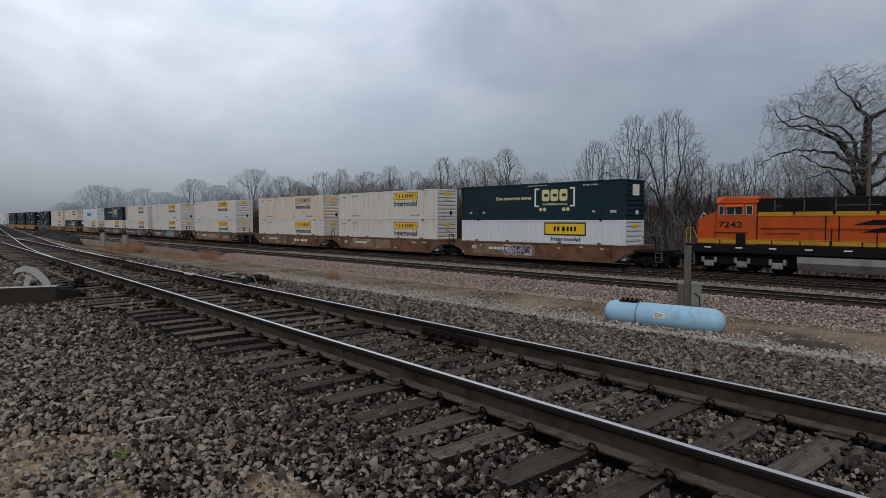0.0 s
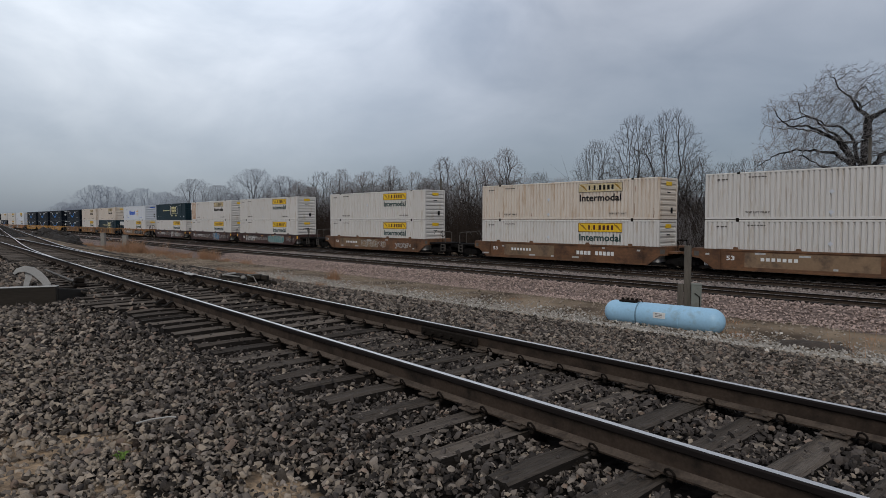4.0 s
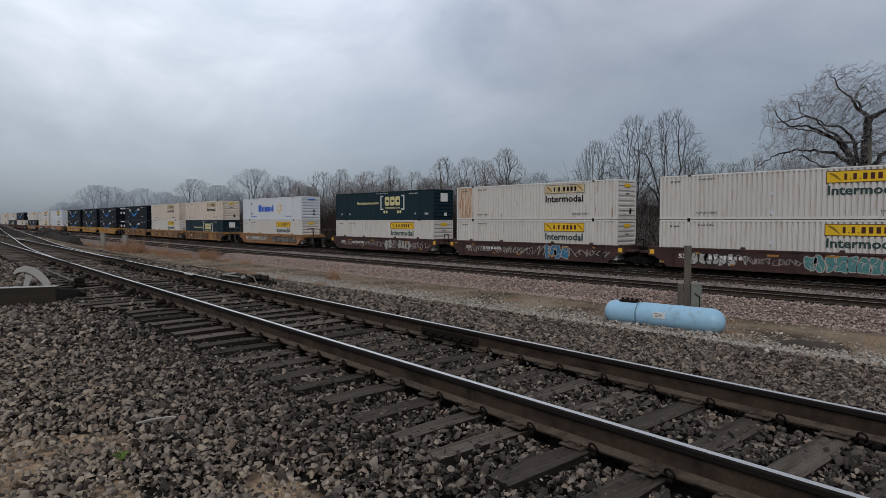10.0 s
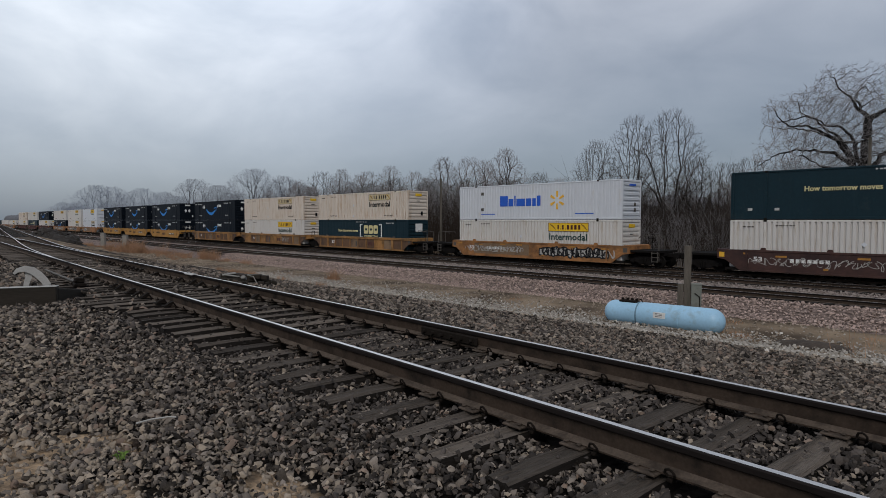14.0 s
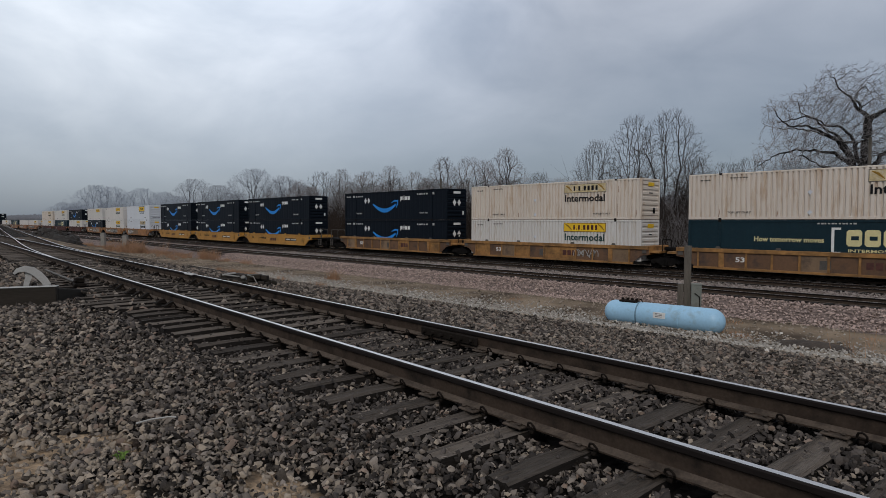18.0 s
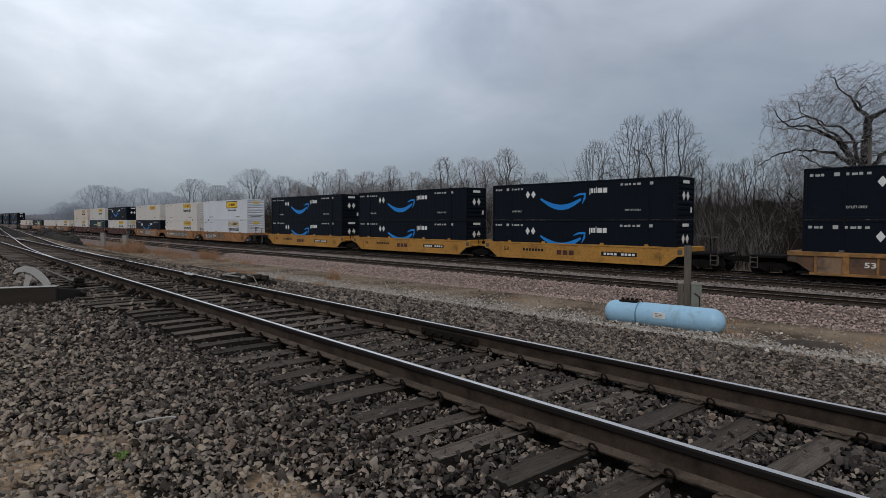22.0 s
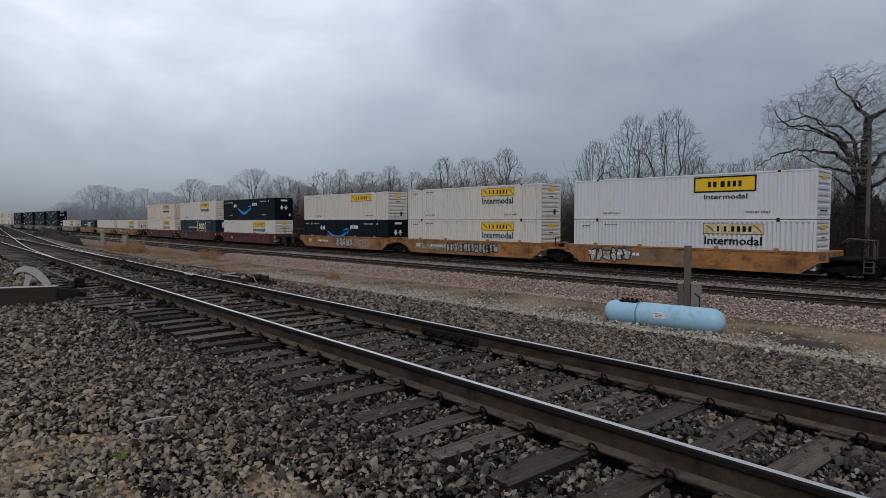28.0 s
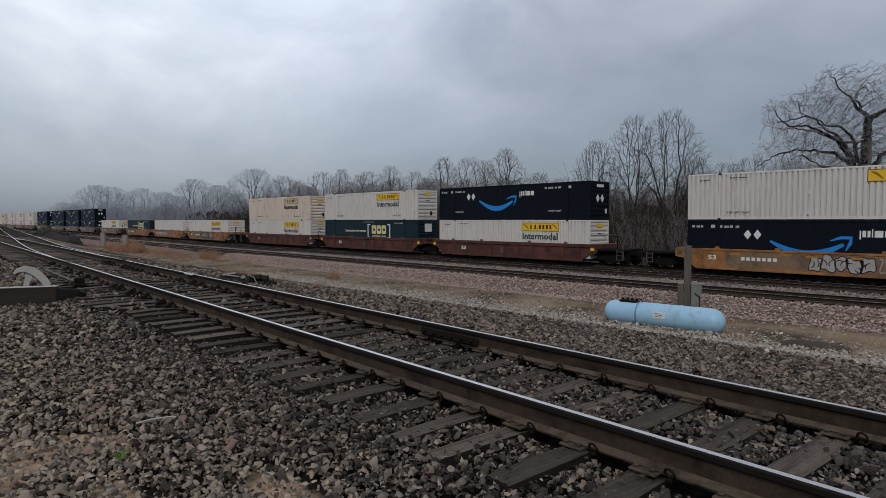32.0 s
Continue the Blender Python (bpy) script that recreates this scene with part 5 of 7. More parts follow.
    for x0, x1 in ((1.2, 3.2), (4.0, 6.0)):
        part("grab_bar", MB().path([(o + x0, -1.5, 2.5), (o + x1, -1.5, 2.5)], 0.018, 5), M["loco_black"], root)
    for k in range(7):
        part("sill_light", MB().box(o + 0.6 + k * 1.9, o + 1.0 + k * 1.9, -1.51, -1.49, 1.54, 1.61), M["letter_white"], root)
    tank = MB()
    tank.prism([(-1.45, 1.16), (-1.5, 0.8), (-1.2, 0.36), (1.2, 0.36), (1.5, 0.8), (1.45, 1.16)], o + 5.9, o + 14.5, "x")
    part("fuel_tank", tank, M["loco_tank"], root, "dusty grey fuel tank")
    for x in (-0.62, -0.35):
        part("end_post", MB().path([(o + x, -1.42, 1.3), (o + x, -1.42, 2.75)], 0.025, 6), M["loco_yellow"], root, "yellow handrail post")
    part("end_handrail", MB().path([(o - 0.62, -1.42, 2.7), (o - 0.2, -1.42, 2.8), (o + 0.1, -1.42, 2.1)], 0.025, 6), M["loco_yellow"], root)
    part("nose_rail", MB().path([(o + 0.02, -1.1, 3.2), (o + 0.35, -1.15, 3.75), (o + 0.5, -1.15, 3.6)], 0.02, 5), M["letter_white"], root)
    st = MB()
    for z in (0.45, 0.8, 1.15):
        st.box(o - 0.65, o - 0.1, -1.5, -1.25, z, z + 0.04)
    st.box(o - 0.66, o - 0.62, -1.5, -1.25, 0.4, 1.3)
    st.box(o - 0.12, o - 0.08, -1.5, -1.25, 0.4, 1.3)
    part("step", st, M["steel_mid"], root)
    part("coupler", MB().box(o - 1.35, o - 0.6, -0.2, 0.2, 0.66, 1.02, 0.04), M["steel_dark"], root)
    part("pilot", MB().prism([(-1.45, 0.2), (1.45, 0.2), (1.45, 1.3), (-1.45, 1.3)], o - 0.75, o - 0.66, "x"), M["loco_black"], root)
    for first in (0.8, 14.6):
        mb = MB()
        for sy in (-1, 1):
            mb.prism([(o + first - 0.6, 0.55), (o + first + 4.6, 0.55), (o + first + 4.6, 0.85), (o + first + 3.6, 1.02), (o + first + 0.4, 1.02), (o + first - 0.6, 0.85)], sy * 1.12 - 0.08, sy * 1.12 + 0.08, "y")
        for k in range(3):
            mb.tube((o + first + 2.0 * k, -0.9, 0.53), (o + first + 2.0 * k, 0.9, 0.53), 0.09, n=8)
        bogie = part("bogie", mb, M["steel_dark"], root, "three-axle truck")
        for k in range(3):
            x = o + first + 2.0 * k
            for sy in (-1, 1):
                wob = new("wheel", WHEEL)
                wob.parent = bogie
                wob.matrix_basis = pose(x, sy * 0.75, 0.53) @ Matrix.Diagonal((1.23, 1, 1.23, 1))
            bx = MB()
            bx.box(x - 0.3, x + 0.3, -1.34, -1.15, 0.36, 0.74, 0.04)
            bx.tube((x, -1.34, 0.53), (x, -1.42, 0.53), 0.13, n=10)
            bx.box(x - 0.48, x - 0.3, -1.3, -1.2, 0.6, 0.95, 0.03)
            bx.box(x + 0.3, x + 0.48, -1.3, -1.2, 0.6, 0.95, 0.03)
            part("axle_box", bx, M["loco_tank"], bogie, "dusty grey axle box")
    return root


MOVERS.append((make_locomotive(), -6.95, 0.0))

# ---------------------------------------------------------------- things beside the tracks
M["tank_blue"] = mat("pale_blue_tank_paint", (0.30, 0.50, 0.66), 0.4, scale=1.2, fine=14, vary=0.10, bump=0.04, dirt=(0.24, 0.33, 0.38), dirt_amount=0.3, dirt_scale=2.0)
M["tank_seam"] = mat("dull_blue_weld_band", (0.13, 0.22, 0.29), 0.6, scale=2, fine=20, vary=0.25, bump=0.1)
M["old_wood"] = mat("grey_weathered_post_wood", (0.098, 0.085, 0.070), 0.85, scale=3, fine=22, vary=0.35, bump=0.6, stretch=(3, 3, 0.4), dirt=(0.05, 0.05, 0.04), dirt_amount=0.4)
M["box_grey"] = mat("weathered_grey_green_box", (0.16, 0.17, 0.15), 0.7, scale=2, fine=20, vary=0.2, bump=0.1, dirt=(0.08, 0.07, 0.06), dirt_amount=0.35)
M["concrete"] = mat("pale_concrete", (0.23, 0.22, 0.20), 0.9, scale=3, fine=25, vary=0.2, bump=0.3, dirt=(0.15, 0.14, 0.12), dirt_amount=0.4)
M["dark_beam"] = mat("wet_dark_timber", (0.028, 0.023, 0.018), 0.85, spec=0.2, scale=2, fine=14, vary=0.3, bump=0.5, stretch=(0.5, 3, 3))
M["pale_sheet"] = mat("pale_weathered_sheet", (0.34, 0.33, 0.31), 0.75, scale=3, fine=20, vary=0.18, bump=0.25, dirt=(0.2, 0.19, 0.17), dirt_amount=0.35)
M["soil_mound"] = mat("dark_turned_soil", (0.026, 0.021, 0.017), 0.95, scale=1.5, fine=9, vary=0.5, bump=1.0, dist=0.08)
M["straw"] = mat("dry_straw_grass", (0.31, 0.18, 0.105), 0.9, scale=1, fine=9, vary=0.3, per_island=1.2, bump=0)


def lathe(mb, prof, axis_y, axis_z, n=28):
    """A round body along x from (x, radius) pairs."""
    vs = [(x, axis_y + r * math.cos(2 * math.pi * i / n), axis_z + r * math.sin(2 * math.pi * i / n)) for x, r in prof for i in range(n)]
    fs = [(k * n + i, k * n + (i + 1) % n, (k + 1) * n + (i + 1) % n, (k + 1) * n + i) for k in range(len(prof) - 1) for i in range(n)]
    return mb.add(vs, fs)


def propane_tank():
    root = tagged(new("gas_tank"), "pale blue horizontal steel gas tank half sunk in gravel", "gas tank")
    R, H = 0.47, 2.30
    prof = [(-H + 0.45 * (1 - math.cos(math.pi / 2 * i / 8)), max(0.003, R * math.sin(math.pi / 2 * i / 8))) for i in range(9)]
    prof = prof + [(-p, r) for p, r in prof[::-1]]
    mb = lathe(MB(), prof, 0, 0.0)
    part("shell", mb, M["tank_blue"], root, smooth=True)
    for x in (-0.85, 0.75):
        part("band", lathe(MB(), [(x - 0.03, R + 0.001), (x - 0.025, R + 0.012), (x + 0.025, R + 0.012), (x + 0.03, R + 0.001)], 0, 0.0), M["tank_seam" if x < 0 else "tank_blue"], root, "dull weld band" if x < 0 else "", smooth=False)
    # valve cluster under a rusty split cover
    for x in (-1.55, -1.35, -1.16, -0.98):
        part("valve", MB().tube((x, -0.05, R - 0.04), (x, -0.05, R + 0.12), 0.065, 0.05, 10), M["iron"], root, "rusty valve")
    part("cover", MB().box(-1.66, -0.9, -0.2, 0.12, R - 0.05, R + 0.04, 0.03), M["iron"], root, "dark rusty valve base")
    part("pipe", MB().path([(-0.98, -0.05, R + 0.12), (-0.8, -0.05, R + 0.1), (-0.72, -0.05, R - 0.02)], 0.022, 6), M["iron"], root)
    lab = part("data_plate", MB().box(-0.14, 0.32, -R - 0.012, -R + 0.03, -0.02, 0.2), M["letter_white"], root, "small white label")
    for z in (0.03, 0.09, 0.14):
        part("text_bar", MB().box(-0.06, 0.2, -R - 0.016, -R - 0.010, z, z + 0.02), M["steel_mid"], lab)
    for x in (-1.3, 1.3):
        part("saddle", MB().box(x - 0.12, x + 0.12, -0.35, 0.35, -0.62, -0.36, 0.02), M["concrete"], root)
    return root


tank_ob = propane_tank()
tank_ob.matrix_basis = pose(-11.06, 21.97, -2.20, 0, 0, 4.0)


def marker_post():
    root = tagged(new("wooden_post"), "tall grey wooden post with two boards at its foot", "post")
    part("post", MB().box(-0.15, 0.15, -0.13, 0.13, -0.3, 2.78, 0.02), M["old_wood"], root)
    part("cap", MB().box(-0.16, 0.16, -0.14, 0.14, 2.74, 2.80, 0.015), M["old_wood"], root)
    part("board", MB().box(-0.40, -0.16, -0.2, -0.02, -0.3, 1.12, 0.015), M["old_wood"], root)
    part("cabinet", MB().box(0.16, 0.58, -0.3, 0.06, -0.3, 1.12, 0.02), M["box_grey"], root, "grey-green metal box")
    part("cabinet_lid", MB().box(0.14, 0.60, -0.32, 0.08, 1.10, 1.15, 0.01), M["box_grey"], root)
    part("conduit", MB().path([(0.5, -0.31, -0.2), (0.5, -0.33, 0.6), (0.3, -0.33, 0.75)], 0.02, 6), M["iron"], root)
    return root


mp_ob = marker_post()
mp_ob.matrix_basis = pose(-12.1, 26.35, -2.48, 0, 0, 25)


def timber_box():
    root = tagged(new("timber_edging"), "dark wet timber edging with pale top", "timber edging")
    part("beam", MB().box(-2.2, 0.95, -0.09, 0.09, -0.16, 0.22, 0.015), M["dark_beam"], root)
    # thin pale strip along the top of the long beam
    part("beam_cap", MB().box(-2.2, 0.95, -0.095, 0.095, 0.22, 0.235, 0.005), M["pale_sheet"], root, "pale top face")
    e = part("beam", MB().box(0.0, 1.5, -0.06, 0.06, -0.16, 0.13, 0.015), M["dark_beam"], root)
    e.matrix_basis = pose(0.90, 0.0, 0.06, 0, 7, 82)
    return root


tb = timber_box()
tb.matrix_basis = pose(-13.42, 1.75, 0.0, 0, 0, 66)


def bent_sheet():
    """A pale flat strip sprung into an arch, with a second leg inside it."""
    root = tagged(new("bent_sheet"), "pale bent strip of weathered sheet in an arch", "scrap sheet")
    arch = [(-0.46, 0.30), (-0.36, 0.40), (-0.18, 0.44), (0.02, 0.38), (0.18, 0.25), (0.32, 0.08), (0.42, -0.10)]
    part("strip", stroke_band(arch, (0.06, 0.13, 0.18, 0.22, 0.22, 0.21, 0.20), 0.0, 0.05), M["pale_sheet"], root)
    part("leg", stroke_band([(-0.10, 0.36), (-0.08, 0.2), (-0.14, 0.02), (-0.16, -0.12)], (0.16, 0.17, 0.15, 0.14), 0.06, 0.04), M["pale_sheet"], root)
    return root


bs = bent_sheet()
bs.matrix_basis = pose(-16.3, 2.78, 0.02, -14, 0, 80) @ Matrix.Diagonal((0.72, 0.8, 0.76, 1))

for (cx, cy), hh in (((-100.9, 26.3), 1.25), ((-86.3, 25.1), 1.2)):
    root = tagged(new("concrete_post"), "short pale concrete post standing in dry grass", "concrete post", group="posts by the siding")
    part("shaft", MB().box(-0.35, 0.35, -0.2, 0.2, -1.0, hh, 0.05), M["concrete"], root)
    part("plate", MB().box(-0.37, 0.37, -0.22, 0.22, hh, hh + 0.08, 0.02), M["concrete"], root)
    root.matrix_basis = pose(cx, cy, -1.75, 0, 0, 30)

# old tie pile beside the track, with a pale slab on it
rj = random.Random(9)
pile = tagged(new("scrap_pile"), "heap of old broken ties with pale slabs and a pipe", "scrap pile")
for k in range(6):
    ob = part("old_tie", MB().box(-0.9, 0.9, -0.11, 0.11, 0, 0.17, 0.02), M["dark_beam"], pile)
    ob.matrix_basis = pose(rj.uniform(-0.4, 0.4), rj.uniform(-0.5, 0.5), 0.0 + 0.12 * (k // 2), rj.uniform(-4, 4), rj.uniform(-5, 5), 20 + rj.uniform(-25, 25))
for k in range(3):
    ob = part("slab", MB().box(-0.26, 0.26, -0.09, 0.09, 0, 0.05, 0.015), M["concrete"], pile, "pale slab")
    ob.matrix_basis = pose(rj.uniform(-0.6, 0.5), rj.uniform(-0.3, 0.3), 0.34 + 0.03 * k, rj.uniform(-8, 8), rj.uniform(-10, 10), rj.uniform(0, 60))
part("pipe", MB().path([(0.3, -0.1, 0.4), (0.7, -0.3, 0.38), (1.1, -0.6, 0.05)], 0.018, 6), M["concrete"], pile)
for k in range(14):
    ob = part("rubble", MB().box(-0.12, 0.12, -0.09, 0.09, -0.02, rj.uniform(0.06, 0.14), 0.03), M[rj.choice(("dark_beam", "concrete", "dark_beam"))], pile)
    ob.matrix_basis = pose(rj.uniform(-1.1, 1.1), rj.uniform(-0.5, 0.5), rj.uniform(0.0, 0.36), rj.uniform(-30, 30), rj.uniform(-30, 30), rj.uniform(0, 180))
pile.matrix_basis = pose(-14.3, 6.8, ground_z(-14.3, 6.8) - 0.05, 0, 0, 30) @ Matrix.Diagonal((0.62, 0.62, 0.62, 1))

# white switch plate against the far rail, and dark rail joints
sw = tagged(new("switch_plate"), "pale bent steel cover plate lying on the rail", "cover plate")
part("plate", MB().box(-0.26, 0.26, -0.07, 0.05, 0.0, 0.02, 0.006), M["pale_sheet"], sw)
sw.matrix_basis = pose(*near_uv(-14.75, NEAR_V + GA - 0.04), 0.175, 10, 0, -4)
for u0 in (-5.45,):
    jx, jy = near_uv(u0, NEAR_V + GA - 0.05)
    jb = tagged(new("joint_bar"), "black bolted joint bar on the rail", "joint bar")
    part("bar", MB().box(-0.5, 0.5, -0.035, 0.0, 0.03, 0.13, 0.01), M["iron"], jb)
    for k in range(6):
        part("bolt", MB().tube((-0.42 + 0.168 * k, -0.035, 0.08), (-0.42 + 0.168 * k, -0.075, 0.08), 0.02, n=6), M["iron"], jb)
    jb.matrix_basis = pose(jx, jy, 0.0, 0, 0, -math.degrees(LEAN))

# stub siding rail in the low ground
stub = tagged(new("siding_rail"), "old rust-brown rail of a short stub siding", "rail")
part("rail", rail_mesh([(-86.0, 29.1), (-83.0, 28.9), (-70.3, 27.8), (-61.5, 27.2)], -0.03, "rail"), None, stub)
stub.location = (0, 0, -2.10)

# heap of dark soil
mound = MB()
nm, mm = 70, 26
for i in range(nm + 1):
    for j in range(mm + 1):
        a, b = i / nm * 2 - 1, j / mm * 2 - 1
        r2 = a * a + b * b
        hgt = max(0.0, 1 - r2) * (0.5 + 0.75 * noise.noise((a * 3.2, b * 1.6, 1))) + 0.22 * noise.noise((a * 14, b * 6, 2)) + 0.10 * noise.noise((a * 40, b * 14, 6))
        mound.v.append((a * 9.0, b * 2.6, hgt * (1 if r2 < 1.2 else 0) - (0.25 if r2 >= 1 else 0)))
for i in range(nm):
    for j in range(mm):
        mound.f.append((i * (mm + 1) + j, (i + 1) * (mm + 1) + j, (i + 1) * (mm + 1) + j + 1, i * (mm + 1) + j + 1))
md = tagged(part("earth_mound", mound, M["soil_mound"], None, smooth=True), "dark heap of turned soil and debris", "earth mound")
md.matrix_basis = pose(-77.0, 15.0, ground_z(-77, 15.0) - 0.05, 0, 0, -8) @ Matrix.Diagonal((1.1, 1.0, 1.7, 1))

# wooden line poles behind the tracks
for px_, py_, top, arm in ((-10.45, 50.0, 7.05, 5.0), (-49.2, 46.5, 6.0, None)):
    pole = tagged(new("utility_pole"), "weathered wooden line pole" + (" with a crossarm" if arm else " without wires"), "utility pole")
    part("shaft", MB().tube((0, 0, -2.3), (0, 0, top), 0.15, 0.11, 10), M["old_wood"], pole)
    if arm:
        part("crossarm", MB().box(-0.9, 0.9, -0.06, 0.06, arm - 0.06, arm + 0.06, 0.01), M["old_wood"], pole)
        for k in (-0.8, -0.4, 0.4, 0.8):
            part("insulator", MB().tube((k, 0, arm + 0.06), (k, 0, arm + 0.2), 0.04, 0.03, 8), M["glass"], pole)
    pole.matrix_basis = pose(px_, py_, 0, 0, 0, 20)

# switch rod and the low block beside the points
rod = tagged(new("switch_rod"), "pale steel switch rod lying across the long ties", "switch rod")
part("rod", MB().tube((-2.4, 0, 0), (2.4, 0, 0), 0.026, n=8), M["steel_mid"], rod)
part("clevis", MB().box(2.3, 2.5, -0.06, 0.06, -0.05, 0.05, 0.01), M["iron"], rod)
rod.matrix_basis = pose(-18.1, 3.68, 0.03, 0, 0, -3.4)
blk = tagged(new("switch_stand"), "low black switch stand base on two long ties", "switch stand")
part("base", MB().box(-0.16, 0.16, -0.12, 0.12, 0.0, 0.08, 0.02), M["iron"], blk)
part("housing", MB().box(-0.1, 0.1, -0.09, 0.09, 0.08, 0.2, 0.02), M["iron"], blk)
part("lever", MB().path([(0.06, -0.06, 0.16), (0.3, -0.2, 0.1)], 0.018, 6), M["iron"], blk)
blk.matrix_basis = pose(-15.35, 3.5, -0.03, 0, 0, -4)

# dark damp heap of dirt in the low ground
wet = MB()
for i in range(19):
    for j in range(9):
        a, b = i / 9 - 1, j / 4 - 1
        wet.v.append((a * 1.1, b * 0.5, max(-0.05, (1 - a * a - b * b) * 0.13 + 0.05 * noise.noise((a * 4, b * 4, 3)))))
for i in range(18):
    for j in range(8):
        wet.f.append((i * 9 + j, (i + 1) * 9 + j, (i + 1) * 9 + j + 1, i * 9 + j + 1))
M["damp_dirt"] = mat("damp_brown_dirt", (0.052, 0.040, 0.031), 0.95, scale=3, fine=14, vary=0.5, bump=1.0, dist=0.04)
wd = tagged(part("dirt_mound", wet, M["damp_dirt"], None, smooth=True), "low dark mound of damp dirt by the gas tank", "dirt mound")
wd.matrix_basis = pose(-5.9, 21.8, -2.53, 0, 0, 4)


# ---------------------------------------------------------------- bare winter trees
M["bark"] = mat("dark_wet_bark", (0.016, 0.014, 0.013), 0.9, scale=2, fine=14, vary=0.4, bump=0.4)
# bark_mid and bark_far: paler with distance, haze painted into the bark colour
M["bark_mid"] = mat("lichen_grey_bark", (0.055, 0.05, 0.048), 0.9, scale=1, fine=8, vary=0.35, bump=0.3)
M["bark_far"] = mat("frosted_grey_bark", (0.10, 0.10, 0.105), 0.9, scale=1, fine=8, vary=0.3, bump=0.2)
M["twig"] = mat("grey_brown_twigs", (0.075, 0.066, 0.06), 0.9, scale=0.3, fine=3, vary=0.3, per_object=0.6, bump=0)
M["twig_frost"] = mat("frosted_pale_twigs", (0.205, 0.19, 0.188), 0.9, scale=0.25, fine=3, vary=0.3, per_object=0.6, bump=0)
# far and distant trees: pale blue-grey painted in as haze
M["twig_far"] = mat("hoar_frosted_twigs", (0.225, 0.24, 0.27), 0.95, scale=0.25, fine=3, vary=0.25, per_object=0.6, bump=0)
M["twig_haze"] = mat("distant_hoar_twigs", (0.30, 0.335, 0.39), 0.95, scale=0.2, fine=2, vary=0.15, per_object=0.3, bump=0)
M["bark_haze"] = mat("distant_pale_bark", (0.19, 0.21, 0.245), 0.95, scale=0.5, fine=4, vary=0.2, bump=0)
M["brush"] = mat("bare_brush_stems", (0.038, 0.029, 0.024), 0.95, spec=0.1, scale=0.15, fine=1.5, vary=0.55, per_island=1.0, bump=0)


def limb_tube(store, p0, p1, r0, r1, n):
    d = (p1 - p0)
    if d.length < 1e-5:
        return
    d.normalize()
    a = d.orthogonal().normalized()
    b = d.cross(a)
    o = len(store[0])
    for p, r in ((p0, r0), (p1, r1)):
        for i in range(n):
            w = 2 * math.pi * i / n
            store[0].append(tuple(p + (a * math.cos(w) + b * math.sin(w)) * r))
    for i in range(n):
        store[1].append((o + i, o + (i + 1) % n, o + n + (i + 1) % n, o + n + i))


def twig_cone(store, p0, p1, r):
    d = (p1 - p0).normalized()
    a = d.orthogonal().normalized()
    b = d.cross(a)
    o = len(store[0])
    for w in (0.0, 2.094, 4.189):
        store[0].append(tuple(p0 + (a * math.cos(w) + b * math.sin(w)) * r))
    store[0].append(tuple(p1))
    store[1].extend(((o, o + 1, o + 3), (o + 1, o + 2, o + 3), (o + 2, o, o + 3)))


def colony(rng, nodes, parents, marks, step, kill, reach, up, wander, turns):
    """Lets a skeleton grow towards marks spread through the crown, twig by twig, until the marks are used up."""
    pos, par = [np.array(p, float) for p in nodes], list(parents)
    kids = [0] * len(pos)
    for p in par:
        if p >= 0:
            kids[p] += 1
    near_i = np.zeros(len(marks), int)
    near_d = np.full(len(marks), 1e9)

    def look_at(first):
        for a in range(first, len(pos), 400):
            block = np.array(pos[a:a + 400])
            d2 = ((marks[:, None] - block[None]) ** 2).sum(2)
            k = d2.argmin(1)
            d = np.sqrt(d2[np.arange(len(marks)), k])
            better = d < near_d
            near_d[better], near_i[better] = d[better], k[better] + a
    look_at(0)
    for _ in range(turns):
        live = near_d < reach
        if not live.any():
            if len(marks) == 0:
                break
            live = near_d < near_d.min() * 1.2
        ids = near_i[live]
        way = marks[live] - np.array(pos)[ids]
        way /= np.linalg.norm(way, axis=1)[:, None] + 1e-9
        total = np.zeros((len(pos), 3))
        np.add.at(total, ids, way)
        first = len(pos)
        for i in np.unique(ids):
            if kids[i] > 3:
                continue
            d = total[i] / (np.linalg.norm(total[i]) + 1e-9)
            if par[i] >= 0:
                back = pos[i] - pos[par[i]]
                d = d + 0.45 * back / (np.linalg.norm(back) + 1e-9)
            d = d + np.array((0, 0, up)) + rng.normal(0, wander, 3)
            pos.append(pos[i] + d / np.linalg.norm(d) * step)
            par.append(int(i))
            kids[i] += 1
            kids.append(0)
        if len(pos) == first:
            break
        look_at(first)
        keep = near_d > kill
        marks, near_i, near_d = marks[keep], near_i[keep], near_d[keep]
        if len(marks) == 0:
            break
    return pos, par, kids


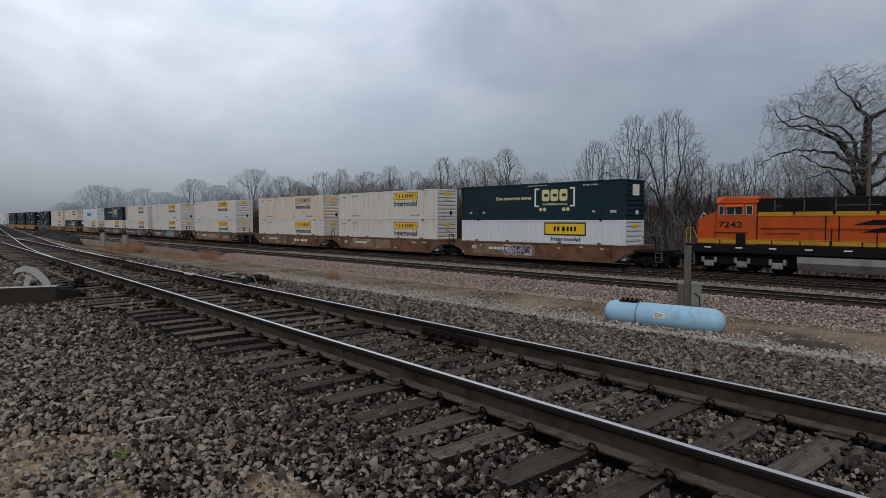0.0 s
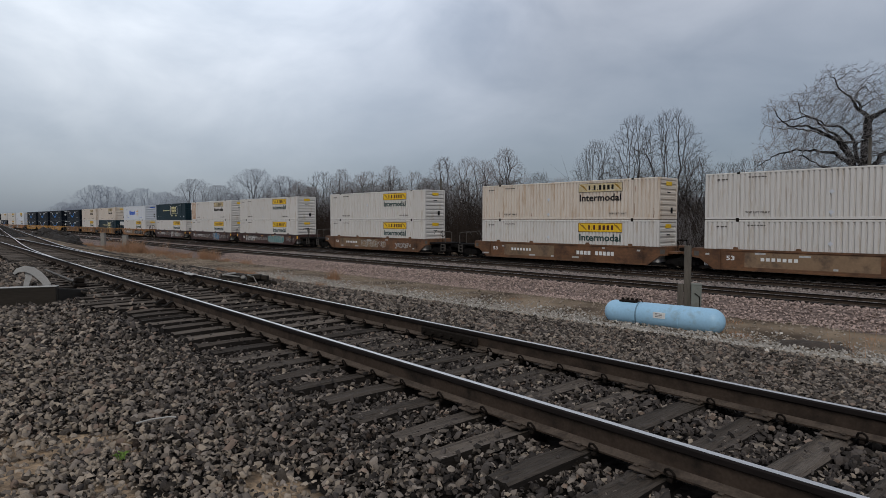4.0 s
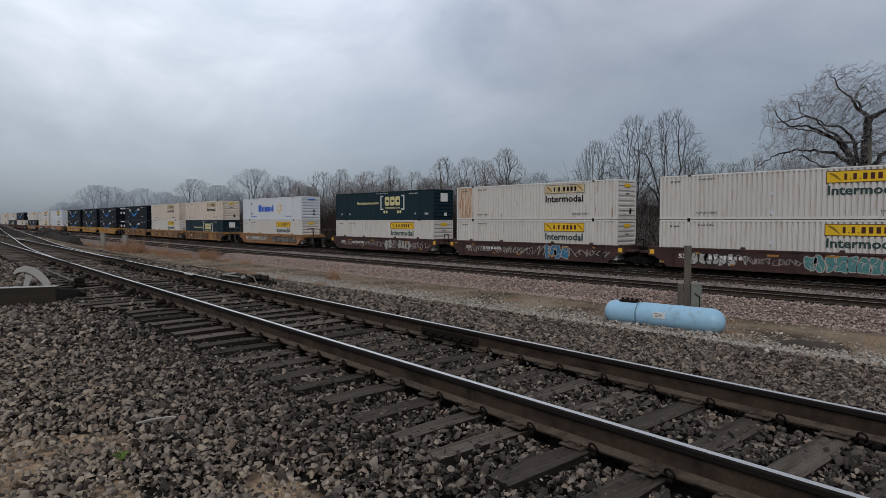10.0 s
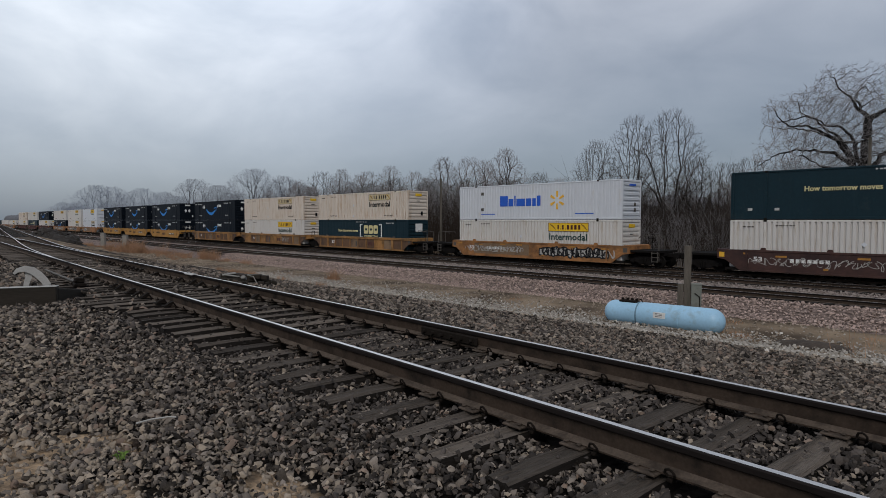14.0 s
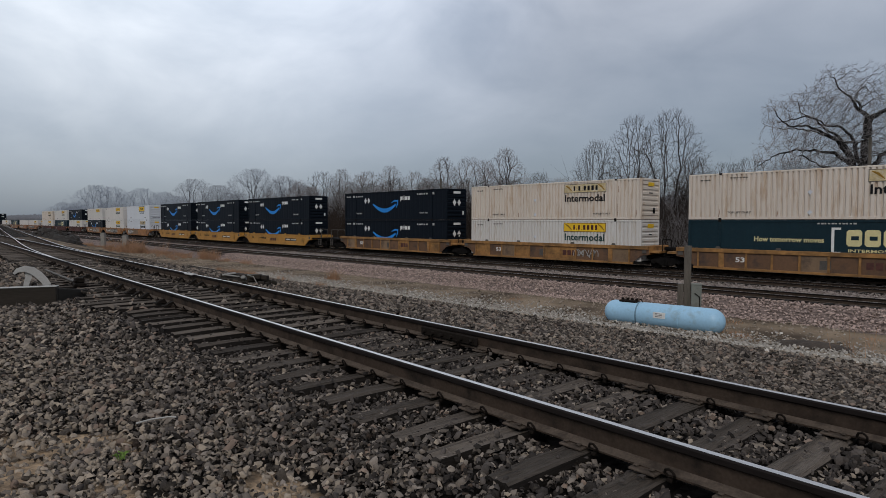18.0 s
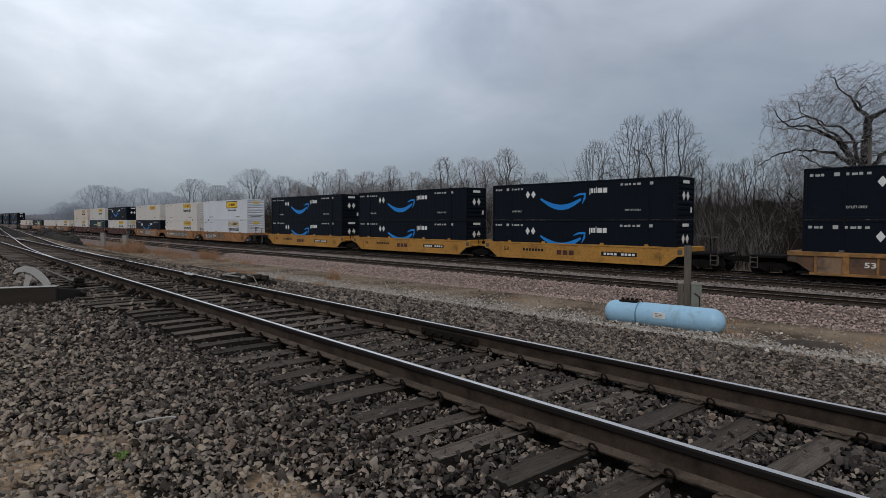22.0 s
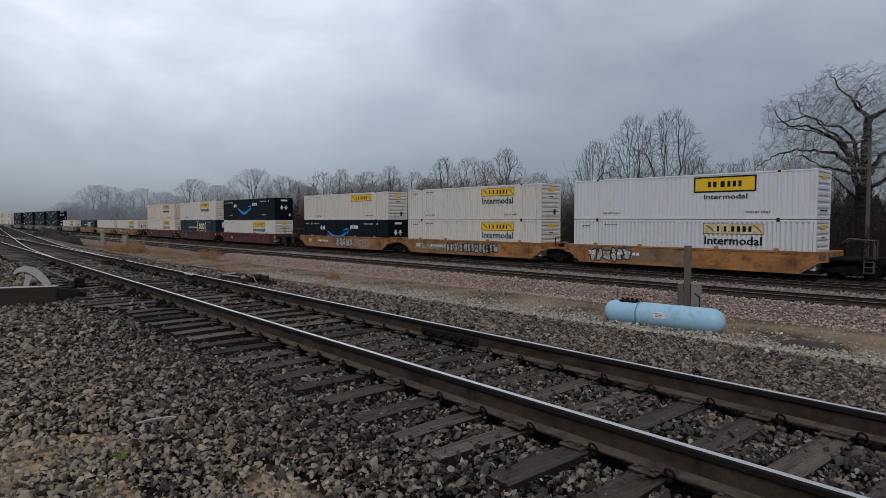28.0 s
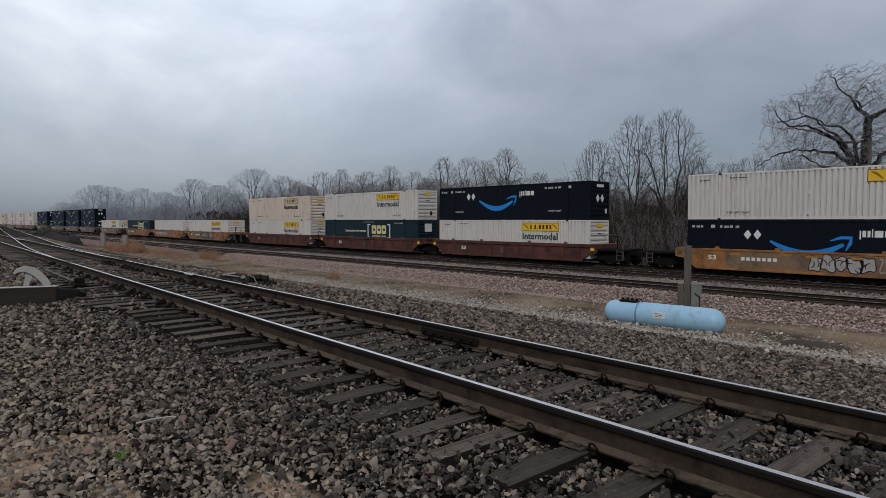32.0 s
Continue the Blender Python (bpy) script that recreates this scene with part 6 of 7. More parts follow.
def skeleton_tree(rng, pos, par, kids, r_tip, taper, split, twig_len, twigs_each, up, floor_of=None):
    """Tubes that thin out from the stem to the shoots, with fine twigs along the outer shoots."""
    limbs, twigs = ([], []), ([], [])
    load = [1.0 if k == 0 else 0.0 for k in kids]
    for i in range(len(pos) - 1, -1, -1):
        if par[i] >= 0:
            load[par[i]] += load[i]
    rad = [r_tip * max(1.0, c) ** taper for c in load]
    if floor_of:
        rad = [max(r, floor_of.get(i, 0.0)) for i, r in enumerate(rad)]
    for i, p in enumerate(par):
        if p < 0:
            continue
        a, b = Vector(pos[p]), Vector(pos[i])
        ra, rb = min(rad[p], rad[i] * 1.35), rad[i]
        limb_tube(limbs if rb > split else twigs, a, b, ra, rb, 8 if rb > split * 4 else (5 if rb > split else 3))
        if rb < r_tip * 2.6:
            d = (b - a).normalized()
            for _ in range(twigs_each + (2 if kids[i] == 0 else 0)):
                e = (d * 0.7 + Vector(rng.normal(0, 0.62, 3)) + Vector((0, 0, up))).normalized()
                m = b + e * twig_len * rng.uniform(0.35, 0.6)
                e2 = (e + Vector(rng.normal(0, 0.3, 3)) + Vector((0, 0, up * 0.6))).normalized()
                limb_tube(twigs, b, m, r_tip * 0.8, r_tip * 0.6, 3)
                twig_cone(twigs, m, m + e2 * twig_len * rng.uniform(0.3, 0.7), r_tip * 0.6)
    return [limbs, twigs]


def grow_tree(seed, tips=900, wide=0.45, low=0.2, peak=1.0, fork=0.2, r_tip=0.007, stems=1, taper=0.46, shoot=0.45, more=2):
    """Limbs and twigs of a leafless tree 10 m high: twig tips spread through the crown, gathered step by step into boughs that
    run down to one or more stems. peak: below 1 the crown is widest low down, above 1 high up."""
    rng = np.random.default_rng(seed)
    rr = random.Random(seed)
    limbs, twigs = ([], []), ([], [])
    t = rng.random(tips) ** 0.85
    ang = rng.uniform(0, 2 * math.pi, tips)
    lobe = np.array([1 + 0.40 * noise.noise((math.cos(a) * 1.7, math.sin(a) * 1.7, z * 3.0 + seed)) for a, z in zip(ang, t)])
    rad = wide * 10 * np.sin(math.pi * np.clip(t, 0.03, 0.97) ** peak) ** 0.6 * rng.random(tips) ** 0.45 * lobe
    top = 1 - 0.14 * (rad / (wide * 10)) ** 2
    pts = np.stack([rad * np.cos(ang), rad * np.sin(ang), (low + (1 - low) * t * top) * 10 - 0.3], 1)

    def branch_to(p, q, n, m):
        """A crooked limb from p to q, carrying n twig tips at its foot and m at its end."""
        ra, rb = r_tip * n ** taper, r_tip * m ** taper
        store = limbs if ra > 0.035 else twigs
        span = (q - p).length
        c = p.lerp(q, 0.5) + Vector((rr.gauss(0, 1), rr.gauss(0, 1), rr.gauss(-0.3, 0.7))) * 0.06 * span
        k = 7 if ra > 0.12 else (5 if ra > 0.05 else 3)
        limb_tube(store, p, c, ra, (ra + rb) / 2, k)
        limb_tube(store, c, q, (ra + rb) / 2, rb, k)

    def gather(p, ids, depth):
        n = len(ids)
        if n <= 2:
            for i in ids:
                q = Vector(pts[i])
                d = (q - p).normalized()
                limb_tube(twigs, p, q, r_tip * 1.1, r_tip * 0.8, 3)
                for _ in range(more):
                    e = (d + Vector((rr.gauss(0, 0.5), rr.gauss(0, 0.5), rr.gauss(0.25, 0.4)))).normalized()
                    twig_cone(twigs, p.lerp(q, rr.uniform(0.35, 1.0)), q + e * shoot * rr.uniform(0.3, 1.0), r_tip * 0.8)
            return
        m = min(n, (4 if depth == 0 else rr.choice((2, 2, 3))))
        cen = pts[rng.choice(ids, m, replace=False)]
        for _ in range(2):
            near = np.argmin(((pts[ids][:, None] - cen[None]) ** 2).sum(2), 1)
            cen = np.array([pts[ids][near == g].mean(0) if (near == g).any() else cen[g] for g in range(m)])
        for g in range(m):
            sub_ids = ids[near == g]
            if len(sub_ids) == 0:
                continue
            aim = Vector(cen[g])
            q = p.lerp(aim, 0.46 if depth else 0.40)
            branch_to(p, q, len(sub_ids), max(1, len(sub_ids) * 0.8))
            gather(q, sub_ids, depth + 1)
    every = np.arange(tips)
    turn = rr.uniform(0, 6.28)
    side = np.floor(((np.arctan2(pts[:, 1], pts[:, 0]) + turn) / (2 * math.pi) % 1.0) * stems).astype(int)
    for g in range(stems):
        ids = every[side == g]
        c = pts[ids].mean(0)
        foot = Vector((c[0] * 0.10, c[1] * 0.10, 0)) if stems > 1 else Vector((0, 0, 0))
        crotch = Vector((c[0] * 0.26, c[1] * 0.26, fork * 10 * rr.uniform(0.8, 1.2))) if stems > 1 else Vector((rr.gauss(0, 0.15), rr.gauss(0, 0.15), fork * 10))
        branch_to(foot, crotch, len(ids) * 1.4, len(ids))
        gather(crotch, ids, 0)
    return [limbs, twigs]


def grow_oak(seed):
    """An old spreading tree: several stems from one foot, long crooked boughs that sweep out and sag, and a dome of fine frosted twigs."""
    rng = np.random.default_rng(seed)
    side, deep = np.array((math.sin(YAW), math.cos(YAW), 0)), np.array((-math.cos(YAW), math.sin(YAW), 0))
    # thickness at the foot, depth at the tip, then reach and height along the bough
    boughs = (
        (0.50, 0.0, ((0.1, -0.3), (0.0, 3.0), (-0.1, 7.0))),
        (0.42, 0.3, ((0.6, -0.3), (0.6, 4.0), (0.3, 9.0), (0.5, 11.2), (0.6, 12.2))),
        (0.24, 1.2, ((0.6, 12.2), (-0.1, 13.0), (-0.8, 14.1), (-1.7, 15.0), (-1.8, 16.1))),
        (0.25, -1.0, ((0.6, 12.2), (1.5, 12.9), (2.4, 13.7), (3.6, 15.1))),
        (0.13, 2.6, ((-0.1, 13.0), (0.0, 14.1), (0.8, 14.8), (2.0, 15.7))),
        (0.25, 1.9, ((0.0, 7.6), (-0.3, 9.6), (-0.5, 10.9), (-1.2, 11.7), (-2.1, 11.8), (-3.3, 12.5), (-4.2, 12.9), (-4.4, 14.0))),
        (0.31, -1.8, ((-0.4, 6.8), (-1.0, 8.5), (-1.7, 9.4), (-2.6, 10.3), (-3.9, 10.9), (-4.6, 11.2), (-5.5, 11.4), (-6.9, 11.3), (-8.0, 12.1), (-8.4, 12.8))),
        (0.20, 2.4, ((-0.9, 8.3), (-1.9, 9.5), (-3.3, 9.7), (-4.8, 9.8), (-6.2, 9.4), (-7.5, 8.5), (-8.4, 8.0))),
        (0.19, -2.9, ((-0.4, 7.6), (-2.1, 7.9), (-4.2, 8.2), (-5.3, 8.5), (-6.4, 8.9), (-7.8, 8.3))),
        (0.21, 0.5, ((-0.6, 8.6), (-1.9, 10.8), (-3.0, 11.4), (-3.7, 12.2), (-4.6, 12.5), (-5.7, 12.2), (-7.1, 11.8))),
        (0.15, 3.2, ((-0.2, 10.2), (-1.4, 10.4), (-2.3, 11.1), (-3.3, 11.6), (-4.2, 11.8), (-5.5, 11.9))),
        (0.14, -1.3, ((-0.4, 5.6), (-2.5, 7.3), (-3.3, 7.8), (-4.4, 7.4), (-6.2, 7.1))),
        (0.15, 1.2, ((-0.2, 4.0), (-2.6, 4.7), (-4.2, 5.3), (-5.1, 6.0))),
        (0.09, 1.0, ((-4.2, 5.3), (-5.3, 4.5))),
        (0.27, 1.5, ((0.5, 7.5), (1.8, 9.2), (3.6, 10.3), (5.6, 11.0), (7.5, 12.0))),
        (0.21, -2.2, ((0.5, 6.4), (2.3, 7.8), (4.6, 8.3), (6.9, 8.0))))
    nodes, parents, stout = [], [], {}
    for r, dep, pts in boughs:
        way = [side * a + deep * (dep * (i / (len(pts) - 1)) ** 0.8) + np.array((0, 0, z)) for i, (a, z) in enumerate(pts)]
        root = -1
        if nodes and pts[0][1] > 0:
            root = int(((np.array(nodes) - way[0]) ** 2).sum(1).argmin())
        span = sum(np.linalg.norm(q - p) for p, q in zip(way, way[1:]))
        gone = 0.0
        for p, q in zip(way, way[1:]):
            n = max(1, int(np.linalg.norm(q - p) / 0.30))
            for k in range(n):
                c = p + (q - p) * (k + (1 if root >= 0 else 0)) / n + rng.normal(0, 0.045, 3)
                nodes.append(c)
                parents.append(root)
                root = len(nodes) - 1
                gone += np.linalg.norm(q - p) / n
                stout[root] = r * 1.0 * (1 - 0.92 * (gone / span) ** 0.6) if r < 0.4 else r * (1.15 - 0.4 * gone / span)
    n = 9000
    d = rng.normal(size=(n, 3))
    d /= np.linalg.norm(d, axis=1)[:, None]
    bump_ = np.array([1 + 0.30 * noise.noise((v[0] * 2.6, v[1] * 2.6, v[2] * 2.6 + 3)) for v in d])
    rad = rng.random(n) ** 0.36 * bump_
    marks = side * (d[:, :1] * rad[:, None] * 8.5) + deep * (d[:, 1:2] * rad[:, None] * 5.2) + np.array((0, 0, 1)) * (10.3 + d[:, 2:] * rad[:, None] * 6.0)
    marks = marks[marks[:, 2] > 6.6 - 0.05 * np.abs(marks @ side)]
    pos, par, kids = colony(rng, nodes, parents, marks, 0.22, 0.28, 1.4, 0.06, 0.13, 120)
    return skeleton_tree(rng, pos, par, kids, 0.0095, 0.43, 0.03, 0.50, 1, 0.12, stout)


def tree_meshes(seed, m_twig, m_bark="bark", **kw):
    res = []
    for (vs, fs), nm, m in zip(grow_oak(seed) if kw.get("oak") else grow_tree(seed, **kw), ("trunk", "crown"), (M[m_bark], m_twig)):
        me = bpy.data.meshes.new(nm)
        me.from_pydata(vs, [], fs)
        me.materials.append(m)
        res.append(me)
    return res


def plant(meshes, x, y, z, turn, size, label, name="bare_tree", group="woods behind the line"):
    root = tagged(new(name), label, "tree", group=group)
    for me in meshes:
        ob = new(me.name.split(".")[0], me)
        ob.parent = root
    root.matrix_basis = pose(x, y, z, 0, 0, turn) @ Matrix.Diagonal((size, size, size, 1))
    return root


tall = [tree_meshes(11 + i, M["twig"], tips=(1500, 1000, 1700)[i], wide=(0.31, 0.22, 0.29)[i], low=0.24, peak=(1.1, 1.4, 1.25)[i], fork=(0.16, 0.30, 0.26)[i], r_tip=0.0050, taper=0.46,
                    stems=(3, 2, 2)[i], shoot=0.45) for i in range(3)]
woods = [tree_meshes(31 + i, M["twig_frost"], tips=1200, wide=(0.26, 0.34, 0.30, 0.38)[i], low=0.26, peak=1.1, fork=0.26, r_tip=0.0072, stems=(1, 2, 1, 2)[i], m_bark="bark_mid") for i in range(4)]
domes = [tree_meshes(71 + i, M["twig"], tips=1200, wide=(0.40, 0.46, 0.43)[i], low=0.14, peak=0.95, fork=0.14, r_tip=0.0068, stems=(2, 3, 2)[i]) for i in range(3)]
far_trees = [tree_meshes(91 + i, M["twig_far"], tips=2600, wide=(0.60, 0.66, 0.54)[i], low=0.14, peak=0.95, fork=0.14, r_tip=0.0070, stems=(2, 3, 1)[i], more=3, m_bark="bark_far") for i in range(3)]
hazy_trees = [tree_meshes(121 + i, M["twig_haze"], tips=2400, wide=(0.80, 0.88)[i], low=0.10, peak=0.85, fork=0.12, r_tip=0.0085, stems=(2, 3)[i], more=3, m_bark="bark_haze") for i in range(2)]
plant(tree_meshes(5, M["twig_frost"], oak=True), -12.6, 58.0, -2.3, 0, 0.965, "huge old leafless tree with dark spreading boughs and several stems", "spreading_tree", "")
rw = random.Random(21)
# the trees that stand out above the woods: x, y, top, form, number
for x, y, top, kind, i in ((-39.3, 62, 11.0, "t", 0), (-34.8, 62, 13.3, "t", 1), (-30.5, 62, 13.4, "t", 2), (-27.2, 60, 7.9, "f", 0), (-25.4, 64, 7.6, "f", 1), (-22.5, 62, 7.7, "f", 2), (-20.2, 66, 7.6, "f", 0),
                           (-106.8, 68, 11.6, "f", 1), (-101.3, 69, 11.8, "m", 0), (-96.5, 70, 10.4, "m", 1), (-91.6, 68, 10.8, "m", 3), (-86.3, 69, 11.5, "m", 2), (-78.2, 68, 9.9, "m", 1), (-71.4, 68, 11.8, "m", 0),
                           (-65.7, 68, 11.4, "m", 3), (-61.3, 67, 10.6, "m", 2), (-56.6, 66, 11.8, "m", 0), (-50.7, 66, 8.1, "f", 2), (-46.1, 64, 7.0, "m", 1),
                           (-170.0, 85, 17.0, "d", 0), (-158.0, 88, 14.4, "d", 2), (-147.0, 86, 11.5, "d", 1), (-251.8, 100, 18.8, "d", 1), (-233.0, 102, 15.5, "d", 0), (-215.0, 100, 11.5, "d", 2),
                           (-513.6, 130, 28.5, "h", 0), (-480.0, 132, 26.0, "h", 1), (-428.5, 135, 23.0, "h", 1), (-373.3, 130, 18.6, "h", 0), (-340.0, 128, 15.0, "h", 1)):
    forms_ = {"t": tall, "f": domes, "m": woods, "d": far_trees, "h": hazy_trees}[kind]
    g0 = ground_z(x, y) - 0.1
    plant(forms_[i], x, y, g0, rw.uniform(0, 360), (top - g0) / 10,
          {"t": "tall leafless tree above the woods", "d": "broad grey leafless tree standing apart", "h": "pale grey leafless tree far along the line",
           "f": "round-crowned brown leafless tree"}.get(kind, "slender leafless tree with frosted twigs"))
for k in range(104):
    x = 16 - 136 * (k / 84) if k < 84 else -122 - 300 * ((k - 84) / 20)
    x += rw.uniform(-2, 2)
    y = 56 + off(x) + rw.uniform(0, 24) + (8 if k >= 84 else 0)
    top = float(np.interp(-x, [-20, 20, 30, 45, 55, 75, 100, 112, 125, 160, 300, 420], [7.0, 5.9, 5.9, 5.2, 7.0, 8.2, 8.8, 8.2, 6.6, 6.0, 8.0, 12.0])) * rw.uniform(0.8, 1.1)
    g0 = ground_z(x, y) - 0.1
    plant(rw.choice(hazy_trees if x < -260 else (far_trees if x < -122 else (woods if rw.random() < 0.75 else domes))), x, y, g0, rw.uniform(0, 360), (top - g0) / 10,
          "leafless grey tree in the woods, frosted near, haze-coloured far off")


def build_brush(count, x0, x1, y0, deep, h0, h1, thick, m, label, seed):
    """Thickets of bare stems along the edge of the woods."""
    rb = random.Random(seed)
    store = ([], [])
    for k in range(count):
        x = rb.uniform(x0, x1)
        y = y0 + off(x) + rb.random() ** 1.3 * deep
        z0 = ground_z(x, y) - 0.1
        h = rb.uniform(h0, h1) * (1.0 if rb.random() < 0.8 else 1.35)
        p = Vector((x, y, z0))
        d = Vector((rb.gauss(0, 0.22), rb.gauss(0, 0.22), 1)).normalized()
        r = rb.uniform(0.018, 0.04) * thick
        for s in range(3):
            q = p + d * h / 3
            limb_tube(store, p, q, r * (1 - s * 0.28), r * (0.72 - s * 0.28), 3)
            for _ in range(2):
                e = (d + Vector((rb.gauss(0, 0.7), rb.gauss(0, 0.7), rb.uniform(-0.1, 0.5)))).normalized()
                twig_cone(store, q, q + e * h * rb.uniform(0.2, 0.4), r * 0.5)
            p = q
            d = (d + Vector((rb.gauss(0, 0.2), rb.gauss(0, 0.2), 0.1))).normalized()
    me = bpy.data.meshes.new("brush")
    me.from_pydata(store[0], [], store[1])
    me.materials.append(M[m])
    tagged(new("brush", me), label, "brush", kind="stuff")


build_brush(7500, -125, 22, 48.5, 17, 1.5, 5.0, 1.0, "brush", "thicket of bare brown brush along the woods", 5)
build_brush(5200, -125, 22, 53, 14, 3.5, 6.6, 0.9, "brush", "tall bare saplings among the woods", 7)
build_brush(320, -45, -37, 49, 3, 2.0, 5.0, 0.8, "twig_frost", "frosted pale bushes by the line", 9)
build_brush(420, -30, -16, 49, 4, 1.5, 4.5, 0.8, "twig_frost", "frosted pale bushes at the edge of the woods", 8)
build_brush(2600, -360, -112, 60, 24, 3.0, 7.0, 2.0, "twig_far", "grey thicket of brush beyond the bend, haze painted in its colour", 6)

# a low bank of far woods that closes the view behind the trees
# its grey holds the haze over the farthest woods
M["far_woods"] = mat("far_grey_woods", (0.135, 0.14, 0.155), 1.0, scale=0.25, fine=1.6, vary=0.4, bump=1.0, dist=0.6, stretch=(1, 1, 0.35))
bank = MB()
cols = list(np.arange(-1400, 260, 3.0))
for i, x in enumerate(cols):
    yb = 92 + off(max(x, -420)) + (0 if x > -420 else (-420 - x) * 0.10)
    top = 4.6 + 1.6 * noise.noise((x * 0.03, 0, 0)) + 1.2 * noise.noise((x * 0.2, 3, 0)) + 0.4 * noise.noise((x * 0.7, 9, 0)) + 0.004 * max(0.0, -x - 60)
    for dy, zz in ((0, -3.0), (0.5, top * 0.45), (2.5, top * 0.8), (5, top), (12, -3)):
        bank.v.append((x, yb + dy + 1.5 * noise.noise((x * 0.25, zz, 2)), zz))
for i in range(len(cols) - 1):
    for j in range(4):
        bank.f.append((i * 5 + j, (i + 1) * 5 + j, (i + 1) * 5 + j + 1, i * 5 + j + 1))
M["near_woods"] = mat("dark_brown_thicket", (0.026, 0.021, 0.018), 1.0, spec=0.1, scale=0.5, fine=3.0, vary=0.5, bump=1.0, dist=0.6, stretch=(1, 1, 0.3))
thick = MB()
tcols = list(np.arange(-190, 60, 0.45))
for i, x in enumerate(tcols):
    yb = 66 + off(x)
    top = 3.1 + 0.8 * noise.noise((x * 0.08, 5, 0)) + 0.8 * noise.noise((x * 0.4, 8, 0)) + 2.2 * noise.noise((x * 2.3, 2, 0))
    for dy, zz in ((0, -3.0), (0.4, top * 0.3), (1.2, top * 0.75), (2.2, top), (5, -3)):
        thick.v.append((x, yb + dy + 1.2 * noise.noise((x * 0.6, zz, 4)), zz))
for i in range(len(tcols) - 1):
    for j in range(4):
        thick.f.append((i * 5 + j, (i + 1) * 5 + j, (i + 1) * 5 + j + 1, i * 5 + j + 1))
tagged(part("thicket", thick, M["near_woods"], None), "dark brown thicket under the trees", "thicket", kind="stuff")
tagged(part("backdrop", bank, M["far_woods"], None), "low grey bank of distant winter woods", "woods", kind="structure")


# ---------------------------------------------------------------- dry grass
def build_grass():
    rg = random.Random(8)
    vs, fs = [], []

    def blade(x, y, z, h, w):
        a = rg.uniform(0, 6.28)
        dx, dy = math.cos(a) * w, math.sin(a) * w
        lx, ly = rg.gauss(0, 0.35) * h, rg.gauss(0, 0.35) * h
        o = len(vs)
        vs.extend([(x - dx, y - dy, z), (x + dx, y + dy, z), (x + lx * 0.5 + dx * 0.6, y + ly * 0.5 + dy * 0.6, z + h * 0.6), (x + lx * 0.5 - dx * 0.6, y + ly * 0.5 - dy * 0.6, z + h * 0.6), (x + lx, y + ly, z + h * rg.uniform(0.8, 1.0))])
        fs.extend([(o, o + 1, o + 2, o + 3), (o + 3, o + 2, o + 4)])
    tufts = []
    for _ in range(60):
        w = rg.random()
        tufts.append((-112 + 50 * w + rg.gauss(0, 1.0), 26.4 - 1.2 * w + rg.gauss(0, 0.7), rg.uniform(0.3, 0.7)))
    tufts += [(-83 + rg.gauss(0, 3.6), 25.2 + rg.gauss(0, 0.7), rg.choice((0.4, 0.6, 0.9, 1.5, 2.0))) for _ in range(70)]
    tufts += [(-62 + rg.gauss(0, 0.9), 26.0 + rg.gauss(0, 0.3), rg.uniform(0.7, 1.4)) for _ in range(14)]
    tufts += [(-56 + rg.gauss(0, 3.0), 25.8 + rg.gauss(0, 0.5), rg.uniform(0.2, 0.5)) for _ in range(9)]
    tufts += [(-33 + rg.gauss(0, 3.0), 16.5 + rg.gauss(0, 0.6), 0.3) for _ in range(10)]
    tufts += [(-34.7, 22.9, 1.0), (-34.3, 22.8, 0.8), (-35.0, 23.0, 0.7)]
    stalks = [(-4.5 + rg.gauss(0, 0.35), 21.9 + rg.gauss(0, 0.5)) for _ in range(26)]
    for x, y in stalks:
        blade(x, y, ground_z(x, y) - 0.05, rg.uniform(0.5, 1.15), 0.007)
    tufts += [(-8.3 + rg.gauss(0, 0.25), 21.7 + rg.gauss(0, 0.3), 0.16) for _ in range(3)]
    tufts += [(-14.5 + rg.gauss(0, 6), 24.6 + rg.gauss(0, 0.8), 0.15) for _ in range(5)]
    for x, y, h in tufts:
        for _ in range(60):
            px_, py_ = x + rg.gauss(0, 0.28), y + rg.gauss(0, 0.2)
            blade(px_, py_, ground_z(px_, py_) - 0.05, h * rg.uniform(0.5, 1.1), 0.012)
    me = bpy.data.meshes.new("dry_grass")
    me.from_pydata(vs, [], fs)
    me.materials.append(M["straw"])
    tagged(new("dry_grass", me), "tufts of dry straw-coloured grass", "grass", kind="stuff")


build_grass()


M["weed_green"] = mat("fresh_green_leaf", (0.17, 0.27, 0.06), 0.7, scale=8, fine=40, vary=0.3, bump=0)
weed = tagged(new("weed"), "small fresh green weed among the ballast stones", "weed")
rw2 = random.Random(3)
for k in range(11):
    a, h = 0.57 * k, rw2.uniform(0.03, 0.07)
    leaf = stroke_band([(0.0, -0.03), (0.03, h * 0.7), (0.075, h)], (0.008, 0.020, 0.003), 0.0, 0.002)
    part("leaf", leaf, M["weed_green"], weed).matrix_basis = pose(0.03 * math.cos(3 * a), 0.03 * math.sin(2 * a), 0, 0, 0, math.degrees(a))
weed.matrix_basis = pose(-4.22, 1.17, -0.075) @ Matrix.Diagonal((0.6, 0.6, 0.6, 1))
stick = tagged(new("dry_stick"), "pale dry stick lying on the ballast", "stick")
part("shaft", MB().path([(-0.13, 0, 0), (-0.03, 0.015, 0.012), (0.08, 0.0, 0.02), (0.14, -0.012, 0.015)], 0.007, 6), M["pale_sheet"], stick)
stick.matrix_basis = pose(-4.72, 1.55, -0.05, 0, 0, 70)


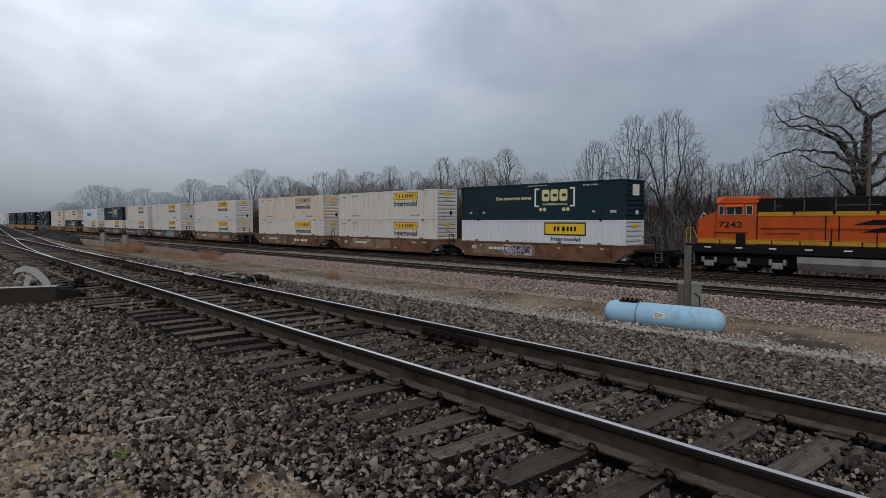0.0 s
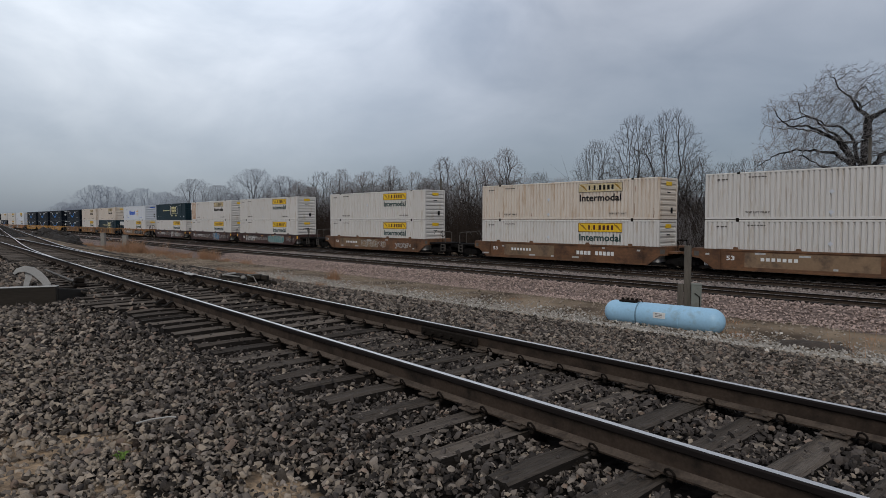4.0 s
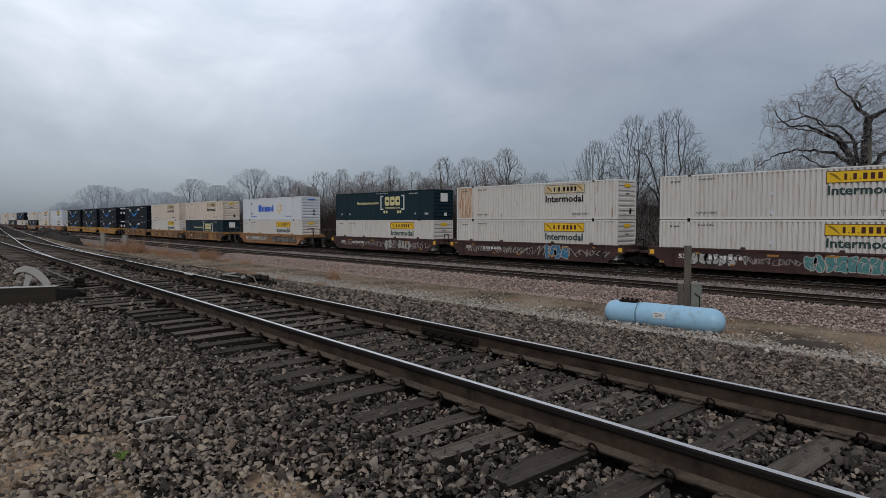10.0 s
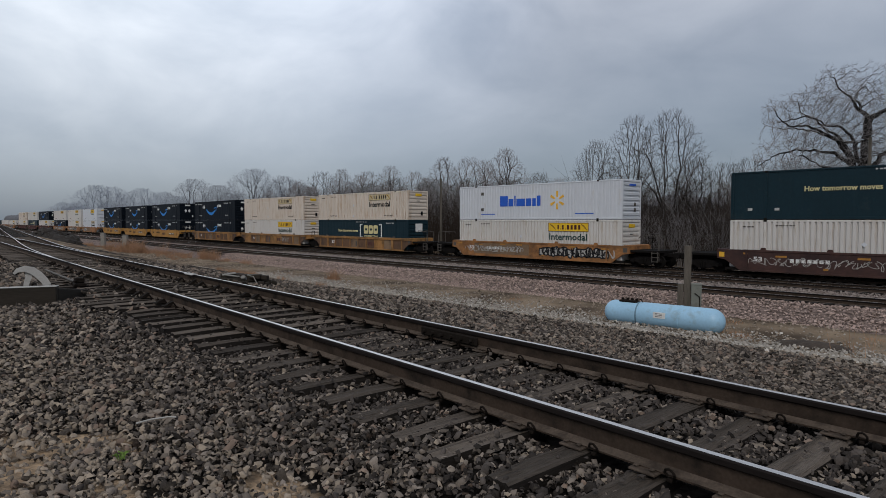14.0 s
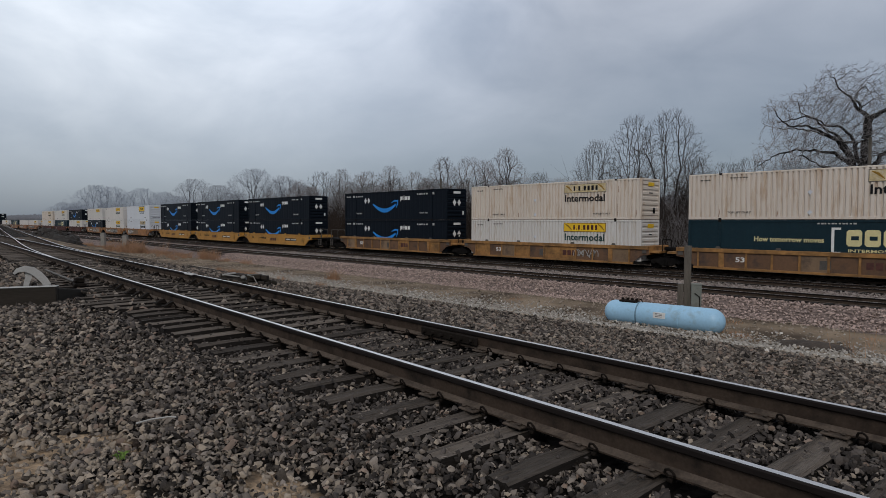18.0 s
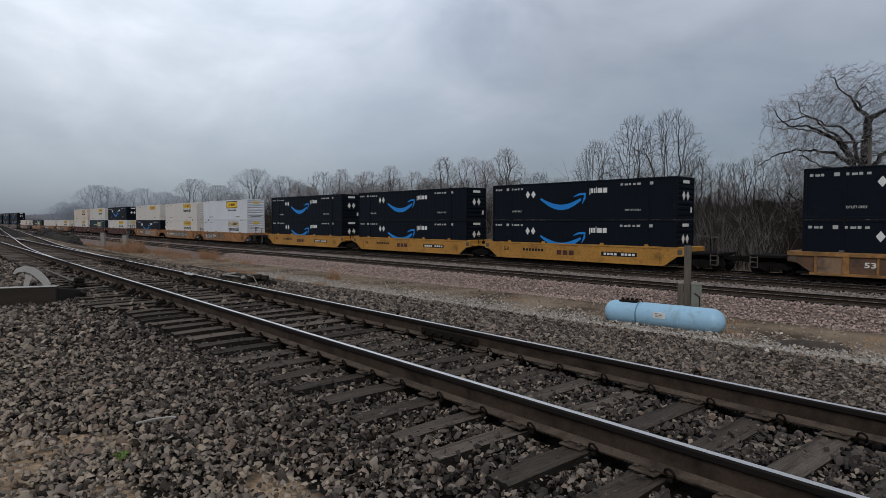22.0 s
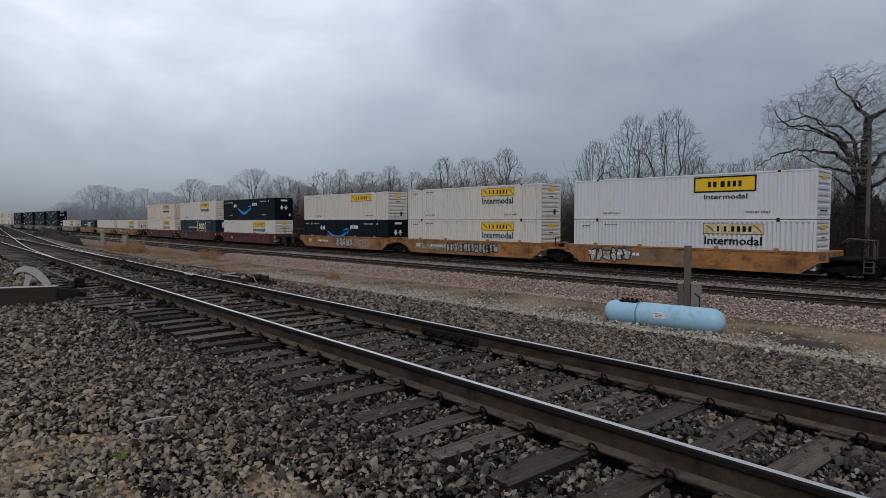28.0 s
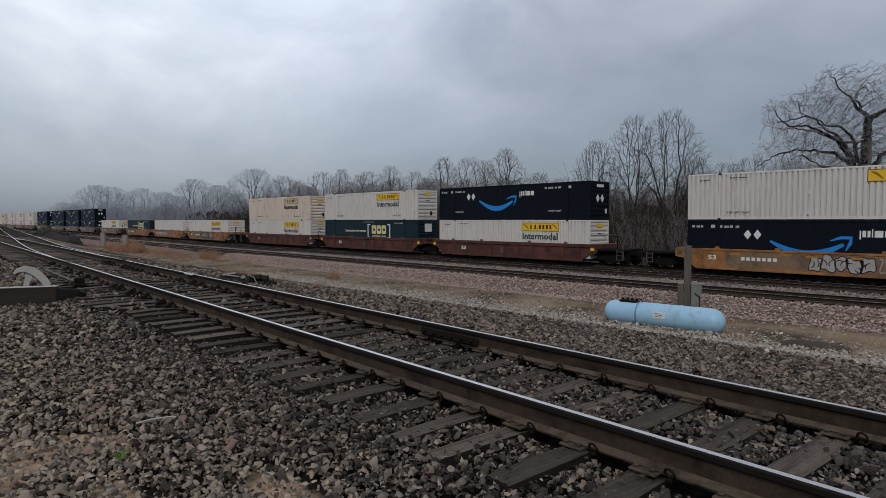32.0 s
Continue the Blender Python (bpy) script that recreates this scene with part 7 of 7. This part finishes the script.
# ---------------------------------------------------------------- loose stones
def stone_templates(n, seed):
    rng = np.random.default_rng(seed)
    bm = bmesh.new()
    bmesh.ops.create_icosphere(bm, subdivisions=1, radius=1.0)
    base = np.array([v.co[:] for v in bm.verts])
    tris = np.array([[v.index for v in f.verts] for f in bm.faces])
    bm.free()
    out = []
    for _ in range(n):
        s = rng.uniform(0.7, 1.15, 3) * np.array([1.2, 0.95, 0.78])
        jag = 1 + rng.normal(0, 0.22, (len(base), 1))
        v = base * jag
        for _k in range(4):                    # flat broken faces
            nrm = rng.normal(size=3)
            nrm /= np.linalg.norm(nrm)
            d = v @ nrm
            over = np.maximum(0, d - rng.uniform(0.35, 0.62))
            v = v - over[:, None] * nrm
        out.append(v * s)
    return out, tris


def scatter(name, spots, sizes, seed, material, label):
    """One mesh of many stones at the given spots."""
    rng = np.random.default_rng(seed)
    forms_, tris = stone_templates(14, seed)
    n, k = len(spots), len(forms_[0])
    pick = rng.integers(0, len(forms_), n)
    v = np.array(forms_)[pick] * sizes[:, None, None]
    q = rng.normal(size=(n, 4)) * np.array([1, 0.35, 0.35, 1])
    q /= np.linalg.norm(q, axis=1)[:, None]
    w, x, y, z = q.T
    R = np.stack([1 - 2 * (y * y + z * z), 2 * (x * y - z * w), 2 * (x * z + y * w), 2 * (x * y + z * w), 1 - 2 * (x * x + z * z), 2 * (y * z - x * w),
                  2 * (x * z - y * w), 2 * (y * z + x * w), 1 - 2 * (x * x + y * y)], axis=1).reshape(n, 3, 3)
    v = np.einsum("nij,nkj->nki", R, v) + spots[:, None, :]
    faces = tris[None] + (np.arange(n) * k)[:, None, None]
    flat = v.reshape(-1, 3)
    ids = faces.reshape(-1, 3)
    up_z = np.cross(flat[ids[:, 1]] - flat[ids[:, 0]], flat[ids[:, 2]] - flat[ids[:, 0]])
    up_z = up_z[:, 2] / (np.linalg.norm(up_z, axis=1) + 1e-12)
    faces = ids[up_z > -0.15]                 # the undersides lie in the bed
    me = bpy.data.meshes.new(name)
    nf = len(faces)
    me.vertices.add(n * k)
    me.vertices.foreach_set("co", v.reshape(-1).astype(np.float32))
    me.loops.add(nf * 3)
    me.loops.foreach_set("vertex_index", faces.reshape(-1).astype(np.int32))
    me.polygons.add(nf)
    me.polygons.foreach_set("loop_start", np.arange(0, nf * 3, 3, dtype=np.int32))
    me.update(calc_edges=True)
    me.shade_smooth()
    me.materials.append(material)
    return tagged(new(name, me), label, "gravel", kind="stuff")


def ring_spots(r0, r1, per_m2, seed):
    """Places in the view's wedge between two distances."""
    rng = np.random.default_rng(seed)
    half = math.radians(40)
    n = int(per_m2 * half * (r1 * r1 - r0 * r0))
    r = np.sqrt(rng.uniform(r0 * r0, r1 * r1, n))
    mid = math.atan2(math.sin(YAW), -math.cos(YAW))
    a = mid + rng.uniform(-half, half, n)
    return np.stack([r * np.cos(a), r * np.sin(a)], 1), rng


for r0, r1, dens, sz, seed in ((1.5, 4.5, 1150, 0.0205, 1), (4.5, 8.5, 950, 0.0225, 2), (8.5, 15.0, 300, 0.032, 3), (15.0, 28.0, 110, 0.043, 4)):
    xy, rng = ring_spots(r0, r1, dens, seed)
    keep, spots = [], []
    for i, (x, y) in enumerate(xy):
        v = x * math.sin(LEAN) + y * math.cos(LEAN)
        ym = y - off(x)
        if v > 17 or ym > 25:
            continue
        if abs(abs(v - NEAR_V) - GA) < 0.075:
            continue
        if bare_patch(x, y) > 0.30 and rng.random() < 0.74:
            continue
        if v > 8.5 and rng.random() < 0.35 + 0.06 * (v - 8.5):
            continue
        z = ground_z(x, y) + (rng.uniform(-0.02, 0.012) if 2.95 < v < 5.3 else rng.uniform(-0.045, 0.03))
        keep.append(i)
        spots.append((x, y, z))
    spots = np.array(spots)
    sizes = sz * np.clip(rng.lognormal(0, 0.36, len(spots)), 0.4, 1.9)
    near_left = np.array([0.40 * smooth01((2.4 - sp[1]) / 1.6) * (sp[0] < -2.0) + 0.04 for sp in spots])
    near_left += np.array([0.55 * (bare_patch(sp[0], sp[1]) > 0.2) for sp in spots])
    pale = rng.random(len(spots)) < near_left
    row = spots[:, 0] * math.sin(LEAN) + spots[:, 1] * math.cos(LEAN)
    # at least 24 in 100 go dark everywhere, in place of shade in gaps
    stained = ~pale & (rng.random(len(spots)) < np.maximum(0.24, np.maximum(0.66 * np.exp(-((row - 2.6) / 0.8) ** 2), 0.72 * (np.abs(row - NEAR_V) < 0.72))))
    scatter("ballast_stones", spots[~pale & ~stained], sizes[~pale & ~stained], seed, M["stone"], "loose dark grey angular ballast stones")
    scatter("stained_stones", spots[stained], sizes[stained], seed + 70, M["stone_dark"], "blackish ballast stones, oil-stained by the tie ends, elsewhere standing in for gap shade")
    scatter("tan_stones", spots[pale], sizes[pale], seed + 50, M["stone_tan"], "scattered tan and pale ballast stones")

rng = np.random.default_rng(28)
turn_, far_ = rng.uniform(0, 2 * math.pi, 11000), np.sqrt(rng.uniform(0.05, 36, 11000))
spots = np.array([(f * math.cos(a), f * math.sin(a), ground_z(f * math.cos(a), f * math.sin(a)) + rng.uniform(-0.05, 0.0)) for a, f in zip(turn_, far_) if not 2.6 < f * math.cos(a) * math.sin(LEAN) + f * math.sin(a) * math.cos(LEAN) < 5.4])
scatter("footing_stones", spots, 0.028 * np.clip(rng.lognormal(0, 0.35, len(spots)), 0.5, 1.9), 28, M["stone"], "dark grey ballast stones underfoot by the track")
rng = np.random.default_rng(29)
us_, vs_ = rng.uniform(-27, -10.5, 1000), rng.uniform(2.3, 5.7, 1000)
spots = np.array([(*near_uv(u, v), rng.uniform(-0.05, 0.0)) for u, v in zip(us_, vs_) if abs(abs(v - NEAR_V) - GA) > 0.12])
scatter("loose_stones", spots, 0.036 * np.clip(rng.lognormal(0, 0.35, len(spots)), 0.5, 1.9), 29, M["stone"], "loose dark stones strewn over the switch ties")

rng = np.random.default_rng(36)
us_, vs_ = rng.uniform(-9.5, 1.0, 700), rng.uniform(2.35, 5.5, 700)
spots = np.array([(*near_uv(u, v), rng.uniform(-0.012, 0.006)) for u, v in zip(us_, vs_) if abs(abs(v - NEAR_V) - GA) > 0.10])
scatter("tie_stones", spots, 0.020 * np.clip(rng.lognormal(0, 0.35, len(spots)), 0.5, 1.8), 36, M["stone_dark"], "dark stones thrown up over the ties")
rng = np.random.default_rng(30)
a_, b_ = rng.uniform(-0.9, 0.9, 260), rng.uniform(-0.8, 0.8, 260)
spots = np.array([(-77 + a * 9.9, 15.0 + b * 2.6 - a * 1.3, ground_z(-77 + a * 9.9, 15.0) + 0.8 * max(0.0, 1 - a * a - b * b)) for a, b in zip(a_, b_)])
scatter("soil_clods", spots, 0.13 * np.clip(rng.lognormal(0, 0.5, len(spots)), 0.4, 2.4), 35, M["soil_mound"], "dark clods and rubble on the soil heap")
xs = rng.uniform(-62, 3, 17000)
ys = rng.uniform(25.8, 28.6, 17000)
spots = np.array([(x, y + off(x), ground_z(x, y + off(x)) + rng.uniform(-0.02, 0.04)) for x, y in zip(xs, ys)])
scatter("pink_ballast_stones", spots, 0.05 * np.clip(rng.lognormal(0, 0.3, len(spots)), 0.5, 1.8), 31, M["stone_pink"], "loose pinkish ballast stones on the main line shoulder")
xs = rng.uniform(-60, 3, 9000)
ys = rng.uniform(31.4, 34.0, 9000)
spots = np.array([(x, y + off(x), -2.0 + rng.uniform(-0.02, 0.05)) for x, y in zip(xs, ys)])
scatter("main_ballast_stones", spots, 0.047 * np.clip(rng.lognormal(0, 0.3, len(spots)), 0.5, 1.8), 32, M["stone_main"], "pale ballast stones between the main tracks")
xs = rng.uniform(-44, 3, 18000)
ys = 20.3 + 0.9 * np.array([noise.noise((x * 0.18, 4.0, 1.0)) for x in xs]) + rng.normal(0, 1.25, 18000)
spots = np.array([(x, y, ground_z(x, y) + rng.uniform(-0.02, 0.04)) for x, y in zip(xs, ys)])
scatter("pale_stones", spots, 0.042 * np.clip(rng.lognormal(0, 0.35, len(spots)), 0.5, 2.0), 33, M["stone_pale"], "pale broken limestone along the track edge")
xs = rng.uniform(-80, 2, 10500)
ys = rng.uniform(17.0, 26.2, 10500)
spots = np.array([(x, y, ground_z(x, y) + rng.uniform(-0.03, 0.02)) for x, y in zip(xs, ys)])
scatter("soil_stones", spots, 0.042 * np.clip(rng.lognormal(0, 0.45, len(spots)), 0.4, 2.2), 34, M["stone_tan"], "tan stones trodden into the bare soil")


# ---------------------------------------------------------------- what moves
RUN = [(0.0, 0.0), (1.0, 10.2), (2.0, 20.45), (3.0, 30.74), (6.0, 61.9), (7.0, 72.4), (8.0, 82.95), (9.0, 93.54), (10.0, 104.19), (11.0, 114.9), (12.0, 125.67), (13.0, 136.51),
       (14.0, 147.38), (17.0, 180.38), (18.0, 191.54), (19.0, 202.77), (20.0, 214.07), (21.0, 225.46), (22.0, 236.94), (23.0, 248.5), (24.0, 260.12), (25.0, 271.8), (28.0, 307.15),
       (29.0, 319.0), (30.0, 330.88), (31.0, 342.76), (32.0, 354.45)]


def run(t):
    """Metres that the train has gone after t seconds, smooth through the known places."""
    ts, ss = [a for a, _ in RUN], [b for _, b in RUN]
    n = len(ts)
    sl = [(ss[i + 1] - ss[i]) / (ts[i + 1] - ts[i]) for i in range(n - 1)]
    d = [sl[0] - (sl[1] - sl[0]) / 2] + [(sl[i - 1] * (ts[i + 1] - ts[i]) + sl[i] * (ts[i] - ts[i - 1])) / (ts[i + 1] - ts[i - 1]) for i in range(1, n - 1)] + [sl[-1]]
    i = max(k for k in range(n - 1) if ts[k] <= t)
    h = ts[i + 1] - ts[i]
    w = (t - ts[i]) / h
    return ((2 * w ** 3 - 3 * w ** 2 + 1) * ss[i] + (w ** 3 - 2 * w ** 2 + w) * h * d[i] + (3 * w ** 2 - 2 * w ** 3) * ss[i + 1] + (w ** 3 - w ** 2) * h * d[i + 1])


def on_track(x, h):
    """Pose of a vehicle whose middle is x metres along the far main track."""
    x2 = x if x > BEND_X else BEND_X - (BEND_X - x) * 0.9992
    return pose(x2, Y_A + off(x2), RAIL_Z + h, 0, 0, math.degrees(math.atan(heading(x2))))


def motions():
    times = [float(t) for t in range(33)]
    for thing, x0, h in MOVERS:
        walk(thing, [(t, on_track(x0 + run(t), h)) for t in times])


motions()
